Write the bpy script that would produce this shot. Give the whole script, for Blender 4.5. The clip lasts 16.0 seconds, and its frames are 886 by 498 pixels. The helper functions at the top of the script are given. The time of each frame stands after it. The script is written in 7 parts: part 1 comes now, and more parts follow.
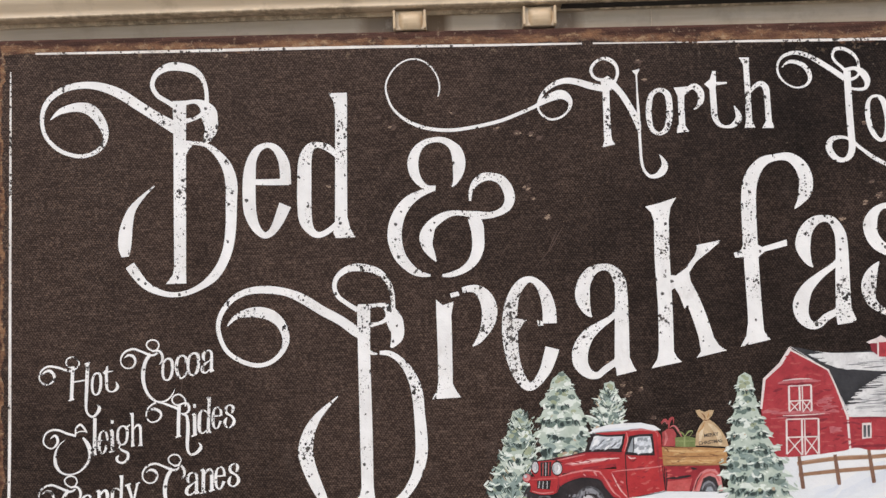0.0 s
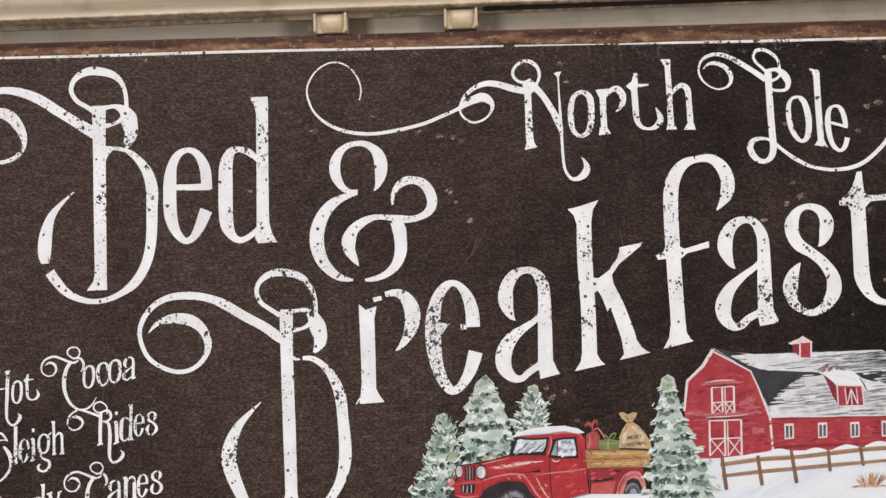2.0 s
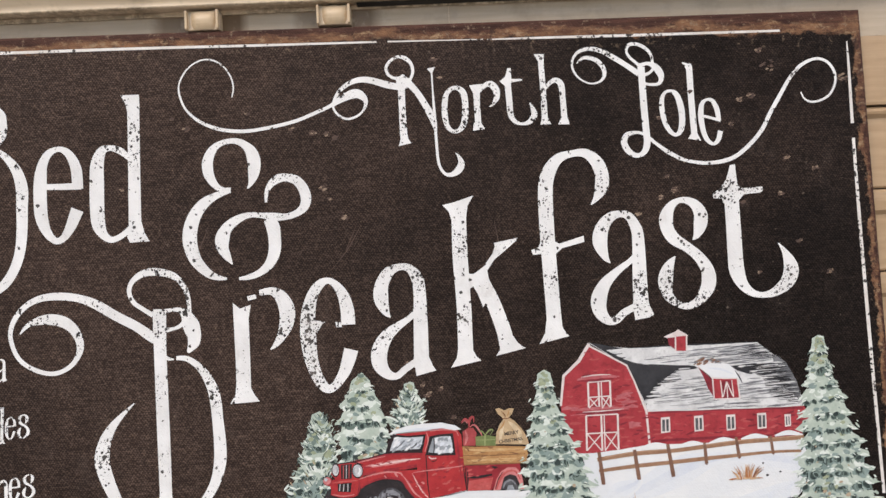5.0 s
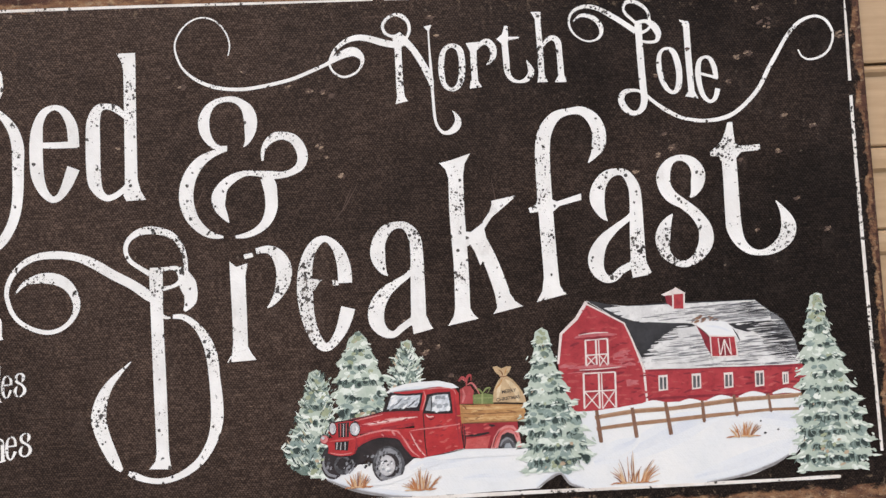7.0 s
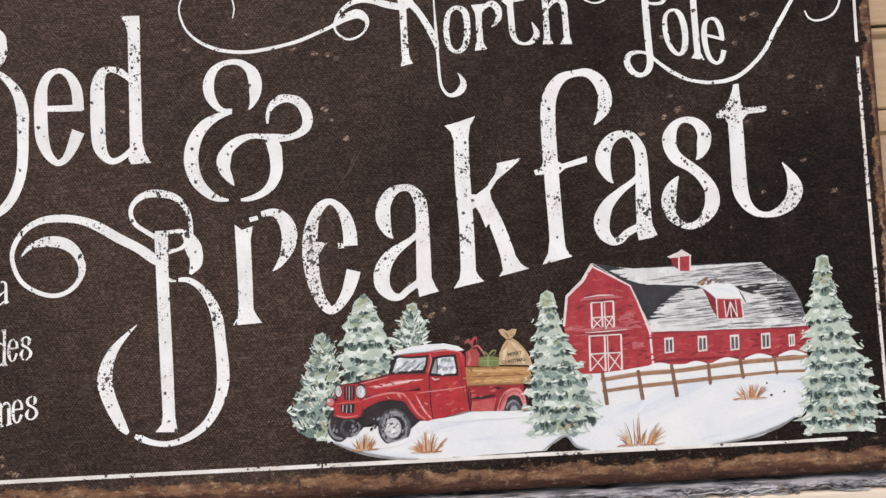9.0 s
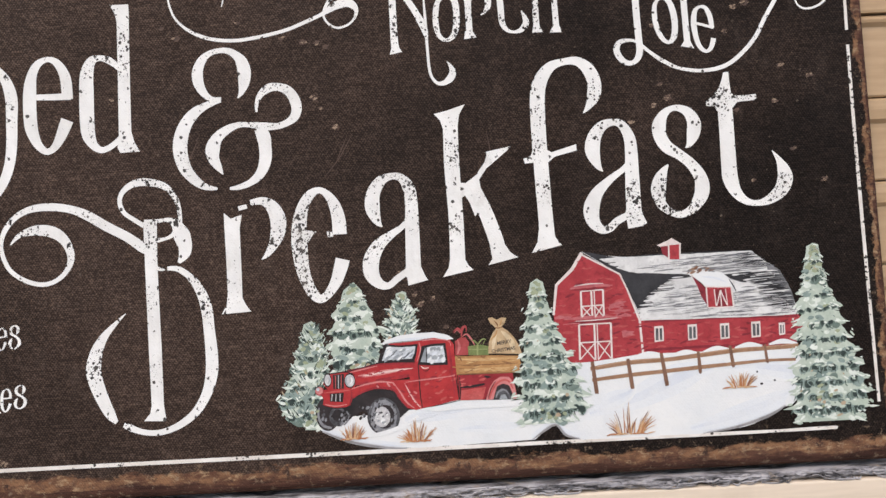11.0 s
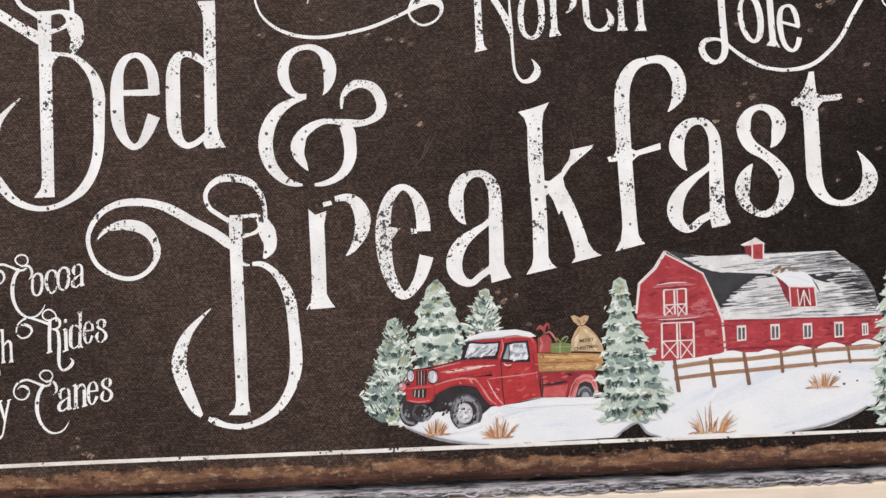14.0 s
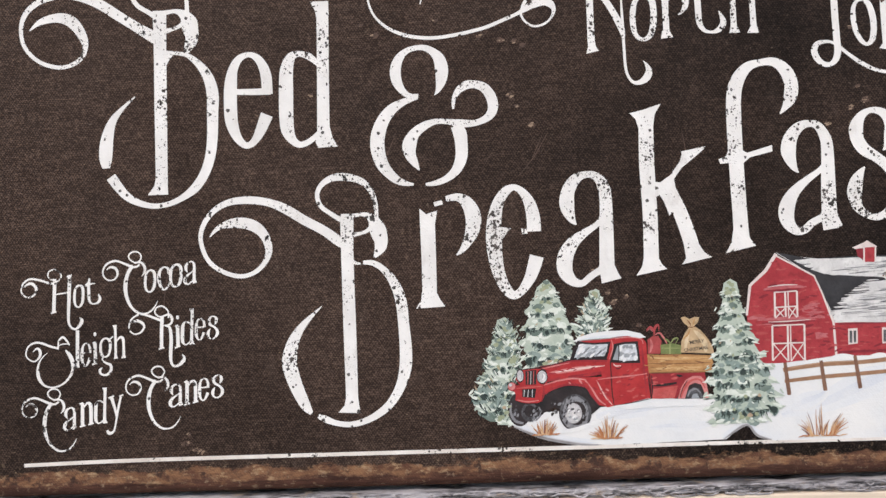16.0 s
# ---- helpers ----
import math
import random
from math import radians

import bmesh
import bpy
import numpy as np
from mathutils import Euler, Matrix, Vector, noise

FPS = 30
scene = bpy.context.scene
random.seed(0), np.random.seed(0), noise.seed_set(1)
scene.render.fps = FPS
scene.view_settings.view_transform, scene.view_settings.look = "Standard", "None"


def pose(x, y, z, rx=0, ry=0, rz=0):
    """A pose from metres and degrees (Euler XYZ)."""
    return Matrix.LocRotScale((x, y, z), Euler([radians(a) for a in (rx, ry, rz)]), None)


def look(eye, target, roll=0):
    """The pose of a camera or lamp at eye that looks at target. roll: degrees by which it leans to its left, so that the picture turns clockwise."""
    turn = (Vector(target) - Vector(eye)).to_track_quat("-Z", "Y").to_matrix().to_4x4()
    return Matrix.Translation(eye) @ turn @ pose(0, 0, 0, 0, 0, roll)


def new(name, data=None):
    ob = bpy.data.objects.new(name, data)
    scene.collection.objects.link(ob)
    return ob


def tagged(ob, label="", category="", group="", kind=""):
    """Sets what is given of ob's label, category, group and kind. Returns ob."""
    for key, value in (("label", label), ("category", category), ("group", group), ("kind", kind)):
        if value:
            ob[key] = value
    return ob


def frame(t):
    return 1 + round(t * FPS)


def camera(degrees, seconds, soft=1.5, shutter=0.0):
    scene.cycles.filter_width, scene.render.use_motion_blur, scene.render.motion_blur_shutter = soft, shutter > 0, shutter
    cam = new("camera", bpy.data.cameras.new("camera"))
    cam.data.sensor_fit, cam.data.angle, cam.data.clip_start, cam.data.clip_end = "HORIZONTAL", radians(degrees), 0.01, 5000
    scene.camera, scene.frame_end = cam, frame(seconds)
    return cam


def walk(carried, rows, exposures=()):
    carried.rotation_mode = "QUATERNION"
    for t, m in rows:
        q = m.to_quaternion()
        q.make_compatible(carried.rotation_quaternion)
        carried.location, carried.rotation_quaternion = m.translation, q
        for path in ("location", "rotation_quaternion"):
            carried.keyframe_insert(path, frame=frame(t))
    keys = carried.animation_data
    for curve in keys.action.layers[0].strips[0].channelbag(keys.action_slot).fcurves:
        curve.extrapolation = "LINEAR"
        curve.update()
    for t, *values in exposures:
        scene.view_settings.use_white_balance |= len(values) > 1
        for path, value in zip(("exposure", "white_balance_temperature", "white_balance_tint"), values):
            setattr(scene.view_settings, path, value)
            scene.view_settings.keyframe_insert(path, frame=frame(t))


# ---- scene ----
cam = camera(60.0, 16.0)
PATH = [
    (0, (-0.04157, -0.41918, 1.51150), (-0.07699, 1.57965, 1.54868), -1.544),
    (0.5, (-0.03117, -0.41865, 1.51267), (-0.06804, 1.58072, 1.54673), -1.705),
    (1, (-0.02274, -0.41778, 1.51285), (-0.04890, 1.58176, 1.54684), -1.766),
    (1.5, (-0.01274, -0.41753, 1.51375), (-0.03567, 1.58211, 1.54386), -1.893),
    (2, (-0.00401, -0.41709, 1.51413), (-0.01729, 1.58265, 1.54310), -1.995),
    (2.5, (0.00823, -0.41657, 1.51338), (-0.00246, 1.58312, 1.54674), -2.095),
    (3, (0.02078, -0.41632, 1.51221), (0.02289, 1.58330, 1.55132), -2.239),
    (3.5, (0.03671, -0.41633, 1.51126), (0.04077, 1.58315, 1.55666), -2.402),
    (4, (0.05083, -0.41573, 1.51519), (0.05613, 1.58409, 1.54147), -2.466),
    (4.2, (0.05408, -0.41510, 1.51400), (0.06323, 1.58427, 1.54480), -2.494),
    (6.5, (0.05828, -0.41473, 1.49477), (0.08056, 1.58483, 1.53048), -2.703),
    (7, (0.05760, -0.41381, 1.48616), (0.07647, 1.58582, 1.51915), -2.741),
    (7.5, (0.05647, -0.41336, 1.47909), (0.07107, 1.58639, 1.50764), -2.805),
    (8, (0.05549, -0.41340, 1.47522), (0.06780, 1.58646, 1.49552), -2.776),
    (8.5, (0.05436, -0.41330, 1.47081), (0.06766, 1.58651, 1.49517), -2.808),
    (9, (0.05461, -0.41293, 1.46896), (0.06892, 1.58692, 1.48874), -2.849),
    (9.5, (0.05599, -0.41251, 1.46600), (0.07333, 1.58732, 1.48637), -2.872),
    (12, (0.06190, -0.41211, 1.46120), (0.07027, 1.58770, 1.48750), -2.897),
    (12.5, (0.05465, -0.41271, 1.46452), (0.07295, 1.58718, 1.47586), -2.848),
    (13, (0.04634, -0.41272, 1.46369), (0.05784, 1.58717, 1.48020), -2.743),
    (13.5, (0.03414, -0.41349, 1.46555), (0.03848, 1.58649, 1.47357), -2.605),
    (14, (0.02002, -0.41367, 1.46543), (0.01056, 1.58628, 1.47429), -2.423),
    (14.5, (0.00437, -0.41401, 1.46853), (-0.01322, 1.58591, 1.46496), -2.281),
    (15, (-0.01085, -0.41473, 1.46725), (-0.03407, 1.58513, 1.47149), -2.141),
    (15.5, (-0.02467, -0.41531, 1.46615), (-0.05032, 1.58448, 1.47909), -2.040),
    (16, (-0.03430, -0.41575, 1.46537), (-0.06905, 1.58385, 1.48496), -1.935),
]
EXPOSURES = [(0, 0.47), (4, 0.47), (6.5, 0.53), (16, 0.53)]
walk(cam, [(t, look(eye, target, roll)) for t, eye, target, roll in PATH], EXPOSURES)

# ---- light: open shade by day, sky in front of the wall, low warm sun kept off by the eaves ----
world = bpy.data.worlds.new("world")
scene.world = world
world.use_nodes = True
wn = world.node_tree
sky = wn.nodes.new("ShaderNodeTexSky")
sky.sky_type, sky.sun_disc = "NISHITA", False
sky.sun_elevation, sky.sun_rotation = radians(38), radians(150)
wn.nodes["Background"].inputs["Strength"].default_value = 0.11
wn.links.new(sky.outputs[0], wn.nodes["Background"].inputs["Color"])
sun = new("sun", bpy.data.lights.new("sun", "SUN"))
sun.data.energy, sun.data.angle, sun.data.color = 1.9, radians(28), (1.0, 0.89, 0.79)
sun.matrix_world = look((-1.2, -2.0, 2.6), (0, 0, 0))

# ---- materials ----


class Mat:
    """A small builder of node materials in metres of the object's own space."""

    def __init__(self, name, rough=0.6, metal=0.0):
        self.m = bpy.data.materials.new(name)
        self.m.use_nodes = True
        self.t = self.m.node_tree
        self.b = self.t.nodes["Principled BSDF"]
        self.b.inputs["Roughness"].default_value, self.b.inputs["Metallic"].default_value = rough, metal
        self.co = self.t.nodes.new("ShaderNodeTexCoord").outputs["Object"]

    def add(self, kind, **values):
        n = self.t.nodes.new(kind)
        for k, v in values.items():
            n.inputs[k.replace("_", " ")].default_value = v
        return n

    def link(self, a, b):
        self.t.links.new(a, b)

    def scaled(self, x, y, z, turn=0.0):
        n = self.add("ShaderNodeMapping")
        n.inputs["Scale"].default_value, n.inputs["Rotation"].default_value = (x, y, z), (0, turn, 0)
        self.link(self.co, n.inputs["Vector"])
        return n.outputs[0]

    def noise(self, scale, detail=3.0, at=None, rough=0.55):
        n = self.add("ShaderNodeTexNoise", Scale=scale, Detail=detail, Roughness=rough)
        self.link(at or self.co, n.inputs["Vector"])
        return n.outputs["Fac"]

    def step(self, fac, low, high, a=0.0, b=1.0):
        n = self.add("ShaderNodeMapRange", From_Min=low, From_Max=high, To_Min=a, To_Max=b)
        self.link(fac, n.inputs["Value"])
        return n.outputs[0]

    def math(self, op, a, b=0.0, c=0.0):
        n = self.t.nodes.new("ShaderNodeMath")
        n.operation = op
        for i, v in enumerate((a, b, c)):
            if isinstance(v, (int, float)):
                n.inputs[i].default_value = v
            else:
                self.link(v, n.inputs[i])
        return n.outputs[0]

    def mix(self, fac, a, b):
        n = self.t.nodes.new("ShaderNodeMix")
        n.data_type = "RGBA"
        for socket, v in ((n.inputs[0], fac), (n.inputs[6], a), (n.inputs[7], b)):
            if isinstance(v, tuple):
                socket.default_value = (*v, 1.0)
            elif isinstance(v, (int, float)):
                socket.default_value = v
            else:
                self.link(v, socket)
        return n.outputs[2]

    def axis(self, i):
        n = self.t.nodes.new("ShaderNodeSeparateXYZ")
        self.link(self.co, n.inputs[0])
        return n.outputs[i]

    def cells(self, scale, wobble):
        """Distance to the nearest of scattered points, and a random number for each, in a slightly bent space."""
        n = self.add("ShaderNodeTexNoise", Scale=700.0, Detail=2.0)
        self.link(self.co, n.inputs["Vector"])
        bend = self.t.nodes.new("ShaderNodeVectorMath")
        bend.operation = "MULTIPLY_ADD"
        self.link(n.outputs["Color"], bend.inputs[0])
        bend.inputs[1].default_value = (wobble, 0.0, wobble)
        self.link(self.co, bend.inputs[2])
        at, flat = self.t.nodes.new("ShaderNodeSeparateXYZ"), self.t.nodes.new("ShaderNodeCombineXYZ")
        self.link(bend.outputs[0], at.inputs[0])
        self.link(at.outputs[0], flat.inputs[0])
        self.link(at.outputs[2], flat.inputs[1])
        v = self.add("ShaderNodeTexVoronoi", Scale=scale)
        v.voronoi_dimensions = "2D"
        self.link(flat.outputs[0], v.inputs["Vector"])
        return v.outputs["Distance"], self.math("FRACT", self.math("MULTIPLY", v.outputs["Color"], 7.31))

    def bump(self, height, strength, distance=0.0004):
        n = self.add("ShaderNodeBump", Strength=strength, Distance=distance)
        self.link(height, n.inputs["Height"])
        self.link(n.outputs[0], self.b.inputs["Normal"])

    def done(self, colour, rough=None):
        if isinstance(colour, tuple):
            self.b.inputs["Base Color"].default_value = (*colour, 1.0)
        else:
            self.link(colour, self.b.inputs["Base Color"])
        if rough is not None:
            self.link(rough, self.b.inputs["Roughness"])
        return self.m


def weave(mat, rib=0.7):
    """Height of a ribbed canvas: thin level threads, broken into short uneven dashes."""
    wob = mat.math("MULTIPLY", mat.noise(130, 3), 0.0030)
    z = mat.math("MULTIPLY", mat.math("ADD", mat.axis(2), wob), 2 * math.pi / 0.00115)
    x = mat.math("MULTIPLY", mat.math("ADD", mat.axis(0), wob), 2 * math.pi / 0.0016)
    ribs = mat.math("MULTIPLY", mat.math("SINE", z), 0.45 * rib)
    over = mat.math("MULTIPLY", mat.math("MULTIPLY", mat.math("SINE", x), mat.math("SINE", mat.math("MULTIPLY", z, 0.5))), 1.15 * rib)
    dash = mat.math("MULTIPLY", mat.math("SUBTRACT", mat.noise(620, 2, mat.scaled(0.75, 1, 1.2), 0.6), 0.5), 5.0)
    slub = mat.math("MULTIPLY", mat.math("SUBTRACT", mat.noise(170, 3, mat.scaled(0.5, 1, 1.4), 0.7), 0.5), 2.8)
    return mat.math("ADD", mat.math("ADD", ribs, over), mat.math("ADD", dash, slub))


HALF_W, TOP, BOTTOM = 0.2965, 0.1395, -0.1585
WIDER = 0.0026
THICK = 0.0075


def rust_near_edges(mat, base):
    """Printed rust along the sign's edges: a smooth dark rim, tan and orange scabs inside it, specks beyond."""
    ax, az = mat.axis(0), mat.axis(2)
    more = mat.math("SUBTRACT", WIDER, mat.math("MULTIPLY", az, 0.0123))
    half = mat.math("ADD", HALF_W, mat.math("MULTIPLY", mat.math("GREATER_THAN", ax, 0.0), more))
    dx = mat.math("SUBTRACT", half, mat.math("ADD", mat.math("ABSOLUTE", ax), mat.math("MULTIPLY", az, 0.0177)))
    dtop = mat.math("SUBTRACT", TOP, mat.math("ADD", az, mat.math("MULTIPLY", ax, 0.0094)))
    dbot = mat.math("SUBTRACT", az, BOTTOM)
    # one measure for all sides: 0 at the edge, 1 where the rust gives way to the black ground
    level = mat.scaled(1, 1, 2.2)
    ragged = mat.math("SUBTRACT", mat.noise(42, 6, level, 0.72), 0.5)
    upright = mat.math("SUBTRACT", mat.noise(55, 6, mat.scaled(1.6, 1, 1), 0.72), 0.5)
    right = mat.step(ax, 0.02, 0.26)
    top = mat.math("DIVIDE", dtop, mat.math("ADD", 0.0088, mat.math("MULTIPLY", right, 0.0032)))
    low = mat.math("DIVIDE", dbot, 0.0128)
    side = mat.math("DIVIDE", dx, mat.math("ADD", 0.0040, mat.math("MULTIPLY", right, 0.0020)))
    top = mat.math("ADD", top, mat.math("MULTIPLY", ragged, 1.5))
    low = mat.math("ADD", low, mat.math("MULTIPLY", ragged, 1.6))
    side = mat.math("ADD", side, mat.math("MULTIPLY", upright, 3.2))
    band = mat.math("SMOOTH_MIN", side, mat.math("MINIMUM", top, low), 0.35)
    streak = mat.noise(26, 5, mat.scaled(1, 1, 9), 0.7)
    rim = mat.mix(mat.step(streak, 0.38, 0.62), (0.040, 0.019, 0.015), (0.098, 0.046, 0.033))
    scab = mat.mix(mat.step(mat.noise(70, 5, level, 0.7), 0.42, 0.60), (0.105, 0.050, 0.032), (0.235, 0.125, 0.068))
    scab = mat.mix(mat.step(mat.noise(120, 5, level, 0.75), 0.53, 0.63), scab, (0.335, 0.225, 0.135))
    scab = mat.mix(mat.step(mat.noise(90, 5, None, 0.7), 0.57, 0.64), scab, (0.050, 0.028, 0.022))
    brown = mat.mix(mat.step(mat.math("ADD", band, mat.math("MULTIPLY", mat.math("SUBTRACT", streak, 0.5), 0.7)), 0.40, 0.62), rim, scab)
    colour = mat.mix(mat.step(band, 0.90, 1.04, 1.0, 0.0), base, brown)
    fine = mat.noise(240, 6, None, 0.75)
    speck = mat.math("MULTIPLY", mat.step(fine, 0.57, 0.64), mat.step(band, 0.9, 2.1, 0.85, 0.0))
    return mat.mix(speck, colour, (0.23, 0.165, 0.115))


def canvas():
    m = Mat("black_printed_canvas", 0.62)
    h = weave(m)
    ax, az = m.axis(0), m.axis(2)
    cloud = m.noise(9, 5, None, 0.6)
    # left-hand sheen painted into the canvas colour, dimmer to the right and lower left
    sheen_raw = m.math("ADD", m.math("ADD", m.step(ax, -0.12, 0.20, 0.24, -0.22), m.step(az, -0.15, 0.05, -0.07, 0.05)), cloud)
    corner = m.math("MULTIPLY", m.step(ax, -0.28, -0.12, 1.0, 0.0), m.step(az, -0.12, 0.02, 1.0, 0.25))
    sheen = m.step(m.math("SUBTRACT", sheen_raw, m.math("MULTIPLY", corner, 0.20)), 0.28, 0.76)
    col = m.mix(sheen, (0.0054, 0.0035, 0.0028), (0.0300, 0.0190, 0.0150))
    light = m.mix(sheen, (0.032, 0.0213, 0.0172), (0.136, 0.0905, 0.0700))
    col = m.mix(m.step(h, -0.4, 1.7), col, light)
    # lone bright threads
    thread = m.math("MULTIPLY", m.step(m.noise(520, 2, m.scaled(0.5, 1, 1.5), 0.6), 0.63, 0.72), m.step(h, 0.2, 0.9))
    col = m.mix(m.math("MULTIPLY", thread, 0.55), col, m.mix(sheen, (0.105, 0.076, 0.056), (0.29, 0.205, 0.135)))
    rub = m.math("MULTIPLY", m.step(m.noise(60, 5, m.scaled(1, 1, 0.6), 0.75), 0.54, 0.72), m.step(m.noise(7, 3), 0.45, 0.62))
    col = m.mix(m.math("MULTIPLY", rub, 0.20), col, (0.14, 0.105, 0.088))
    flecks = m.math("MULTIPLY", m.step(m.noise(420, 2), 0.67, 0.73), m.step(m.noise(24, 3), 0.40, 0.62))
    col = m.mix(m.math("MULTIPLY", flecks, 0.55), col, (0.22, 0.17, 0.135))
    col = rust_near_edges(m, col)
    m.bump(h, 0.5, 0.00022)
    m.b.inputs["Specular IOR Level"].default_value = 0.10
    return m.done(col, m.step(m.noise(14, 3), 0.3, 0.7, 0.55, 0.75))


def print_ink(name, a, b, chips=0.0, patch=40, weave_dark=0.10, pool=1.0):
    """Ink on the same canvas: two tones in soft patches, weave showing through, chips worn to the black ground."""
    m = Mat(name, 0.6)
    h = weave(m, 0.4)
    col = m.mix(m.step(m.noise(patch, 4, None, 0.65), 0.35, 0.65), a, b)
    dark = tuple(0.55 * v for v in a)
    if not chips:
        # pools of watercolour: deeper and paler spots inside one tone
        col = m.mix(m.math("MULTIPLY", m.step(m.noise(patch * 2.7, 5, None, 0.75), 0.50, 0.66), 0.5 * pool), col, tuple(0.5 * v for v in b))
        col = m.mix(m.math("MULTIPLY", m.step(m.noise(patch * 1.9, 5, m.scaled(1, 1, 1.7), 0.75), 0.53, 0.70), 0.42 * pool), col, tuple(min(0.8, 1.45 * v + 0.008) for v in a))
    col = m.mix(m.math("MULTIPLY", m.step(h, 0.3, -1.9), weave_dark), col, dark)
    if chips:
        # round worn specks that gather in drifts, a few larger bare chips, and dirty smears
        drift = m.step(m.noise(30, 4, None, 0.6), 0.52 - 0.06 * chips, 0.64)
        for scale, most, pale in ((430, 0.50, (0.024, 0.019, 0.017)), (900, 0.46, (0.055, 0.047, 0.042))):
            dist, rand = m.cells(scale, 0.0011)
            size = m.math("MULTIPLY", m.step(rand, 0.30, 1.0), m.math("MULTIPLY", drift, most))
            col = m.mix(m.step(m.math("SUBTRACT", size, dist), 0.0, 0.07), col, pale)
        lone, rand = m.cells(210, 0.0016)
        col = m.mix(m.math("MULTIPLY", m.step(m.math("SUBTRACT", m.step(rand, 0.70, 1.0, 0.0, 0.22), lone), 0.0, 0.03), 0.95), col, (0.030, 0.025, 0.022))
        bare = m.step(m.math("ADD", m.noise(260, 4, m.scaled(1, 1, 0.8), 0.6), m.math("MULTIPLY", drift, 0.11)), 0.660, 0.682)
        col = m.mix(bare, col, (0.024, 0.020, 0.018))
        smear = m.math("MULTIPLY", m.step(m.noise(110, 5, m.scaled(1.2, 1, 0.6), 0.7), 0.52, 0.70), m.step(m.noise(19, 2), 0.50, 0.64))
        col = m.mix(m.math("MULTIPLY", smear, 0.42), col, (0.36, 0.31, 0.28))
        col = m.mix(m.math("MULTIPLY", m.step(m.noise(60, 5, None, 0.75), 0.50, 0.70), 0.16), col, (0.50, 0.45, 0.42))
    m.bump(h, 0.22, 0.00015)
    m.b.inputs["Specular IOR Level"].default_value = 0.25
    return m.done(col)


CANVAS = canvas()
WHITE = print_ink("worn_white_ink", (0.82, 0.805, 0.79), (0.70, 0.685, 0.67), 1.0)
LINE_WHITE = print_ink("border_white_ink", (0.80, 0.77, 0.74), (0.62, 0.56, 0.51), 0.6)


def vinyl(name, a, b, grime, stained=False):
    m = Mat(name, 0.42)
    grain = m.noise(22, 5, m.scaled(1, 6, 14), 0.6)
    col = m.mix(m.step(grain, 0.35, 0.7), a, b)
    dirt = m.math("MULTIPLY", m.step(m.noise(38, 5, None, 0.7), 0.52, 0.72), grime)
    col = m.mix(dirt, col, (0.16, 0.115, 0.06))
    if stained:
        # dark grime gathered in the joint beside the clips
        near = m.step(m.math("ABSOLUTE", m.math("SUBTRACT", m.axis(2), 0.1515)), 0.0006, 0.0038, 1.0, 0.0)
        along = m.math("MULTIPLY", m.step(m.noise(16, 3), 0.34, 0.56), m.step(m.noise(190, 5, None, 0.75), 0.36, 0.56))
        col = m.mix(m.math("MULTIPLY", m.math("MULTIPLY", near, along), 0.75), col, (0.075, 0.050, 0.022))
    if stained == "clips":
        # rusty brown seepage beside the two clips
        for u, wide, most in ((-0.080, 0.016, 0.75), (-0.050, 0.010, 0.95), (0.021, 0.013, 0.85), (-0.008, 0.009, 0.45)):
            at = m.step(m.math("ABSOLUTE", m.math("SUBTRACT", m.axis(0), u)), wide * 0.45, wide, 1.0, 0.0)
            seep = m.math("MULTIPLY", at, m.step(m.noise(120, 5, m.scaled(1, 1, 0.6), 0.7), 0.26, 0.46))
            col = m.mix(m.math("MULTIPLY", seep, most), col, (0.115, 0.064, 0.024))
    m.bump(grain, 0.25, 0.0006)
    return m.done(col, m.step(m.noise(30, 3), 0.3, 0.7, 0.35, 0.6))


VINYL = vinyl("cream_vinyl", (0.42, 0.335, 0.24), (0.50, 0.40, 0.30), 0.30)
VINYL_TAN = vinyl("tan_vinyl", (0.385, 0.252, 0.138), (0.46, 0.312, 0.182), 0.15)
VINYL_CLIP = vinyl("worn_clip_vinyl", (0.50, 0.365, 0.225), (0.60, 0.46, 0.30), 0.55)
VINYL_PALE = vinyl("pale_cream_vinyl", (0.64, 0.53, 0.42), (0.72, 0.60, 0.48), 0.1)
VINYL_SEEPED = vinyl("seeped_cream_vinyl", (0.42, 0.335, 0.24), (0.50, 0.40, 0.30), 0.30, "clips")
VINYL_GRIMY = vinyl("grimy_cream_vinyl", (0.58, 0.455, 0.315), (0.68, 0.545, 0.39), 0.4, True)

# ---- mesh helpers ----


def part(name, bm, material, parent=None, label=""):
    me = bpy.data.meshes.new(name)
    bm.to_mesh(me)
    bm.free()
    for m in material if isinstance(material, (list, tuple)) else (material,):
        me.materials.append(m)
    ob = new(name, me)
    ob.parent = parent
    return tagged(ob, label)


def box(x0, x1, y0, y1, z0, z1, bevel=0.0, seg=2):
    bm = bmesh.new()
    bmesh.ops.create_cube(bm, size=1.0)
    for v in bm.verts:
        v.co = ((x0 + x1) / 2 + v.co.x * (x1 - x0), (y0 + y1) / 2 + v.co.y * (y1 - y0), (z0 + z1) / 2 + v.co.z * (z1 - z0))
    if bevel:
        bmesh.ops.bevel(bm, geom=bm.edges[:], offset=bevel, segments=seg, affect="EDGES", profile=0.5)
    return bm


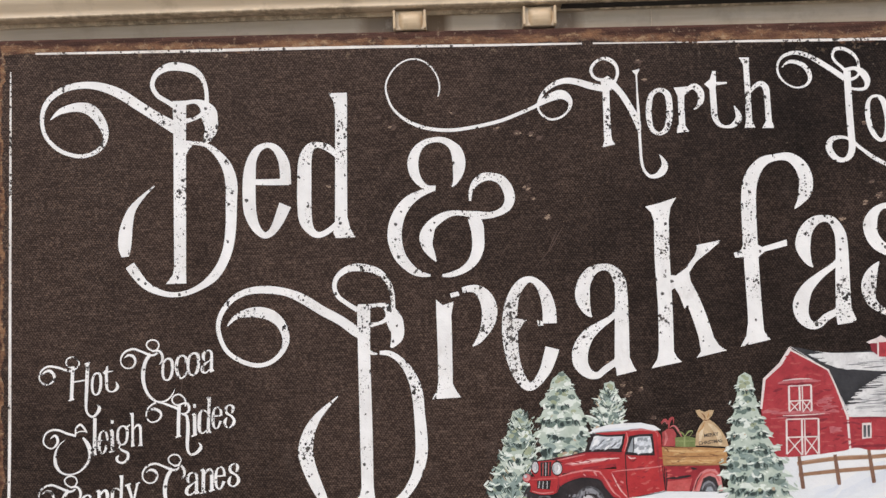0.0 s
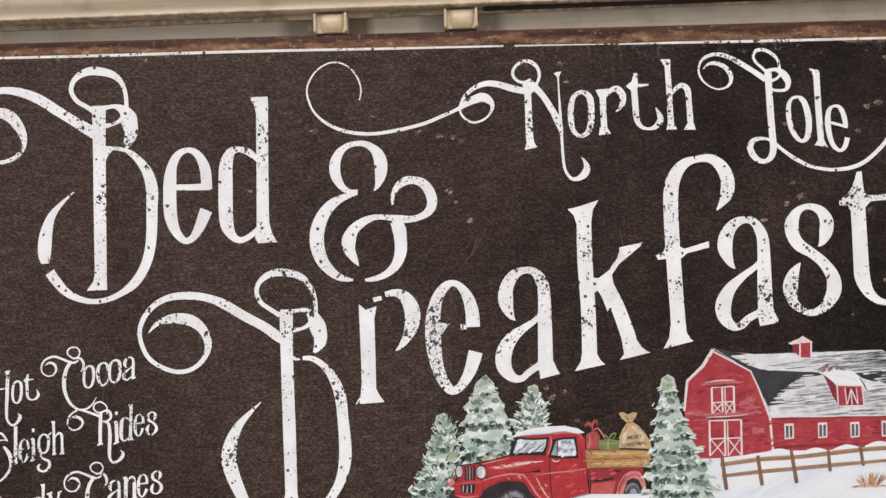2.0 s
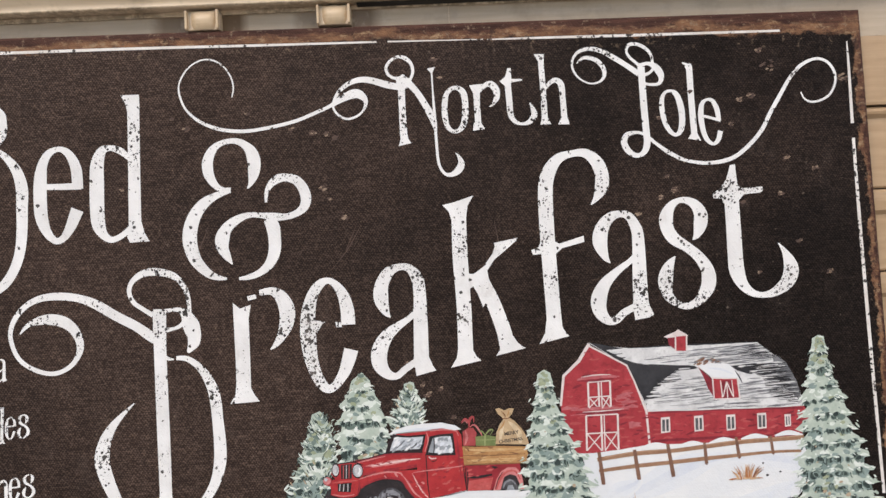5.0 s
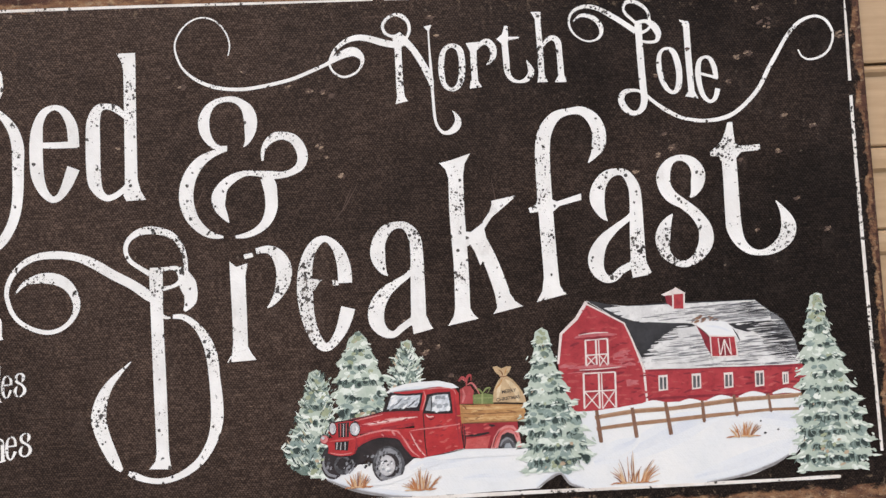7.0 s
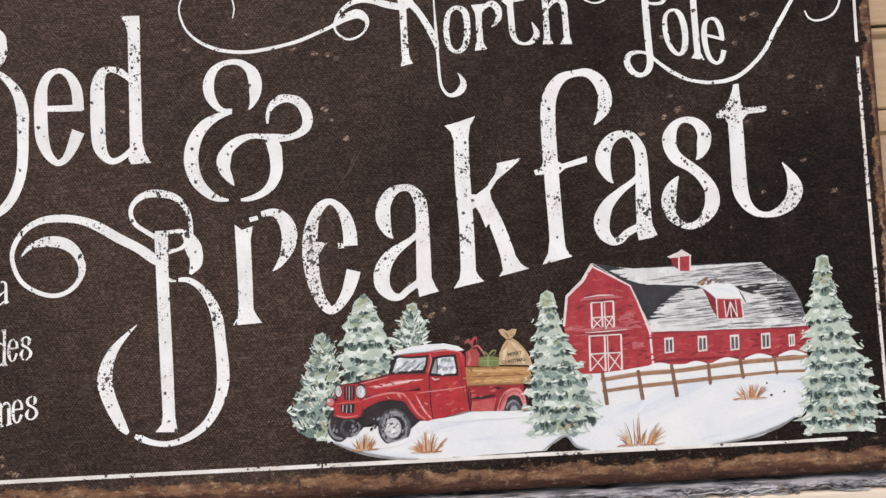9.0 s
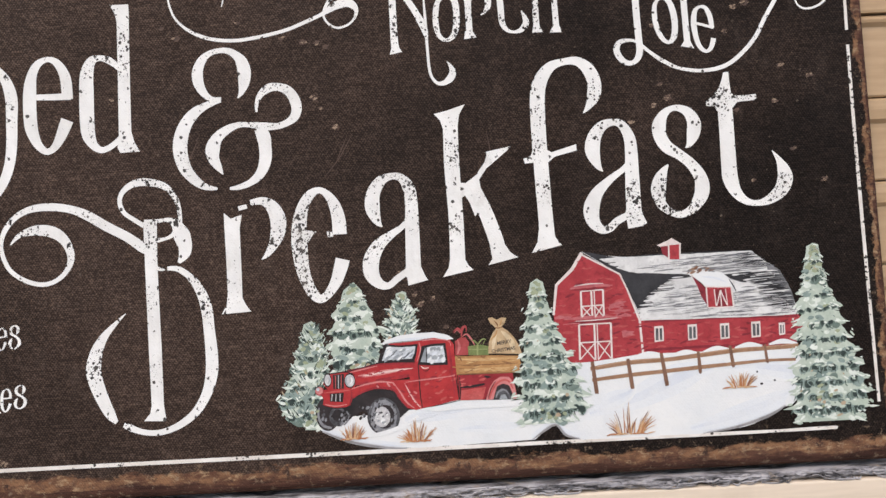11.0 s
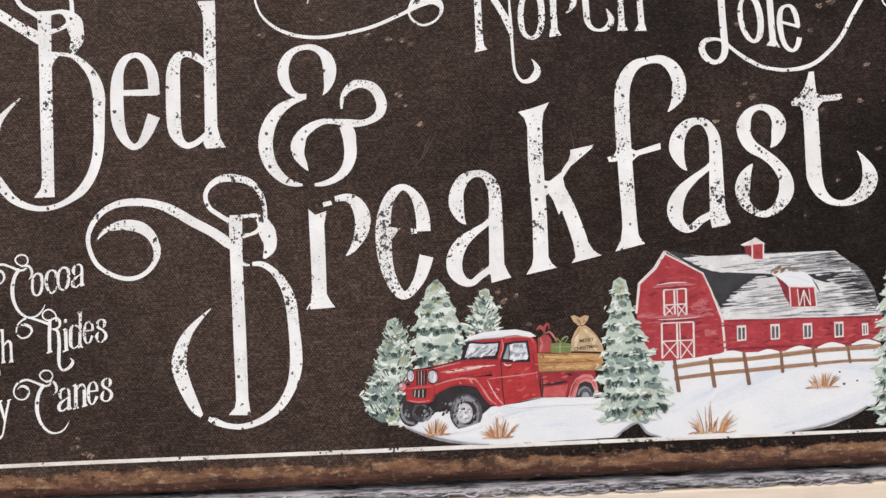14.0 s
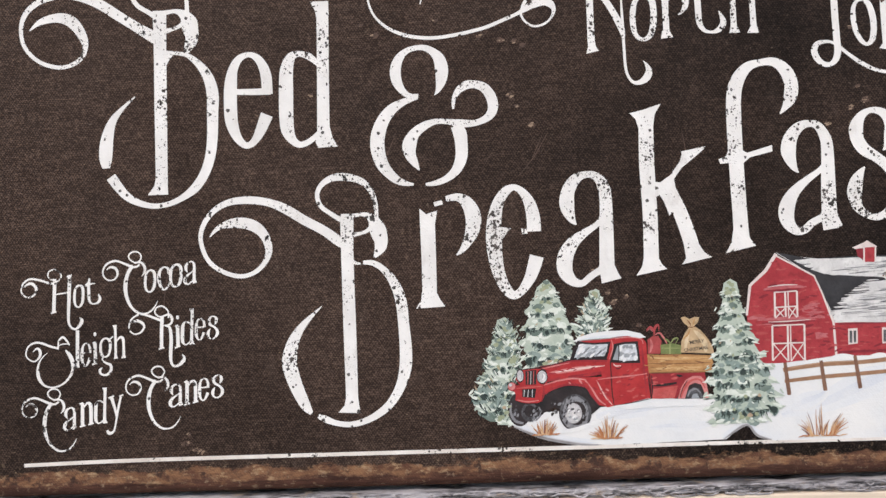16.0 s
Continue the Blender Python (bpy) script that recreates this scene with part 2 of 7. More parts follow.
def profile_x(points, x0, x1, cuts=1):
    """A closed (y, z) profile drawn out along x."""
    bm = bmesh.new()
    rings = [[bm.verts.new((x0 + (x1 - x0) * i / cuts, y, z)) for y, z in points] for i in range(cuts + 1)]
    for a, b in zip(rings, rings[1:]):
        for i in range(len(points)):
            j = (i + 1) % len(points)
            bm.faces.new((a[i], b[i], b[j], a[j]))
    bm.faces.new(rings[0])
    bm.faces.new(rings[-1][::-1])
    bmesh.ops.recalc_face_normals(bm, faces=bm.faces[:])
    return bm


def spline(nodes, closed=False, step=6):
    """Catmull-Rom through tuples of any length."""
    pts = [np.array(n, float) for n in nodes]
    n, out = len(pts), []
    for i in range(n if closed else n - 1):
        p = [pts[(i + k) % n] if closed else pts[min(max(i + k, 0), n - 1)] for k in (-1, 0, 1, 2)]
        for s in range(step):
            f = s / step
            out.append(0.5 * (2 * p[1] + (p[2] - p[0]) * f + (2 * p[0] - 5 * p[1] + 4 * p[2] - p[3]) * f * f + (3 * p[1] - p[0] - 3 * p[2] + p[3]) * f**3))
    if not closed:
        out.append(pts[-1])
    return out


INK = 0.0000025  # thickness of one layer of print


def ribbon(bm, nodes, layer, closed=False, slot=0, step=6):
    """A pen stroke of changing width, in millimetres on the sign's face."""
    pts = spline(nodes, closed, step) if len(nodes) > 2 else [np.array(n, float) for n in nodes]
    n, pairs = len(pts), []
    for i, p in enumerate(pts):
        a, b = (pts[i - 1], pts[(i + 1) % n]) if closed else (pts[max(i - 1, 0)], pts[min(i + 1, n - 1)])
        d = (b - a)[:2]
        d = d / (np.hypot(*d) or 1.0)
        w = max(p[2], 0.15) / 2
        pairs.append([bm.verts.new(((p[0] - s * d[1] * w) / 1000, -(layer + 0.9 * i / n) * INK, (p[1] + s * d[0] * w) / 1000)) for s in (1, -1)])
    for i in range(n if closed else n - 1):
        a, b = pairs[i], pairs[(i + 1) % n]
        f = bm.faces.new((a[0], a[1], b[1], b[0]))
        f.material_index = slot


def patch(bm, points, layer, slot=0):
    """A flat patch of print."""
    f = bm.faces.new([bm.verts.new((x / 1000, -layer * INK, y / 1000)) for x, y in points])
    f.material_index = slot
    if f.normal.y > 0:
        f.normal_flip()
    return f


def finish(bm):
    bm.normal_update()
    bmesh.ops.triangulate(bm, faces=[f for f in bm.faces if len(f.verts) > 4])
    bm.normal_update()
    for f in bm.faces:
        if f.normal.y > 0:
            f.normal_flip()
    return bm


# ---- the sign ----
sign = tagged(new("christmas_sign"), "black canvas Bed and Breakfast sign with rusty printed edges", "sign")
sign.location = (0, 0, 1.5)


def sign_panel():
    """A thin board with canvas drawn round its soft edges."""
    bm = box(-1, 1, 0.0, THICK, BOTTOM, TOP)
    for v in bm.verts:
        v.co.x *= HALF_W - 0.0177 * v.co.z if v.co.x < 0 else HALF_W + WIDER - 0.0300 * v.co.z
        if v.co.z > 0:
            v.co.z -= 0.0094 * v.co.x
    edges = [e for e in bm.edges if all(v.co.y < 0.001 for v in e.verts)]
    bmesh.ops.bevel(bm, geom=edges, offset=0.0032, segments=5, affect="EDGES", profile=0.5)
    # the canvas turns under more softly along the foot
    for v in bm.verts:
        foot = (v.co.z - BOTTOM) / 0.0032
        if 0.0 <= foot < 1.01 and v.co.y < 0.0033:
            v.co.z = BOTTOM + 0.0060 * foot
            v.co.y *= 1.9
    for f in bm.faces:
        f.smooth = len(f.verts) == 4 and abs(f.normal.y) < 0.99
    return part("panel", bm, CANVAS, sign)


sign_panel()

GLYPHS = {}


def glyph(key, strokes=(), rings=(), serifs=()):
    """A letter's pen strokes (x, y, width), closed rings and serif patches, in millimetres from its lower left corner."""
    GLYPHS[key] = (strokes, rings, serifs)


def letter(word, key, u, v, turn=(1, 0, 0, 1)):
    """One printed letter of a word, its lower left corner at (u, v) millimetres from the sign's middle."""
    strokes, rings, serifs = GLYPHS[key]
    a, b, c, d = turn
    size = math.sqrt(abs(a * d - b * c))
    bm = bmesh.new()
    layer = 4

    def put(p):
        return (u + a * p[0] + b * p[1], v + c * p[0] + d * p[1])

    for closed, group in ((False, strokes), (True, rings)):
        for nodes in group:
            ribbon(bm, [(*put(p), p[2] * size) for p in nodes], layer, closed)
            layer += 1
    for points in serifs:
        patch(bm, [put(p) for p in points], layer)
        layer += 1
    part("letter", finish(bm), WHITE, sign, "worn white letter %s of %s" % (key[0], word))


# the tall lettering, drawn with a flexible pen
glyph("B",
      strokes=[
          [(5.7, 99.4, 0.5), (11.7, 103.9, 3.2), (21.3, 105.9, 5.1), (29.1, 103.4, 6.3), (34.7, 95.7, 5), (36.2, 89, 3.1), (33.6, 83.1, 2.5), (27.2, 79.3, 2.2), (19.3, 78.9, 2.2), (9.9, 82.6, 2.2), (3, 90, 2.2), (0.9, 98.9, 2.2), (2.9, 107.4, 2.8), (8.7, 113.5, 3.2), (16.7, 117, 3.5), (26.2, 118, 3.8), (35.6, 116.4, 4.7), (45, 112.4, 5.4), (54.4, 106.1, 5.4), (63.8, 99.8, 5.3), (73.1, 93.9, 6.3), (75.9, 91.9, 5.7)],
          [(92.8, 104.9, 2.5), (92.6, 113.4, 2.2), (90.2, 120.4, 2.8), (84.6, 125, 4.1), (75.2, 126.9, 4.7), (68.9, 125.5, 3.8), (64.4, 121.9, 2.8), (62.8, 116.5, 2.5), (65.5, 111.1, 2.5), (70.8, 107.5, 2.5), (75.5, 104.5, 3.1)],
          [(77.7, 106.9, 7.5), (77.3, 82.5, 6.9), (76.8, 54.3, 6.9), (76.1, 10.7, 6.5)],
          [(74.2, 105.5, 4.4), (81.2, 106.5, 2.5), (86.8, 107, 2.5), (91.2, 104.6, 5.7), (93.6, 100.8, 9.1), (94.5, 96.7, 8.5), (95.1, 92.6, 7.2), (93.7, 88.2, 5.6), (90.5, 83, 1.9)],
          [(79.7, 96.2, 3.1), (84.8, 97.3, 1.9), (88.9, 99.1, 2.2), (91.8, 102.1, 2.8)],
          [(79.5, 84.3, 2.8), (85.5, 84.1, 1.9), (92.1, 82.6, 2.5), (97.9, 78.1, 3.8), (103.1, 70.7, 5.6), (105.5, 61.3, 6.6), (105.2, 50.4, 6.2), (104.7, 37.9, 5.9), (103.2, 27.1, 5.6), (99.9, 17.9, 5.3), (94.5, 10.2, 5), (87.2, 4.9, 3.4), (79.4, 1.7, 2.8), (71.5, 0.9, 2.8), (63.8, 2.7, 3.4), (56.9, 6.6, 4.4), (52, 12.3, 5.3), (48.3, 17.7, 5.6)],
          [(45.9, 22.4, 4.1), (45.7, 27.1, 6.9), (46.1, 33.3, 7.5), (47.1, 39.5, 6.6), (50, 47.9, 4.4), (55.8, 54.9, 2.2), (62.8, 61, 0.6)],
      ],
      serifs=[
          [(73.1, 17), (72, 11.8), (68.2, 6.9), (79.5, 6.9), (79.3, 16.9)],
          [(80.2, 83.6), (84.5, 82.9), (82.6, 81), (80.7, 77.7), (79.7, 77.7)],
      ],
)
glyph("e",
      strokes=[
          [(5.9, 30.6, 3.1), (15.3, 30.3, 3.4), (25.3, 30.3, 3.7)],
          [(23.4, 28.8, 5.9), (23, 38.8, 5.9), (20.9, 45.1, 5), (17.6, 49.3, 3.8), (13.2, 50.7, 2.8), (8.2, 48.3, 4.1), (4.9, 42.5, 5.3), (3.5, 34.7, 6.9), (3, 23.8, 7.2), (3.4, 14.4, 6.9), (5.5, 7.2, 5.3), (8.5, 2.8, 4), (11.6, 1.1, 3.4), (15.4, 3.2, 4), (18.9, 8.7, 5.6), (21.2, 13.9, 6.5), (22.8, 17.6, 6.9)],
      ],
)
glyph("d",
      strokes=[
          [(21.6, 45.4, 2.5), (16.7, 49.9, 3.7), (11.1, 51.6, 3.1), (6.7, 49.9, 5), (4.1, 43.1, 7.2), (3.5, 32.2, 7.8), (3.2, 19.7, 7.8), (3.7, 10.4, 7.2), (6.3, 4.7, 4.7), (10, 2.1, 3.4), (14.1, 3, 3.1), (18.2, 5.6, 3.1), (22, 8.6, 3.7)],
          [(24.8, 78.4, 6.6), (24, 44.1, 6.5), (23.2, 9.2, 6.8)],
      ],
      serifs=[
          [(18, 79.9), (28, 79.9), (28.1, 72.1), (21.5, 70.1), (20.4, 75.5)],
          [(20.2, 11.5), (26.7, 11.3), (28.1, 5.1), (30.8, 0.3), (20.2, 0), (18.7, 3.1), (20.1, 6.8)],
      ],
)
glyph("&",
      strokes=[
          [(35.2, 48.9, 0.6), (37.2, 51.7, 2.8), (38.9, 56.9, 5.9), (39.4, 63.1, 7.1), (38, 68.7, 6.2), (35, 72.3, 4.3), (31.3, 74.5, 3.4), (26.7, 75, 2.8), (21, 73.6, 3.1), (16.6, 69.7, 4.7), (14.3, 63.8, 5.9), (14.7, 57.6, 5.6), (17.4, 52.2, 4), (21.3, 49, 2.8), (26.2, 48.3, 3.1)],
          [(25.3, 48.3, 2.8), (18.1, 45.7, 3.7), (11.8, 42.1, 5.6), (6.7, 36.1, 6.8), (3.7, 28.4, 7.7), (3.2, 20.7, 7.7), (5.2, 12.9, 6.8), (8.8, 7.5, 5.6), (13.3, 3.4, 4.3), (17.9, 1.4, 2.8), (22.2, 0.7, 1.2)],
          [(28.7, 0.5, 1.5), (33.9, 1, 2.8), (40.2, 3.3, 3.7), (45.5, 7.8, 5.2), (48.5, 14.8, 6.5), (48.7, 22.5, 6.8), (48, 27.8, 7.4), (45.9, 32.2, 5.6)],
          [(44.9, 40.9, 1.2), (45.4, 45.8, 2.2), (47.7, 50.4, 3.4), (51.8, 53.4, 4.6), (56.4, 53.9, 4.3), (61.6, 52.2, 5), (65.2, 47.7, 5.6), (66.6, 42.1, 5.6), (65.2, 37.5, 4.9), (61.4, 34.5, 3.7), (55.8, 32.8, 3.4), (48.7, 33, 4.3), (41, 34.2, 2.8), (34.9, 34.4, 3.1), (28.6, 32.1, 4.6), (23.2, 27.9, 5.9), (20.6, 22.4, 7.7), (20.8, 17.1, 6.2), (23.1, 12.4, 4), (25.5, 8.3, 0.6)],
      ],
)
glyph("N",
      strokes=[
          [(28.8, 47.7, 0.6), (29.9, 53, 0.8), (28.5, 59.3, 0.8), (24.6, 65.1, 0.8), (19.1, 68.4, 0.8), (12.9, 68.6, 0.8), (6.6, 65.3, 0.8), (2.4, 60.1, 0.9), (0.4, 54.9, 0.9), (0.9, 49.2, 1.1), (3.8, 42.2, 1.2), (9.9, 36.1, 1.6), (18.2, 31.8, 1.9), (26.8, 29.7, 1.9), (36.1, 29.1, 1.9), (45.4, 30, 1.9), (54.8, 31.6, 1.9), (64.1, 33.8, 1.9), (73.5, 37.3, 1.9), (81.4, 40.5, 1.9), (86.1, 43.1, 3.1), (90.8, 45.8, 4.3)],
          [(89.2, 44.9, 4), (95.5, 46.9, 5), (99.4, 45.2, 4), (101.2, 41.7, 2.2), (99.5, 37.4, 1.2), (95.7, 34.4, 1.2), (90.4, 33.3, 1.2), (85.9, 35.7, 1.2), (83.5, 39.8, 1.2), (84.3, 44.1, 1.6), (87.2, 48.7, 1.9), (92.6, 52.6, 2.5), (98.8, 54.3, 3.1), (105, 53.5, 3.4), (112.6, 51, 3.7), (119.6, 49.3, 3.4)],
          [(125.3, 52.2, 1.5), (127.3, 57.1, 1.6), (126.5, 61.8, 1.9), (123.3, 65, 2.2), (119.3, 65.8, 1.6), (115.2, 63.7, 1.6), (112.9, 60.1, 1.6), (114, 56.3, 1.6), (117.3, 54.3, 1.6), (121.6, 53.9, 2.8)],
          [(121, 51.7, 4.3), (120.7, 43.9, 3.7), (120.9, 23.1, 4)],
          [(123.5, 52.9, 3.7), (128.8, 46.5, 3.4), (132.9, 39.8, 3.4), (136.9, 31.6, 3.7), (138.3, 25.7, 1.9)],
          [(137.5, 57.4, 0.9), (137.7, 46.5, 0.9), (138, 35.6, 1.5), (138.4, 20.1, 1.5), (138.9, 9.2, 1.5), (140.3, 3.9, 1.5), (143.2, 0.7, 1.8), (146.9, 0.9, 2.8), (150.1, 3.3, 4), (151.4, 6.7, 3.4), (150, 10.4, 1.5), (148.5, 12.3, 0.3)],
      ],
      serifs=[
          [(119.1, 24.4), (122.8, 24.3), (123.3, 21.1), (124.8, 18.6), (118, 17.3), (119, 20.7)],
          [(118, 54.3), (122, 56.3), (127.1, 51.5), (123.9, 48.5), (118.4, 48.4)],
          [(135.1, 58.7), (139.4, 59.5), (138.1, 56.5), (136.8, 56.5)],
      ],
)
glyph("o",
      rings=[
          [(7.4, 24.5, 2.2), (11.6, 21.9, 3.4), (12.6, 15, 3.4), (12, 7.3, 3.4), (10, 2.4, 2.8), (6.5, 0.6, 1.9), (2.9, 2.9, 2.5), (1.3, 9.2, 3.1), (1.6, 16.9, 3.1), (3.3, 22.2, 2.5)],
      ],
)
glyph("r",
      strokes=[
          [(3.9, 22.6, 3.7), (3.9, 14.2, 3.4), (4.1, 2.4, 3.4)],
          [(5.1, 21, 1.5), (8.9, 24.6, 2.5), (12, 24.8, 3.7), (14.6, 21.6, 3.7), (14.5, 17, 3.1), (12.5, 13.9, 1.5), (10.6, 12.7, 0.5)],
      ],
      serifs=[
          [(1.7, 4.3), (5.7, 4.2), (7.7, 0.7), (1, 0)],
          [(0, 24.9), (7.4, 25.3), (6, 21), (2, 20.5)],
      ],
)
glyph("t",
      strokes=[
          [(4.3, 23.4, 3.4), (4.8, 13.1, 3.4), (5.2, 6, 3.1), (7.5, 1.9, 2.2), (11.4, 0.5, 1.5), (15.4, 1.6, 2.8), (18, 5, 3.4), (17.5, 8.1, 2.5), (15.8, 11.9, 0.5)],
      ],
      serifs=[
          [(0, 24.2), (3.2, 26.8), (4.6, 31.2), (6.4, 31.1), (6.5, 25.2), (12.3, 25), (12.3, 24.1), (6.4, 23.3), (5.7, 20.9), (2.7, 21.6)],
      ],
)
glyph("h",
      strokes=[
          [(3.6, 38, 3.1), (4.2, 19.6, 3.1), (4.4, 2, 3.4)],
          [(4.8, 19.3, 1.2), (8.3, 23.2, 2.2), (11.4, 24.4, 2.8), (14.1, 21.8, 3.4), (14.7, 14.7, 3.1), (15.1, 1.6, 3.4)],
      ],
      serifs=[
          [(0, 39.1), (5.5, 38.9), (5.4, 35.1), (2, 35.3)],
          [(2.6, 3.9), (6.3, 3.8), (7.7, 0.6), (1.9, 0.5)],
          [(13.3, 3.5), (17, 3.4), (17.8, 0), (11.4, 0.2)],
      ],
)
glyph("P",
      strokes=[
          [(3, 57.9, 0.5), (6.2, 60.6, 1.5), (10.2, 60.7, 2.2), (14.7, 58.6, 2.5), (17.6, 54.5, 2.5), (17.7, 50.5, 1.9), (15.1, 47.5, 1.2), (10.2, 46.7, 0.9), (5, 49.1, 0.9), (1.5, 53.3, 1.2), (0.5, 58.3, 1.2), (2.6, 62.9, 1.5), (6.7, 65.2, 1.9), (12, 65.6, 2.2), (18.1, 63.5, 2.5), (24.1, 59.8, 2.8), (30, 55.8, 2.8), (36.6, 50.9, 3.1)],
          [(44.5, 55.5, 1.5), (43.6, 61.2, 1.5), (40.4, 65, 1.9), (36.2, 67.1, 1.9), (32.1, 66.9, 1.9), (30.4, 63.9, 1.5), (31.8, 60.4, 1.5), (34.8, 57.5, 1.5), (37.4, 54.9, 1.9)],
          [(36.2, 55, 2.5), (41.5, 56.3, 1.9), (45.4, 54.6, 3.4), (47.7, 51.7, 4), (48.8, 48.5, 3.1), (47.4, 45.2, 1.9), (43.4, 44.7, 1.5), (39.1, 45.5, 1.5)],
          [(38.1, 49.9, 2.2), (42.2, 51, 1.5), (45.1, 53.7, 1.5)],
          [(38, 54.6, 4), (38.2, 46.5, 3.7), (38.5, 34.1, 3.7), (39.1, 20.1, 3.7), (39.4, 14, 3.7), (38.3, 9.4, 3.4), (35.4, 6.7, 2.5), (31.7, 6.9, 2.8), (28.4, 9.8, 3.4), (26.8, 14.2, 3.4), (28.5, 17.8, 2.8), (32.3, 18.9, 1.9), (36.5, 18.4, 1.5), (40.4, 15.8, 1.8), (44.8, 11.9, 1.8), (51.4, 7, 2.2), (59.8, 2.6, 1.8), (70.5, 0.6, 1.8)],
          [(65.9, 1.1, 1.8), (70.5, 0.6, 1.8), (79.7, 1.2, 2.2), (87.6, 3.9, 2.2), (95.6, 10.1, 2.2), (102.2, 17.5, 2.2), (107.3, 26.6, 2.2), (112.3, 34.7, 2.2), (119.1, 45.3, 1.9), (125.6, 51.9, 1.9), (133.5, 54.9, 1.5), (139.6, 53.1, 1.5), (143.3, 47.7, 1.5), (143.6, 41.5, 1.2), (140.5, 35.4, 1.2), (135.4, 32.2, 1.2), (129.8, 31.5, 1.1), (126.2, 33.5, 0.9), (124.5, 37, 0.8)],
      ],
)
glyph("o.p",
      rings=[
          [(4.7, 24.6, 1.5), (8.9, 23.2, 2.8), (11.1, 17.8, 3.4), (12, 10.4, 3.4), (11, 3.3, 3.1), (8.1, 0.6, 1.9), (4.9, 2.9, 2.5), (2.3, 8.3, 2.8), (1.2, 15.4, 2.8), (1.8, 21.6, 2.2)],
      ],
)
glyph("l",
      strokes=[
          [(3.9, 42, 3.4), (4.2, 23.4, 3.4), (5, 2.3, 3.4)],
      ],
      serifs=[
          [(0, 43.4), (5.2, 42.3), (5.3, 38.8), (2.3, 39.3)],
          [(3.3, 4.2), (6.7, 4.1), (8.6, 0), (1.3, 1.5)],
      ],
)
glyph("e.p",
      strokes=[
          [(2.8, 16, 1.5), (7.7, 14.5, 1.5), (11.9, 13.1, 1.5)],
          [(11, 13.1, 2.5), (10.1, 19.7, 2.8), (7.9, 24.1, 2.2), (4.8, 24.8, 1.5), (2.2, 22.5, 2.5), (1.3, 16.3, 3.1), (2.1, 8.6, 2.8), (4, 3.2, 2.5), (7.3, 0.6, 1.8), (10.1, 2.7, 2.5), (11.6, 7.5, 2.8)],
      ],
)
glyph("r.b",
      strokes=[
          [(7.6, 48.8, 8.2), (7.7, 24.5, 7.9), (7.5, 6.3, 7.9)],
          [(11.5, 56.2, 2.4), (16.1, 57.2, 2.4)],
          [(18, 59, 3), (24.7, 59.6, 4.3), (29.7, 56, 7), (32.5, 49.1, 8.5), (31.8, 41.6, 7.6), (28.8, 35, 4.9), (25.6, 30.6, 2.7), (22.8, 28.3, 0.6)],
      ],
      serifs=[
          [(3.4, 8.9), (11.3, 8.5), (13.2, 4.5), (15.8, 0.7), (0, 0), (2.9, 5)],
          [(3.5, 54.2), (7.1, 51), (13.2, 52.8), (11.7, 45.6), (3.5, 46)],
      ],
)
glyph("e.b",
      strokes=[
          [(25.3, 35.6, 7.6), (25.1, 43.5, 7.3), (23.3, 51.2, 6.1), (19.9, 56.9, 4.3), (15.5, 59.8, 3.3), (10.8, 57.9, 4.9), (6.6, 52, 6.1), (4.1, 43, 7.6), (3.5, 30.9, 8.5), (4.5, 18.7, 7.3), (7.1, 9.4, 6.1), (10.2, 3.8, 5.5), (13.5, 1.5, 4.5), (17.5, 3.7, 4.5), (22.1, 10.2, 6.1), (24.8, 17.1, 7.3), (26.3, 22.2, 7.6)],
      ],
      serifs=[
          [(7.5, 38.6), (13, 37.7), (10.4, 35.1), (8.5, 32.1), (6.6, 32.2)],
          [(21.2, 37), (18.4, 37.4), (18.9, 34.4), (21.9, 34.5)],
      ],
)
glyph("a",
      strokes=[
          [(10.3, 32.9, 0.6), (7.8, 36.1, 4.3), (5.6, 43.2, 7.9), (6.3, 50.8, 7.3), (10.3, 57.3, 5.8), (15.9, 59.8, 3.7), (21.3, 59, 4.3), (25.3, 53.6, 6.4), (26.5, 45.3, 6.7), (26.3, 28.5, 7.6), (25.9, 7.2, 8.2)],
          [(25.5, 37.7, 3.7), (21.3, 32.7, 3), (14.4, 28.2, 4.3), (8.1, 23.3, 6.7), (3.8, 15.9, 8.5), (3.4, 8.3, 8.2), (7.1, 2.7, 5.5), (12.2, 1.2, 3.6), (16.9, 4.6, 3.6), (22.6, 8.3, 3.6)],
      ],
      serifs=[
          [(22.2, 12), (30.3, 10.1), (32.2, 5.4), (33.6, 3.2), (22.8, 0.7), (22.4, 5), (20.7, 6.6)],
      ],
)
glyph("k",
      strokes=[
          [(8.7, 84.2, 7.9), (8.4, 59.7, 8.2), (9.2, 32.2, 7.9), (9, 7.8, 8.2)],
          [(19.6, 45.4, 7.9), (24.9, 34.5, 7.6), (30, 19, 7.9), (31.4, 11.3, 8.2)],
      ],
      serifs=[
          [(0, 87.9), (7.1, 89.4), (17, 92.4), (13.7, 87), (12.4, 79.4), (4.5, 79.8), (3.2, 84.4)],
          [(5.2, 11), (13, 9.1), (14.7, 5.7), (17.3, 3.1), (0.7, 0), (4, 5)],
          [(11.9, 50.4), (15.3, 49.9), (20.7, 53.6), (25.9, 60.4), (27.3, 64.3), (27.1, 66.2), (40.4, 68.6), (39.7, 67.4), (33.3, 62.2), (26.9, 57.3), (22.7, 51.4), (23.4, 46.8), (26.1, 40.5), (19.6, 31.7), (16.9, 39.4), (14.7, 43.2), (11.5, 41.2)],
          [(27.3, 14.5), (35, 15.7), (37.5, 11.6), (41.7, 8.7), (25.3, 5.2), (27.6, 8.4)],
      ],
)
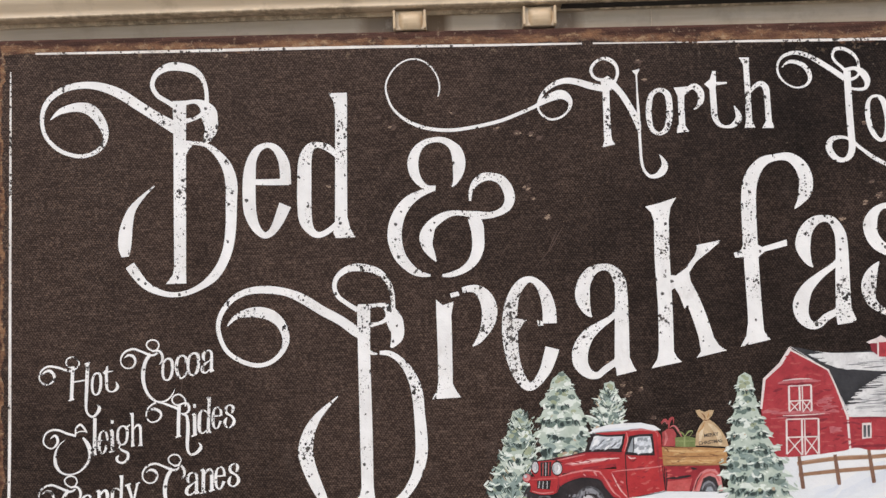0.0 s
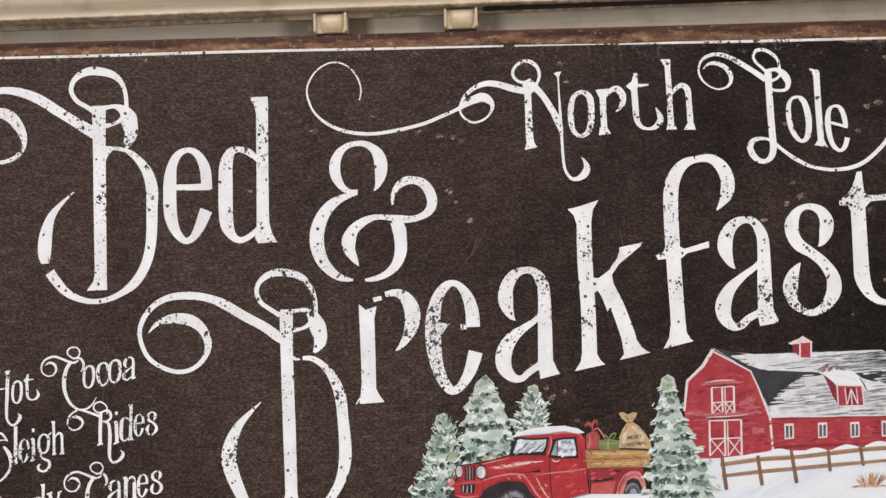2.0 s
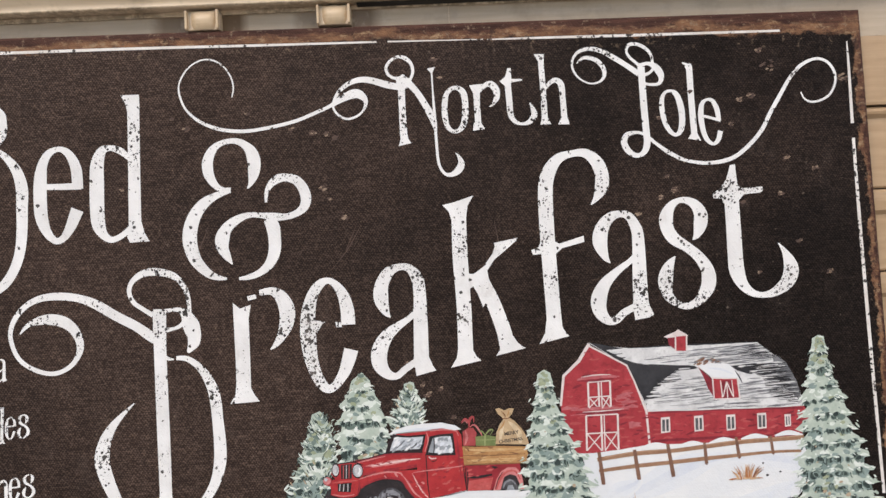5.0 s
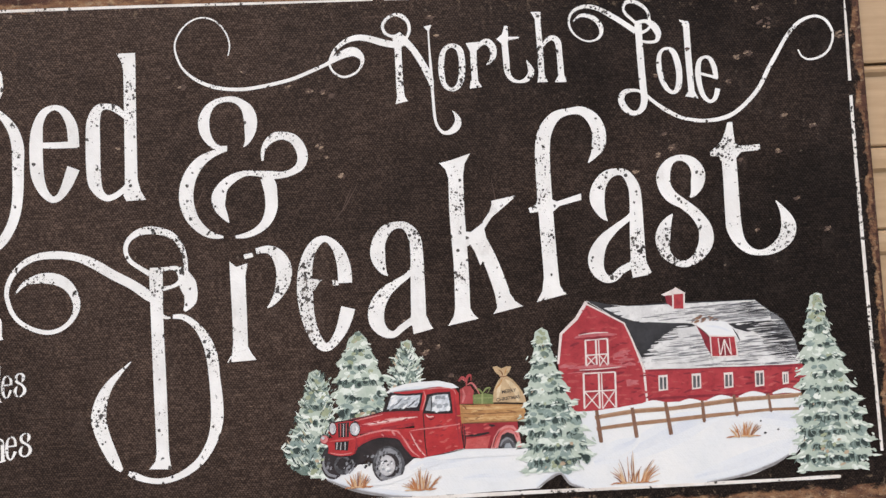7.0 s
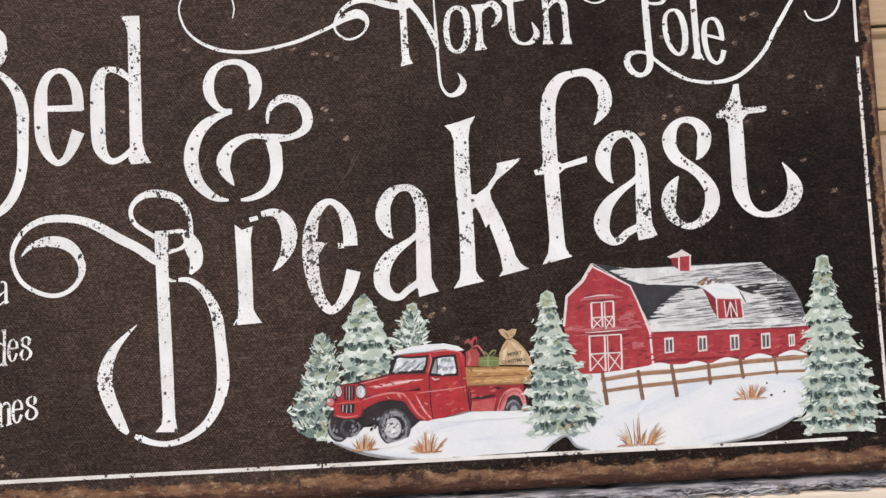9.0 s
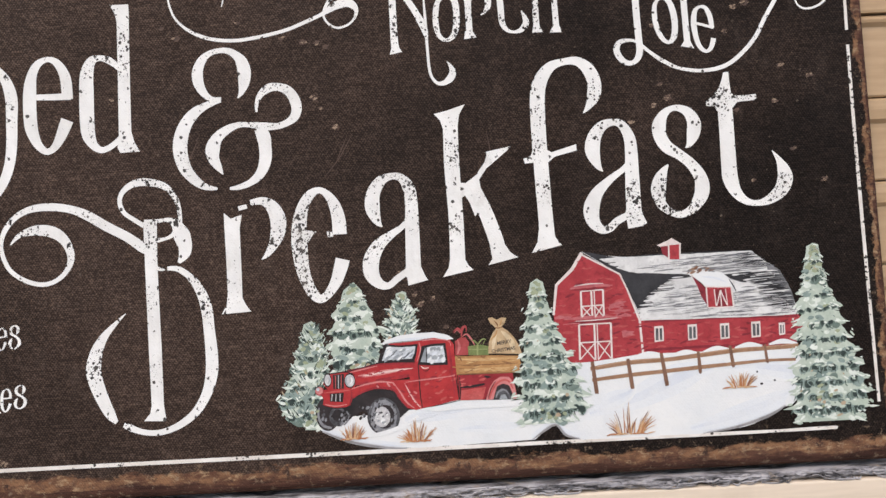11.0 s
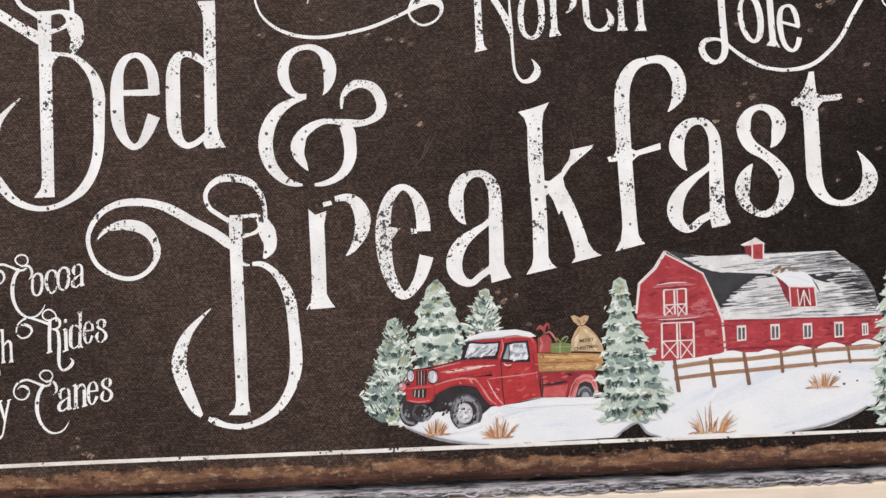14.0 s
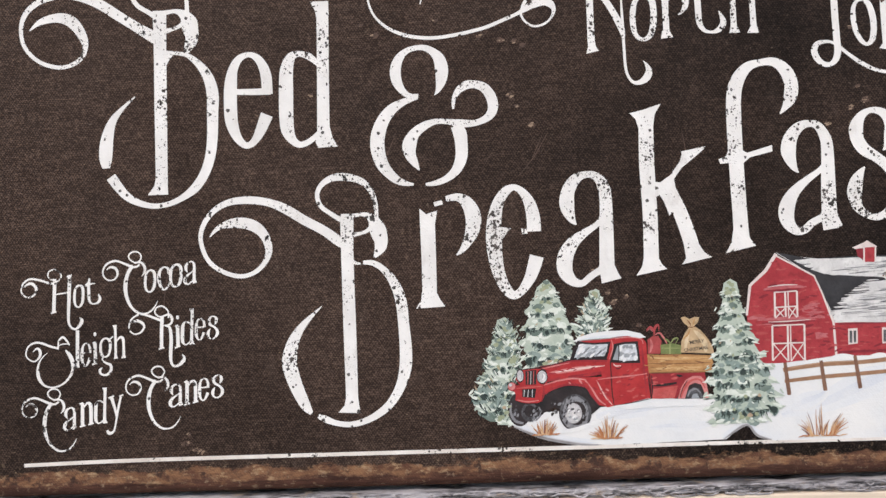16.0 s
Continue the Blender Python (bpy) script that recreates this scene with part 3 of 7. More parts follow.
glyph("f",
      strokes=[
          [(33.7, 74, 0.6), (36.9, 77.9, 3.7), (39.6, 83, 7.1), (40.3, 90, 7.4), (37.6, 97.2, 6.8), (31.7, 102.1, 4.9), (24, 102.1, 3.7), (16.9, 99.7, 5.5), (11.6, 92.9, 7.4), (9.3, 83.8, 8), (9, 65.4, 8), (9.6, 40.9, 7.9), (10.4, 19.4, 7.9), (10.7, 8.7, 8.5)],
      ],
      serifs=[
          [(0, 50.8), (4.1, 52.4), (5.5, 55.7), (12.5, 55.4), (15.5, 53.7), (28.8, 57.4), (29, 54), (16.9, 51.2), (13, 48), (6, 48.4), (0.8, 48.3)],
          [(6.3, 12), (14.3, 11.6), (15.3, 7.6), (18.4, 3.5), (2.1, 0), (5.4, 5.9)],
      ],
)
glyph("a.f",
      strokes=[
          [(10.7, 32.6, 0.6), (8.1, 36.1, 4), (5.7, 43.9, 8), (7.1, 51.5, 7.4), (11.6, 57.1, 5.5), (17.3, 58.9, 3.7), (22.1, 57.2, 4.6), (25.7, 50.6, 6.1), (26.5, 42.9, 6.7), (26.3, 26, 7.7), (26.3, 9.2, 8.3)],
          [(25.9, 36.8, 4), (21.4, 33, 3.1), (14.4, 28.1, 4), (7.3, 21.4, 6.4), (3.6, 13.4, 8.6), (4.1, 6.3, 7.3), (8.2, 1.5, 4.6), (12.8, 1.9, 4.3), (16.9, 5.4, 4), (22.6, 8.2, 3.7)],
      ],
      serifs=[
          [(22.5, 12.4), (30.4, 10.5), (31.7, 6.8), (33.1, 3.7), (31.2, 2.3), (22.8, 1.1), (22.2, 5.7), (20.7, 6.4)],
      ],
)
glyph("s",
      strokes=[
          [(19.2, 36.9, 0.6), (21.5, 39.2, 3.7), (23.6, 44.3, 7.1), (24.3, 50.4, 7.4), (21.5, 55.8, 5.5), (17, 58.4, 3.7), (12.4, 58.4, 3.1), (8.2, 55.5, 4.9), (5.5, 49.8, 7.4), (5.8, 43.6, 7.1), (9.2, 37.9, 6.7), (15.7, 33.3, 5.5), (21.5, 28.2, 5.8), (26.1, 21.2, 7), (27, 15, 8), (25.5, 9.6, 7.3), (20.8, 3.7, 4.9), (14.9, 1.2, 3.7), (9.4, 2.7, 3.7), (4.5, 7.5, 5.5), (3.3, 14.6, 8), (4.6, 20.7, 7), (6.9, 25.2, 4), (9.3, 28.4, 0.6)],
      ],
)
glyph("t.f",
      strokes=[
          [(10, 53, 8), (10.3, 40.7, 8), (10.5, 22.2, 8.3), (11, 14.5, 8.3), (13.7, 7.4, 6.1), (18.6, 2.5, 4), (24.7, 1, 3.1), (31.2, 2.5, 4.9), (37.6, 7.1, 7.4), (40.4, 13.1, 8.3), (39.8, 18.4, 6.8), (37.4, 24, 3.1), (34.2, 28.8, 0.5)],
      ],
      serifs=[
          [(0, 55.9), (0.4, 57.4), (4.2, 60), (7.2, 63.8), (9, 68.4), (10.1, 72.3), (12.9, 72.5), (13.2, 66.6), (13.8, 60.8), (16.5, 59.4), (27, 59.8), (27.8, 57.7), (25.6, 56.5), (16.9, 56), (14, 52.8), (5.6, 51.6), (4.8, 54.1), (0.2, 54.6)],
      ],
)
glyph("B.b",
      strokes=[
          [(5.6, 104.6, 0.5), (11.2, 110.1, 2.7), (20.4, 112.4, 5.4), (29.4, 110.8, 6.1), (35.5, 105.6, 5.1), (38.2, 97.3, 3.9), (35.5, 89.9, 2.7), (29.2, 84.7, 2.4), (21.3, 83.3, 2.4), (11.8, 86.5, 2.4), (4.5, 92.9, 2.4), (1, 103.7, 2.4), (3.2, 112.6, 2.7), (9.5, 119.9, 3), (17.8, 123.8, 3.6), (28.4, 124.5, 4.2), (38.9, 122.8, 4.2), (47.8, 119, 5.1), (58.2, 112.4, 5.1), (68.5, 106.5, 5.1), (76.4, 100.6, 5.5), (80.3, 98.3, 4.8)],
          [(97.2, 111.5, 2.4), (97, 120.3, 2.4), (94.3, 128, 3), (88.7, 133.2, 3.6), (79.7, 135.4, 4.2), (72.7, 134.5, 3.6), (67.4, 130.8, 2.7), (65.4, 125.5, 2.4), (67.5, 119.6, 2.4), (72.8, 115.4, 2.4), (77.8, 112.1, 2.7)],
          [(81.2, 114.1, 7.3), (80.8, 89.2, 6.7), (80.9, 46.8, 6.9), (80.9, 19.6, 6.6), (80.8, 9.4, 6.9)],
          [(78.2, 113.3, 3.9), (85.5, 114.2, 2.1), (91, 114.5, 2.4), (95.1, 111.9, 5.5), (97.6, 106.6, 8.8), (98.7, 102.9, 8.5), (99.4, 99.8, 7.3), (98.7, 95.9, 6.1), (95.7, 91.2, 1.5)],
          [(83.2, 103.6, 3), (88.1, 104.3, 1.8), (92.4, 105.9, 2.1), (95.6, 109.7, 2.7)],
          [(82.1, 90.3, 2.4), (85, 88.4, 1.8), (88, 87.9, 0.9)],
          [(89.3, 88.5, 2.1), (95, 87.9, 3), (100.9, 83.7, 3.6), (106, 76.4, 5.1), (109.2, 66.6, 6.1), (110.2, 54.4, 6), (110.9, 42.3, 6.6), (110.5, 31.7, 6.6), (107.6, 21.3, 5.4), (101.8, 11.9, 4.5), (94.6, 6, 3.9), (86.9, 2.4, 3.3), (79.3, 1, 3), (71.8, 2, 3), (65.8, 4.4, 3.6), (62.3, 6.1, 2.4)],
          [(58.7, 7.5, 2.1), (55.6, 11.8, 5.4), (52, 19.5, 6.9), (48.7, 28.8, 7.8), (47.5, 36.4, 8.1), (49.4, 45.3, 6.6), (53.3, 52.7, 4.5), (58.4, 58.5, 2.7), (65.9, 65.4, 0.5)],
      ],
      serifs=[
          [(77.8, 16.7), (76.7, 11.4), (73.2, 7.6), (85.2, 7), (84.1, 16.4)],
      ],
)
glyph("H",
      strokes=[
          [(1.6, 23.8, 0.3), (3.6, 25.6, 1.2), (6.4, 25.9, 1.6), (8.5, 23, 1.6), (7.1, 19.6, 0.9), (3.4, 18.5, 0.8), (0.3, 21.4, 0.8), (1.1, 25.7, 0.9), (4.9, 28.4, 1.1), (9.9, 27.9, 1.2), (15.1, 26.2, 1.2), (18.9, 25.4, 1.2)],
          [(19.5, 26.3, 0.9), (22.1, 28.4, 0.8), (22.1, 31.2, 0.8), (19.1, 33.2, 0.9), (15.9, 32.3, 0.8), (15.2, 29.9, 0.8), (16.7, 28, 0.8), (19.2, 27.6, 0.9)],
          [(18.9, 28.2, 1.9), (18.4, 20.2, 1.9), (17.8, 9.7, 1.9)],
          [(16.2, 9.5, 0.9), (19.3, 10.3, 0.9)],
          [(19, 19.6, 0.8), (26.5, 20.6, 0.8)],
          [(27.1, 29.8, 1.9), (26.4, 16.9, 1.9), (25.8, 6.1, 1.5), (26.6, 2.3, 1.2), (29, 0.4, 1.2), (31.6, 1.9, 1.5), (33.2, 4.9, 1.9), (32, 6.8, 0.3)],
          [(25.5, 29.2, 0.9), (28.3, 30.1, 0.9)],
      ],
)
glyph("C",
      strokes=[
          [(2, 24.7, 0.3), (4.5, 26.2, 1.2), (7.3, 25.2, 1.5), (8.1, 22.1, 1.2), (6.2, 19.4, 0.8), (2.7, 19.2, 0.8), (0.3, 21.7, 0.8), (0.4, 25.1, 0.9), (2.7, 28.1, 1.1), (7.1, 29.5, 1.2), (11.4, 28.1, 1.2), (16.3, 25.8, 1.5)],
          [(18.2, 27.9, 0.8), (15.2, 29.9, 0.8), (14.6, 32.3, 0.8), (16.9, 34.1, 0.9), (20, 33.7, 0.8), (21.4, 31.2, 0.8), (20.1, 28.8, 0.8), (17.9, 27.9, 0.9)],
          [(16.3, 25.8, 1.2), (18.8, 26, 1.1), (20.4, 27.2, 0.9)],
          [(17.6, 28.2, 0.9), (21.3, 28.1, 1.2), (23.1, 25.6, 1.5), (23, 22.8, 1.2), (21.4, 20.7, 0.3)],
          [(16.6, 26.7, 1.9), (13.7, 22.2, 1.9), (12.3, 16.1, 2.2), (12.7, 9.9, 1.9), (15, 4.3, 1.5), (19, 0.7, 1.2), (23, 0.3, 0.9), (26.1, 1.7, 0.9), (28.4, 4.4, 0.6), (29.7, 6.9, 0.3)],
      ],
)
glyph("R",
      strokes=[
          [(1.4, 24.5, 0.3), (4.2, 25.7, 1.5), (7.6, 24.3, 1.5), (8.4, 21.8, 1.2), (6.2, 19.1, 0.9), (2.7, 18.6, 0.8), (0.3, 21.2, 0.8), (0.8, 25.2, 0.9), (3.3, 27.9, 0.9), (7.1, 29.3, 1.2), (11.7, 27.9, 1.2), (18.4, 25.2, 1.5)],
          [(21.9, 26.6, 0.8), (21.7, 30.6, 0.8), (18.7, 33.2, 0.9), (15.6, 32.4, 0.8), (14.6, 30, 0.8), (16.4, 27.7, 0.8), (19.4, 27.6, 0.9)],
          [(18.2, 27.4, 0.9), (22, 28.5, 1.2), (23.8, 26.6, 1.5), (23.4, 23.8, 1.2), (20.5, 22.4, 0.9), (17.7, 22.5, 0.6)],
          [(18.5, 27.7, 1.9), (17.9, 18.5, 1.9), (17.7, 10.2, 1.9)],
          [(16.1, 9.9, 0.9), (19.2, 10.7, 0.9)],
          [(19.3, 22.7, 0.9), (22.4, 21.4, 1.5), (23.1, 15.2, 1.9), (22.6, 7.5, 1.9), (22.7, 2.9, 1.5), (24.2, 0.4, 1.2), (27, 0.9, 1.5), (29.6, 3.3, 1.9), (29.9, 5.2, 1.2), (28.7, 6.7, 0.3)],
      ],
)
glyph("S",
      strokes=[
          [(4.1, 20, 0.3), (6.7, 21.8, 1.2), (8.2, 19.9, 1.6), (7.8, 17.2, 1.2), (5.2, 14.8, 0.8), (2.1, 15.8, 0.8), (0.3, 18.6, 0.8), (1.7, 22.9, 0.9), (5.5, 24.9, 1.1), (9.5, 24.5, 1.2), (13.5, 22.8, 1.2), (18.5, 21.4, 1.2)],
          [(18.2, 21.8, 0.8), (18.6, 25.5, 0.9), (20.8, 27.5, 1.2), (22.7, 25.9, 1.2), (24.5, 23.1, 0.8)],
          [(18.5, 23, 0.6), (21, 23.8, 0.6), (23.8, 23.7, 0.6)],
          [(22.2, 20.4, 0.9), (24.6, 17.2, 2.2), (26, 13.2, 2.2), (25.6, 8.6, 1.5), (23, 4.4, 1.2), (19.1, 1.4, 0.9), (14.1, 0.3, 0.9), (9.8, 1.7, 1.2), (7.1, 5.5, 1.9), (6.6, 10.1, 1.5), (7.4, 13.8, 0.9), (9.6, 17.1, 0.6), (12.2, 19.2, 0.3)],
          [(25.6, 10.4, 0.9), (29.7, 11.2, 0.9)],
      ],
)
glyph("n",
      strokes=[
          [(2.3, 13.2, 1.9), (1.9, 0.6, 1.9)],
          [(0.4, 0.4, 0.9), (3.5, 1.2, 0.9)],
          [(0.7, 12.7, 0.9), (2.6, 13.5, 0.9)],
          [(2.9, 10.7, 0.6), (4.8, 13.1, 1.2), (6.6, 12.2, 1.9), (6.8, 6.6, 1.9), (6.6, 1.7, 1.9)],
          [(5.1, 1.4, 0.9), (8.2, 2.3, 0.9)],
      ],
)
glyph("c",
      strokes=[
          [(6.1, 8.2, 1.2), (6.2, 11.3, 1.5), (4.1, 12.6, 0.9), (1.8, 11.1, 1.5), (0.8, 6.6, 1.9), (1.6, 2.5, 1.5), (3.4, 0.3, 0.9), (5.6, 1.8, 0.9), (6.6, 4.2, 0.3)],
      ],
)
glyph("i",
      strokes=[
          [(1.7, 16.9, 1.5), (2.1, 16.9, 2), (2.7, 16.9, 2), (3.2, 16.9, 1.5)],
          [(2.3, 12.3, 1.9), (2.3, 1.2, 1.9)],
          [(0.4, 0.3, 0.9), (3.5, 1.4, 0.9)],
          [(1, 12, 0.9), (2.6, 12.6, 0.9)],
      ],
)
glyph("g",
      strokes=[
          [(6.4, 19.7, 0.9), (8.3, 21.2, 0.6)],
          [(2.7, 10.3, 0.6), (2.1, 8.5, 0.9), (4.2, 6.9, 1.2), (6.6, 5.6, 1.5), (6.5, 2.5, 1.5), (4, 0.4, 1.2), (1.2, 1.1, 1.2), (0.6, 3, 1.5), (1.9, 4.5, 0.5)],
      ],
      rings=[
          [(4.3, 20.4, 0.9), (6.4, 18.8, 1.5), (6.6, 15.1, 1.5), (5.6, 11.4, 1.2), (3.7, 10.3, 0.9), (1.8, 11.6, 1.5), (1.3, 15.6, 1.5), (2.1, 19, 1.2)],
      ],
)
glyph("y",
      strokes=[
          [(3.2, 20.2, 1.9), (4.9, 14.3, 1.5), (5.7, 9.7, 0.9)],
          [(8.5, 20.4, 1.2), (6.7, 13.4, 1.2), (4.9, 4.2, 0.9), (3.6, 1.2, 1.2), (1.4, 0.6, 1.9), (0.5, 2.2, 1.2)],
          [(1.7, 19.7, 0.9), (4.8, 20.8, 0.9)],
          [(7.6, 20.4, 0.8), (9.8, 21.3, 0.8)],
      ],
)
glyph("l.s",
      strokes=[
          [(1.4, 20.9, 1.9), (0.8, 0.6, 1.9)],
      ],
)
letter("Bed", "B", -269.9, -2.7)
letter("Bed", "e", -157.8, 28.3)
letter("Bed", "d", -127.6, 26.8)
letter("and", "&", -78.4, 4.3)
letter("North", "N", -78.4, 55.2)
letter("North", "o", 64, 78.4)
letter("North", "r", 79.1, 79)
letter("North", "t", 95.8, 81.1)
letter("North", "h", 115, 80.2)
letter("Pole", "P", 135.1, 55.2)
letter("Pole", "o.p", 182.2, 71.3)
letter("Pole", "l", 195.4, 68)
letter("Pole", "e.p", 203.1, 65.5)
letter("Breakfast", "B.b", -174.4, -124.9)
letter("Breakfast", "r.b", -57.1, -62.4)
letter("Breakfast", "e.b", -17.3, -58.3)
letter("Breakfast", "a", 20.7, -52.8)
letter("Breakfast", "k", 61.6, -48.5)
letter("Breakfast", "f", 108.6, -38)
letter("Breakfast", "a.f", 140.4, -28.6)
letter("Breakfast", "s", 177.2, -22.4)
letter("Breakfast", "t.f", 208.7, -18.1)
letter("Hot", "H", -273.1, -67.9)
letter("Hot", "o", -244.4, -56.1, (0.424, 0.015, 0.041, 0.495))
letter("Hot", "t", -238.1, -54.8, (0.466, 0.014, 0.045, 0.467))
letter("Cocoa", "C", -227.7, -60.5)
letter("Cocoa", "o", -205.3, -49.1, (0.468, 0.015, 0.045, 0.491))
letter("Cocoa", "c", -197.8, -47.9)
letter("Cocoa", "o", -191.3, -46.7, (0.512, 0.015, 0.049, 0.500))
letter("Cocoa", "a", -183.5, -45.5, (0.222, 0.006, 0.021, 0.206))
letter("Sleigh", "S", -271.6, -99.2)
letter("Sleigh", "l.s", -243.9, -89.1)
letter("Sleigh", "e", -241.3, -88.3, (0.221, 0.007, 0.021, 0.248))
letter("Sleigh", "i", -235.4, -87.5)
letter("Sleigh", "g", -231.4, -93.4)
letter("Sleigh", "h", -223.8, -84.8, (0.420, 0.014, 0.041, 0.480))
letter("Rides", "R", -214.3, -89.7)
letter("Rides", "i", -189.8, -79.8)
letter("Rides", "d", -186, -78.6, (0.252, 0.008, 0.024, 0.247))
letter("Rides", "e", -178.2, -76.1, (0.220, 0.007, 0.021, 0.235))
letter("Rides", "s", -171.7, -75.7, (0.215, 0.007, 0.021, 0.212))
letter("Candy", "C", -274.4, -133.9)
letter("Candy", "a", -251.9, -123, (0.232, 0.006, 0.023, 0.205))
letter("Candy", "n", -243.2, -121.2)
letter("Candy", "d", -234.8, -119.9, (0.243, 0.007, 0.024, 0.244))
letter("Candy", "y", -228.2, -125.3)
letter("Canes", "C", -216.9, -123.4)
letter("Canes", "a", -193.6, -111.9, (0.240, 0.006, 0.024, 0.204))
letter("Canes", "n", -185.5, -111)
letter("Canes", "e", -177.4, -109, (0.231, 0.007, 0.023, 0.240))
letter("Canes", "s", -170.2, -107.7, (0.225, 0.007, 0.022, 0.211))



def border(nodes, layer):
    bm = bmesh.new()
    ribbon(bm, nodes, layer, step=10)
    part("border_line", finish(bm), LINE_WHITE, sign, "thin worn white border line")


border([(-272, 133.6, 1.0), (-200, 132.6, 1.5), (-105, 131.8, 1.5), (-28, 130.5, 1.3), (30, 129.7, 1.0)], 3)
border([(36, 129.6, 0.9), (88, 128.6, 0.5)], 3)
border([(90, 128.4, 0.6), (120, 128.1, 1.2), (175, 127.2, 1.5), (250, 126.3, 1.2)], 3)
border([(-286, 124, 0.6), (-286.6, 95, 1.2), (-289, -30, 1.6), (-290, -80, 1.7), (-291.5, -128, 1.5)], 3)
border([(286.3, 119, 0.6), (286.6, 105, 1.4), (286.9, 74, 1.7)], 3)
border([(287, 66, 1.7), (288, 20, 1.8), (290, -45, 1.9), (293, -127, 1.6)], 3)
border([(-274, -141, 2.0), (-212, -139.9, 2.1), (-100, -139.8, 2.1), (18, -139.9, 2.2), (120, -139.8, 2.0), (211, -139.9, 1.9), (240, -139.9, 1.4)], 3)
border([(240, -139.9, 1.5), (255, -139.7, 1.9), (268, -139.6, 1.8), (270, -139.6, 0.9)], 3)

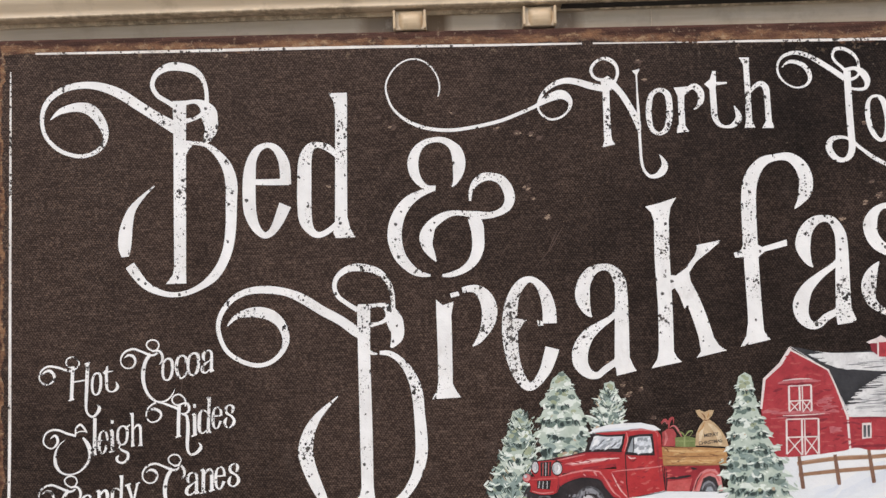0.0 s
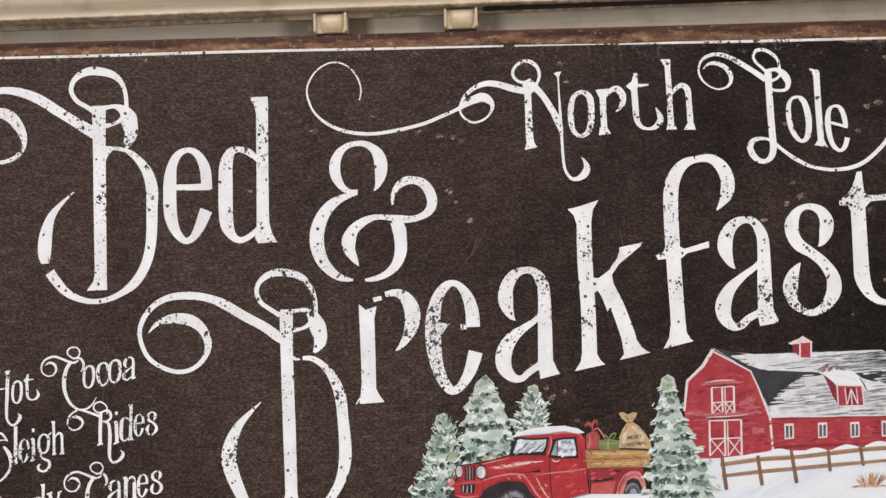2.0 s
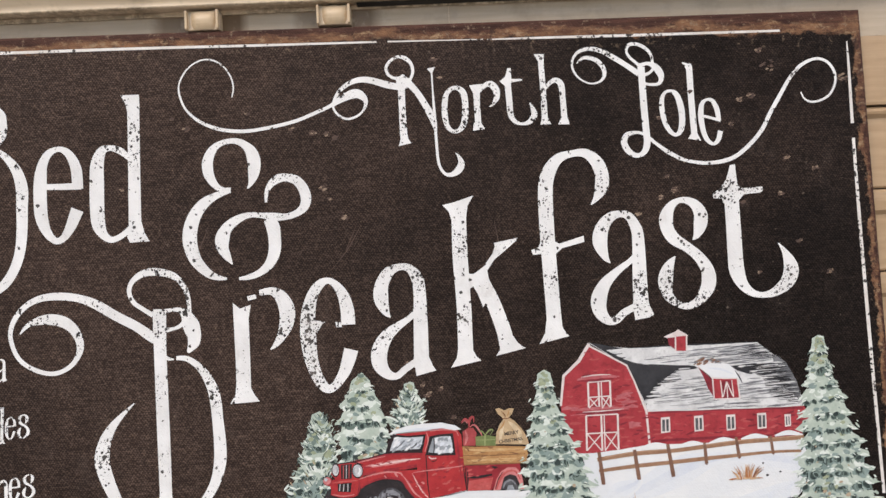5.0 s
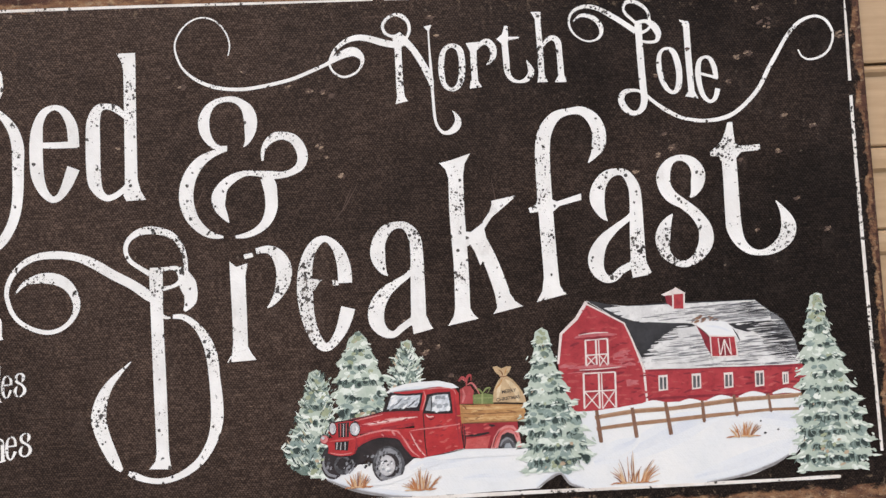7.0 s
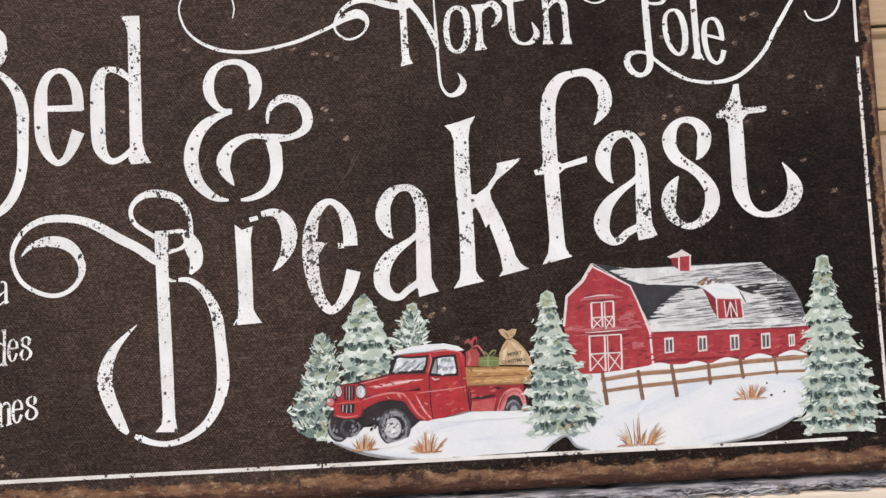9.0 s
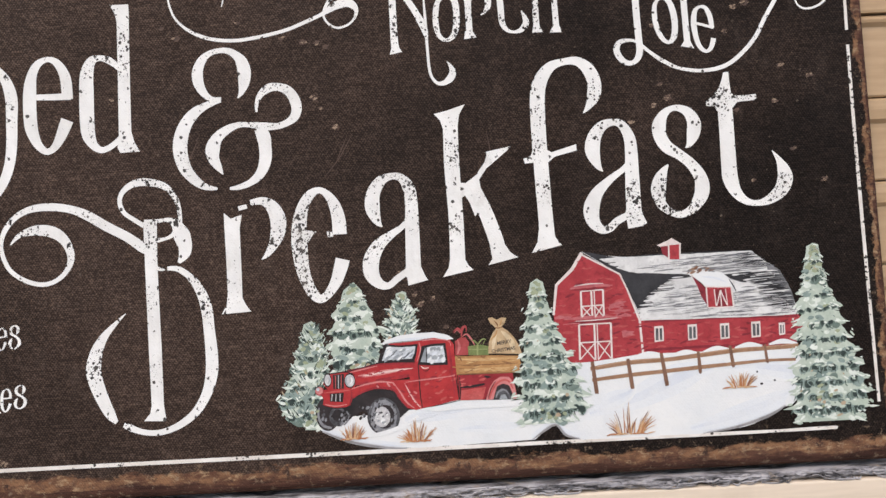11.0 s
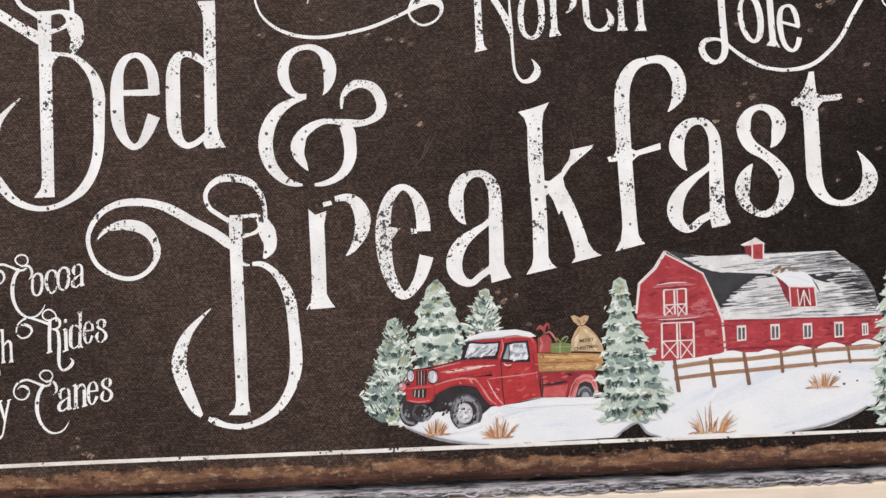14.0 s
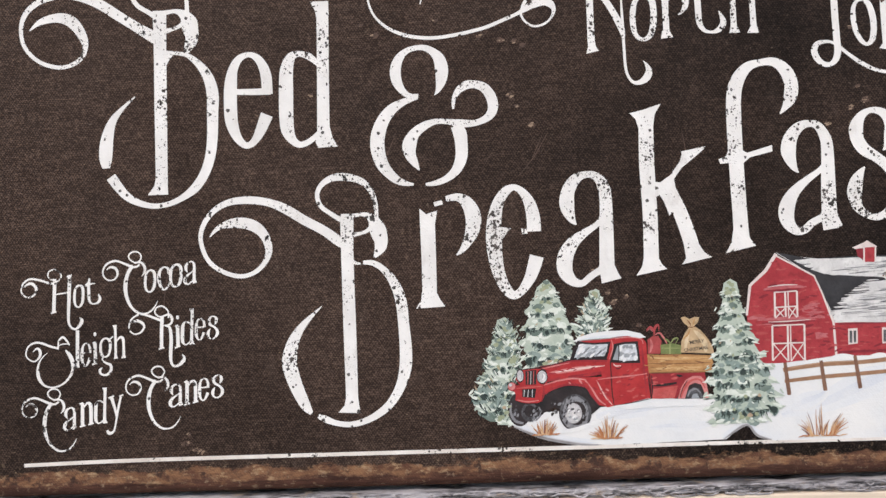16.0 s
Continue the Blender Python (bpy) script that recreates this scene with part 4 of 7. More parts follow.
# ---- the painted winter picture ----
INKS = {}
for key, a, b, size in (
    ("snow", (0.745, 0.74, 0.735), (0.665, 0.68, 0.70), 26),
    ("snow_blue", (0.60, 0.63, 0.69), (0.68, 0.69, 0.71), 60),
    ("snow_mid", (0.665, 0.685, 0.72), (0.70, 0.71, 0.725), 50),
    ("snow_dim", (0.46, 0.47, 0.50), (0.54, 0.55, 0.575), 80),
    ("snow_shade", (0.20, 0.19, 0.19), (0.33, 0.32, 0.33), 80),
    ("barn_red", (0.39, 0.046, 0.055), (0.30, 0.027, 0.036), 90),
    ("barn_dark", (0.23, 0.022, 0.034), (0.17, 0.018, 0.026), 90),
    ("barn_pink", (0.47, 0.145, 0.155), (0.40, 0.09, 0.10), 150),
    ("trim_white", (0.74, 0.66, 0.63), (0.62, 0.53, 0.51), 120),
    ("roof_dark", (0.016, 0.015, 0.017), (0.045, 0.044, 0.049), 60),
    ("roof_grey", (0.12, 0.12, 0.13), (0.22, 0.22, 0.23), 120),
    ("glass_dark", (0.05, 0.05, 0.055), (0.12, 0.12, 0.125), 200),
    ("fence_brown", (0.26, 0.135, 0.075), (0.36, 0.21, 0.13), 130),
    ("fence_light", (0.46, 0.30, 0.20), (0.38, 0.23, 0.14), 130),
    ("fence_dark", (0.15, 0.075, 0.050), (0.24, 0.13, 0.085), 130),
    ("truck_red", (0.43, 0.036, 0.038), (0.33, 0.022, 0.027), 80),
    ("truck_deep", (0.23, 0.018, 0.026), (0.32, 0.030, 0.038), 90),
    ("truck_pink", (0.62, 0.25, 0.24), (0.50, 0.14, 0.14), 110),
    ("truck_dark", (0.014, 0.012, 0.013), (0.040, 0.030, 0.032), 90),
    ("truck_line", (0.014, 0.010, 0.011), (0.030, 0.020, 0.022), 90),
    ("chrome", (0.66, 0.64, 0.64), (0.36, 0.35, 0.37), 210),
    ("glass_pale", (0.58, 0.60, 0.63), (0.42, 0.45, 0.49), 140),
    ("glass_grey", (0.24, 0.26, 0.28), (0.34, 0.36, 0.38), 120),
    ("tyre", (0.035, 0.033, 0.037), (0.12, 0.12, 0.13), 230),
    ("tyre_light", (0.26, 0.26, 0.28), (0.18, 0.18, 0.195), 160),
    ("wood", (0.47, 0.26, 0.105), (0.36, 0.18, 0.07), 80),
    ("wood_dark", (0.17, 0.075, 0.035), (0.25, 0.12, 0.055), 120),
    ("wood_light", (0.60, 0.40, 0.20), (0.50, 0.30, 0.13), 120),
    ("sack_red", (0.40, 0.07, 0.075), (0.30, 0.05, 0.05), 90),
    ("sack_pink", (0.55, 0.20, 0.19), (0.45, 0.12, 0.12), 90),
    ("gift_green", (0.115, 0.155, 0.055), (0.20, 0.23, 0.085), 110),
    ("gift_light", (0.30, 0.33, 0.15), (0.22, 0.26, 0.10), 110),
    ("sack_tan", (0.52, 0.38, 0.23), (0.42, 0.28, 0.15), 80),
    ("sack_light", (0.66, 0.54, 0.37), (0.56, 0.42, 0.26), 80),
    ("fir_snow", (0.72, 0.75, 0.70), (0.62, 0.67, 0.60), 160),
    ("fir_pale", (0.50, 0.55, 0.48), (0.37, 0.44, 0.37), 150),
    ("fir_mid", (0.105, 0.148, 0.128), (0.18, 0.23, 0.20), 160),
    ("fir_dark", (0.018, 0.029, 0.027), (0.045, 0.064, 0.058), 160),
    ("fir_moss", (0.36, 0.39, 0.26), (0.26, 0.30, 0.19), 120),
    ("fir_blue", (0.27, 0.335, 0.31), (0.18, 0.245, 0.225), 140),
    ("truck_white", (0.78, 0.62, 0.58), (0.66, 0.42, 0.40), 140),
    ("truck_coral", (0.50, 0.115, 0.105), (0.43, 0.065, 0.064), 120),
    ("barn_coral", (0.44, 0.085, 0.085), (0.37, 0.055, 0.060), 120),
    ("fir_tan", (0.47, 0.37, 0.26), (0.38, 0.28, 0.19), 120),
    ("grass_rust", (0.46, 0.205, 0.090), (0.36, 0.14, 0.06), 160),
    ("grass_pale", (0.60, 0.40, 0.24), (0.52, 0.30, 0.16), 160),
    ("grass_dark", (0.20, 0.085, 0.055), (0.28, 0.13, 0.085), 160),
    ("roof_snow", (0.70, 0.69, 0.68), (0.56, 0.55, 0.55), 110),
    ("scuff_tan", (0.33, 0.24, 0.17), (0.20, 0.135, 0.095), 200),
    ("scuff_brown", (0.115, 0.070, 0.052), (0.055, 0.036, 0.030), 200),
    ("ink_black", (0.035, 0.028, 0.026), (0.06, 0.05, 0.045), 160),
):
    INKS[key] = print_ink(key + "_ink", a, b, 0.0, size, 0.10, 0.12 if key in ("snow", "snow_mid", "snow_blue") else 0.5 if "fir" in key or "trim" in key else 1.0)


def paint(parent, name, layer, items, label=""):
    """One painted piece of the picture: patches, strokes, straight lines and discs laid over one another."""
    bm, keys = bmesh.new(), []
    rnd = random.Random(len(items) * 31 + layer)
    for n, (ink, kind, pts) in enumerate(items):
        if ink not in keys:
            keys.append(ink)
        slot, at = keys.index(ink), layer + 1.0 * n
        if kind == "patch":
            # brushed outline: long sides waver a little
            loop = []
            for p, q in zip(pts, pts[1:] + pts[:1]):
                far = math.hypot(q[0] - p[0], q[1] - p[1])
                cuts = max(1, min(6, int(far / 4)))
                for c in range(cuts):
                    w = 0.16 if c else 0.0
                    loop.append((p[0] + (q[0] - p[0]) * c / cuts + rnd.uniform(-w, w), p[1] + (q[1] - p[1]) * c / cuts + rnd.uniform(-w, w)))
            patch(bm, loop, at, slot)
        elif kind == "disc":
            u, v, ru, rv = pts[0]
            patch(bm, [(u + ru * math.cos(a * 0.2618), v + rv * math.sin(a * 0.2618)) for a in range(24)], at, slot)
        else:
            ribbon(bm, pts, at, False, slot, 5 if kind == "stroke" else 1)
    return part(name, finish(bm), [INKS[k] for k in keys], parent, label)


def blob(bm, u, v, wide, tall, lean, layer, slot, rnd, rough=0.28):
    """An uneven pool of paint."""
    ca, sa = math.cos(lean), math.sin(lean)
    loop, last = [], 1.0
    for a in range(11):
        t = a * math.tau / 11
        last = 0.5 * last + 0.5 * rnd.uniform(1 - rough, 1 + rough)
        x, y = wide * math.cos(t) * last, tall * math.sin(t) * last
        loop.append((u + x * ca - y * sa, v + x * sa + y * ca))
    patch(bm, loop, layer, slot)


def mottle(parent, name, layer, seed, inks, count, loop, size=1.0, stretch=1.0, lean=0.0):
    """Many small pools of paint that break up one region."""
    rnd = random.Random(seed)
    bm = bmesh.new()
    us, vs = [p[0] for p in loop], [p[1] for p in loop]
    n = tries = 0
    while n < count and tries < 30 * count:
        tries += 1
        u, v = rnd.uniform(min(us), max(us)), rnd.uniform(min(vs), max(vs))
        if not inside(u, v, loop):
            continue
        r = size * rnd.uniform(0.35, 1.0)
        blob(bm, u, v, r * stretch, r / math.sqrt(stretch), lean + rnd.uniform(-0.35, 0.35), layer + n * 0.1, rnd.randrange(len(inks)), rnd)
        n += 1
    return part(name, finish(bm), [INKS[k] for k in inks], parent)


def painted_tree(layer, seed, rows, label, spiky=False):
    """A watercolour fir: tiers of snow-edged boughs with dark hollows under them. rows: height, left and right side."""
    rnd = random.Random(seed)
    bm = bmesh.new()
    keys = ["fir_pale", "fir_snow", "fir_mid", "fir_dark", "fir_moss", "fir_tan", "fir_blue"]
    PALE, SNOW, MID, DARK, MOSS, TAN, BLUE = range(7)
    v_top, v_low = rows[0][0], rows[-1][0]
    tall = v_top - v_low
    vs, ls, rs = ([r[i] for r in rows][::-1] for i in range(3))
    at = [layer]

    def over():
        at[0] += 0.12
        return at[0]

    def side(v):
        return float(np.interp(v, vs, ls)), float(np.interp(v, vs, rs))

    def low(f):
        """How far down the tree, 0 to 1: the paint turns from olive to blue."""
        return (v_top - f) / tall

    tiers = max(5, round(tall / 8.2))
    edges = [v_top - tall * (k / tiers) ** 0.88 for k in range(tiers + 1)]
    # body: lobes that swell towards the foot of each tier and end in a snowy point
    sides = ([], [])
    for k in range(tiers):
        a, b = edges[k], edges[k + 1]
        for s, loop in zip((0, 1), sides):
            shift = rnd.uniform(-0.18, 0.18)
            for f, out in ((0.06, 0.60), (0.30, 0.74), (0.52, 0.80), (0.74, 0.93), (0.90, 1.03), (1.0, 0.95), (1.03, 0.80)):
                if k == 0 and f < 0.1:
                    out = 0.05
                v = a + (b - a) * (f + shift * (0.06 < f < 1.0))
                l, r = side(b)
                mid = (sum(side(v)) + l + r) / 4
                end = (l, r)[s]
                loop.append((mid + (end - mid) * out * rnd.uniform(0.90, 1.06), v + rnd.uniform(-0.5, 0.5)))
    patch(bm, sides[0] + sides[1][::-1], over(), PALE)
    # washes
    for _ in range(int(tall * 1.5)):
        v = rnd.uniform(v_low + 2, v_top - 2)
        l, r = side(v)
        u = (l + r) / 2 + rnd.uniform(-0.72, 0.72) * (r - l) / 2
        deep = low(v)
        ink = rnd.choice((MOSS, MOSS, MOSS, MID, SNOW) if rnd.random() > deep * 1.6 else (BLUE, BLUE, MID, PALE, PALE, SNOW))
        size = rnd.uniform(1.2, 3.0) * (0.5 + 0.8 * deep)
        blob(bm, u, v, size * 1.2, size * 0.8, rnd.uniform(-0.5, 0.5), over(), ink, rnd, 0.4)
    for k in range(tiers):
        a, b = edges[k], edges[k + 1]
        l, r = side(b)
        half, mid, deep = (r - l) / 2, (l + r) / 2, k / tiers
        grow = 0.55 + 0.6 * deep
        count = max(3, int(half * 0.46))
        # hollows hang in the upper part of the next tier, with a soft halo round each
        if k < tiers - 1:
            for i in range(count + 1):
                x = -0.82 + 1.64 * (i + rnd.uniform(-0.35, 0.35)) / count
                if rnd.random() < 0.15:
                    continue
                u, v = mid + x * half * 0.86, b - rnd.uniform(-0.4, 2.2) * grow + 1.3 * x * x
                w, h = rnd.uniform(1.3, 2.7) * grow, rnd.uniform(1.0, 2.4) * grow
                lean = x * 0.6 + rnd.uniform(-0.3, 0.3)
                blob(bm, u, v, w * 1.35, h * 1.3, lean, over(), BLUE if deep > 0.35 else MID, rnd, 0.4)
                blob(bm, u, v, w, h, lean, over(), MID, rnd, 0.4)
                blob(bm, u + rnd.uniform(-0.3, 0.3), v + 0.2 * h, w * 0.86, h * 0.95, lean, over(), DARK, rnd, 0.45)
                for _ in range(2):
                    du = rnd.uniform(-1.3, 1.3) * w
                    ribbon(bm, [(u + du, v + h * 0.6, 0.5), (u + du + x * 0.8, v - h * 0.7, 0.55), (u + du + x * 1.6, v - h * 1.5, 0.15)], over(), False, rnd.choice((DARK, MID)), 3)
        # snow lies along the boughs' lower edges in uneven scallops
        for i in range(count + 1):
            x = -1.0 + 2.0 * (i + rnd.uniform(-0.4, 0.4)) / count
            u = mid + x * half * 0.92
            v = b + rnd.uniform(0.2, 1.9) * grow + 1.2 * x * x
            lean = -0.55 * x + rnd.uniform(-0.35, 0.35)
            blob(bm, u, v, rnd.uniform(1.3, 2.6) * grow, rnd.uniform(0.45, 0.95) * grow, lean, over(), rnd.choice((PALE, PALE, BLUE, SNOW) if spiky else (SNOW, PALE, PALE)), rnd, 0.4)
            if rnd.random() < 0.3:
                blob(bm, u + rnd.uniform(-1, 1), v + rnd.uniform(0.8, 2.6) * grow, rnd.uniform(0.5, 1.1) * grow, rnd.uniform(0.3, 0.6) * grow, lean, over(), SNOW, rnd, 0.45)
        for s in (-1, 1):
            for _ in range(3 if spiky else 2):
                u, v = mid + s * half * rnd.uniform(0.70, 0.96), b + rnd.uniform(-0.5, 3.4)
                up = rnd.uniform(0.4, 2.4) if spiky else rnd.uniform(-1.4, 0.2)
                reach = rnd.uniform(1.8, 4.0) * (0.5 + 0.6 * deep)
                ribbon(bm, [(u - s * 1.5, v - up * 0.4, 0.5), (u, v, 1.3 * grow), (u + s * reach, v + up, 0.15)], over(), False, rnd.choice((SNOW, SNOW, PALE)), 4)
    # needles, and in the young firs long pale sprays with a few dry tan ones
    for _ in range(int(tall * (3.0 if spiky else 1.3))):
        v = rnd.uniform(v_low + 1, v_top - 3)
        l, r = side(v)
        x = rnd.uniform(-0.88, 0.88)
        u = (l + r) / 2 + x * (r - l) / 2
        reach = rnd.uniform(1.2, 3.2 if spiky else 2.2)
        if spiky:
            ink = rnd.choice((SNOW, PALE, MID, MID, DARK, DARK, BLUE, TAN if rnd.random() < 0.45 else MOSS))
            du, dv = math.copysign(reach * 0.6, x - 0.15), reach
        else:
            ink = rnd.choice((MID, DARK, SNOW, PALE, BLUE, TAN if rnd.random() < 0.25 else MID))
            du, dv = math.copysign(reach * 0.7, x), -reach * 0.6
        ribbon(bm, [(u, v, 0.25), (u + du * 0.5, v + dv * 0.45, rnd.uniform(0.4, 0.9)), (u + du, v + dv, 0.15)], over(), False, ink, 3)
    for _ in range(int(tall / 9)):
        u, v = sum(side(v_low + tall * 0.1)) / 2 + rnd.uniform(-6, 8), v_low + tall * rnd.uniform(0.03, 0.2)
        blob(bm, u, v, rnd.uniform(0.8, 1.8), rnd.uniform(0.6, 1.2), 0.3, over(), rnd.choice((MOSS, TAN, MOSS)), rnd, 0.4)
    return part("painted_tree", finish(bm), [INKS[k] for k in keys], sign, label)


def grass_tuft(u, v, wide, tall, seed):
    rnd = random.Random(seed)
    bm = bmesh.new()
    for n in range(34):
        x = rnd.uniform(-1, 1)
        foot = u + x * wide * 0.28
        h = tall * rnd.uniform(0.35, 1.0) * (1.0 - 0.45 * abs(x))
        tip = foot + x * wide * 0.25 + rnd.uniform(-0.08, 0.12) * wide
        w = rnd.uniform(0.35, 0.9)
        slot = rnd.choice((0, 0, 1, 1, 2))
        ribbon(bm, [(foot, v + rnd.uniform(-0.6, 0.6), w), ((foot * 0.6 + tip * 0.4), v + h * 0.55, w * 0.8), (tip, v + h, 0.12)], 120 + n * 0.9, False, slot, 3)
    for n in range(9):
        x = rnd.uniform(-0.5, 0.5) * wide
        ribbon(bm, [(u + x - 2, v + rnd.uniform(-0.8, 0.3), 0.3), (u + x, v, 0.7), (u + x + 2.5, v + rnd.uniform(-0.8, 0.5), 0.2)], 152 + n * 0.9, False, rnd.choice((0, 1)), 3)
    part("painted_grass", finish(bm), [INKS[k] for k in ("grass_rust", "grass_pale", "grass_dark")], sign, "rust-brown painted grass tuft in the snow")


def inside(u, v, loop):
    hit = False
    for (a, b), (c, d) in zip(loop, loop[1:] + loop[:1]):
        if (b > v) != (d > v) and u < (c - a) * (v - b) / (d - b) + a:
            hit = not hit
    return hit


def streaks(parent, name, layer, seed, ink, count, loop):
    """Dry brush strokes that fill a region unevenly, along the slope's length."""
    rnd = random.Random(seed)
    bm = bmesh.new()
    us, vs = [p[0] for p in loop], [p[1] for p in loop]
    n = tries = 0
    while n < count and tries < 20 * count:
        tries += 1
        u, v = rnd.uniform(min(us), max(us)), rnd.uniform(min(vs), max(vs))
        if not inside(u, v, loop):
            continue
        long, w = rnd.uniform(3, 13), rnd.uniform(0.25, 1.1) * (0.5 if "brush" in name else 1.0)
        a, b = u - long / 2, u + long / 2
        while a < u and not inside(a, v, loop):
            a += 0.7
        while b > u and not inside(b, v, loop):
            b -= 0.7
        rise = 0.045
        ribbon(bm, [(a - 1, v - rise * (u - a), 0.15), ((a + u) / 2, v - rise * (u - a) / 2 + rnd.uniform(-0.2, 0.2), w), (b, v + rise * (b - u), w * 0.7), (b + 1.5, v + rise * (b - u), 0.15)], layer + n * 0.1, False, 0, 3)
        n += 1
    part(name, finish(bm), INKS[ink], parent)


def sack_text(words, u, v, size):
    curve = bpy.data.curves.new("text", "FONT")
    curve.body, curve.size = words, size / 1000
    curve.fill_mode = "FRONT"
    curve.space_character, curve.offset = 0.92, size / 1000 * 0.018
    ob = bpy.data.objects.new("text", curve)
    scene.collection.objects.link(ob)
    me = bpy.data.meshes.new_from_object(ob.evaluated_get(bpy.context.evaluated_depsgraph_get()))
    bpy.data.objects.remove(ob)
    me.transform(Matrix.Translation((u / 1000, -118 * INK, v / 1000)) @ Matrix.Rotation(radians(6), 4, "Y").inverted() @ Matrix.Rotation(radians(90), 4, "X"))
    me.materials.append(INKS["ink_black"])
    made = new("lettering", me)
    made.parent = sack
    tagged(made, "small black words on the sack")


def soft(ink, nodes):
    """A stroke that fades into the snow on both sides."""
    if ink == "snow_shade":
        return [("snow_mid", "stroke", [(u, v + 2.6, w * 1.5) for u, v, w in nodes]), ("snow_blue", "stroke", [(u, v + 1.3, w * 1.2) for u, v, w in nodes]), ("snow_dim", "stroke", [(u, v + 0.5, w) for u, v, w in nodes]), (ink, "stroke", nodes)]
    around = ("snow", "snow_mid", "snow_mid")
    return [(around[k], "stroke", [(u, v, w * f) for u, v, w in nodes]) for k, f in ((0, 4.0), (1, 2.9), (2, 1.9))] + [(ink, "stroke", nodes)]


snowbank = paint(sign, "painted_snow", 6, [
    ("snow", "patch", [(-10.7, -124), (-2.9, -120.8), (27.4, -119.9), (48.8, -118), (67.1, -115.3), (97.5, -115.6), (119.2, -108.8), (126, -95.5), (167.8, -94.6), (211.6, -92.8), (249.8, -92.6), (256.2, -115.8), (246.5, -126), (241.8, -127.2), (235.5, -130.6), (224.6, -134.9), (212.2, -137.3), (197.5, -139.2), (163.3, -139.3), (132.9, -139.3), (123.8, -137), (119, -130.7), (113.4, -132.8), (107.1, -137.9), (72.1, -138.6), (44.7, -139), (23.5, -137.9), (8.5, -134.4), (-3.4, -129.8)]),
], "white and pale blue painted snow bank")
paint(snowbank, "shading", 7, [
    *soft("snow_blue", [(137.2, -125.5, 1.2), (149, -121.9, 3), (164.5, -117.8, 4.3), (183.2, -109.6, 5.5), (198.7, -105, 3), (211.1, -102.5, 1.2)]),
])
paint(snowbank, "shading", 8, [
    *soft("snow_blue", [(190.9, -136.2, 0.9), (206.4, -132.7, 2.7), (221.9, -128.6, 3.7), (237.5, -122.8, 2.7), (245.3, -118.9, 0.9)]),
])
paint(snowbank, "shading", 9, [
    *soft("snow_blue", [(210.9, -105, 0.9), (226.2, -104.5, 2.4), (241.4, -106.5, 3.7), (250.5, -108.2, 3.7)]),
])
paint(snowbank, "shading", 10, [
    *soft("snow_blue", [(37.9, -123.5, 0.9), (54.7, -121.3, 2.7), (73, -119.2, 2.4), (89.8, -118.8, 0.9)]),
])
paint(snowbank, "shading", 11, [
    *soft("snow_blue", [(66.4, -130.4, 0.6), (78.6, -129.5, 2.1), (89.2, -130.3, 2.1), (99.9, -129.1, 0.6)]),
])
paint(snowbank, "shading", 12, [
    *soft("snow_blue", [(142.9, -122.2, 0.6), (149.2, -118.8, 3), (158.5, -115.4, 1.8), (161.8, -111, 0.6)]),
])
paint(snowbank, "shading", 13, [
    *soft("snow_shade", [(-6.3, -127.9, 0.6), (8.5, -134.1, 1.5), (26.5, -138, 1.2), (38.6, -139, 0.3)]),
])
paint(snowbank, "shading", 14, [
    *soft("snow_shade", [(197.5, -139.2, 0.3), (215.3, -136.8, 1.2), (232.4, -131.9, 1.5), (242.5, -126.7, 0.6)]),
])
paint(snowbank, "shading", 15, [
    *soft("snow_shade", [(105.5, -138.2, 0.3), (113.4, -132.8, 1.2), (119, -130.7, 0.9), (123.9, -136.4, 1.2), (131.4, -138.9, 0.3)]),
])
painted_tree(30, 1, [(-68.3, -9.8, -8.9), (-74.8, -13.5, -5.3), (-83.6, -17.8, -2.1), (-92.6, -21.3, -0.1), (-101.5, -23.9, -2.1), (-110.3, -29.4, -4.9), (-118, -27.1, -6.5), (-126.2, -15.3, -7.2)], "frosted green painted fir beside the truck", True)
painted_tree(10, 2, [(-48.2, 13.9, 14.8), (-56.1, 7.5, 19.6), (-65, 3.4, 21.6), (-72.4, -0.6, 26.7), (-79.8, -3.4, 29.9), (-87.5, -1.3, 28.9), (-99.7, -0.4, 25.3)], "tall frosted green painted fir behind the truck")
painted_tree(10, 3, [(-54.7, 39.5, 40.4), (-62, 35.1, 43), (-67.9, 30.6, 46.7), (-75.4, 29.3, 46.9), (-83.1, 30.8, 44.4)], "small frosted green painted fir behind the truck roof", True)
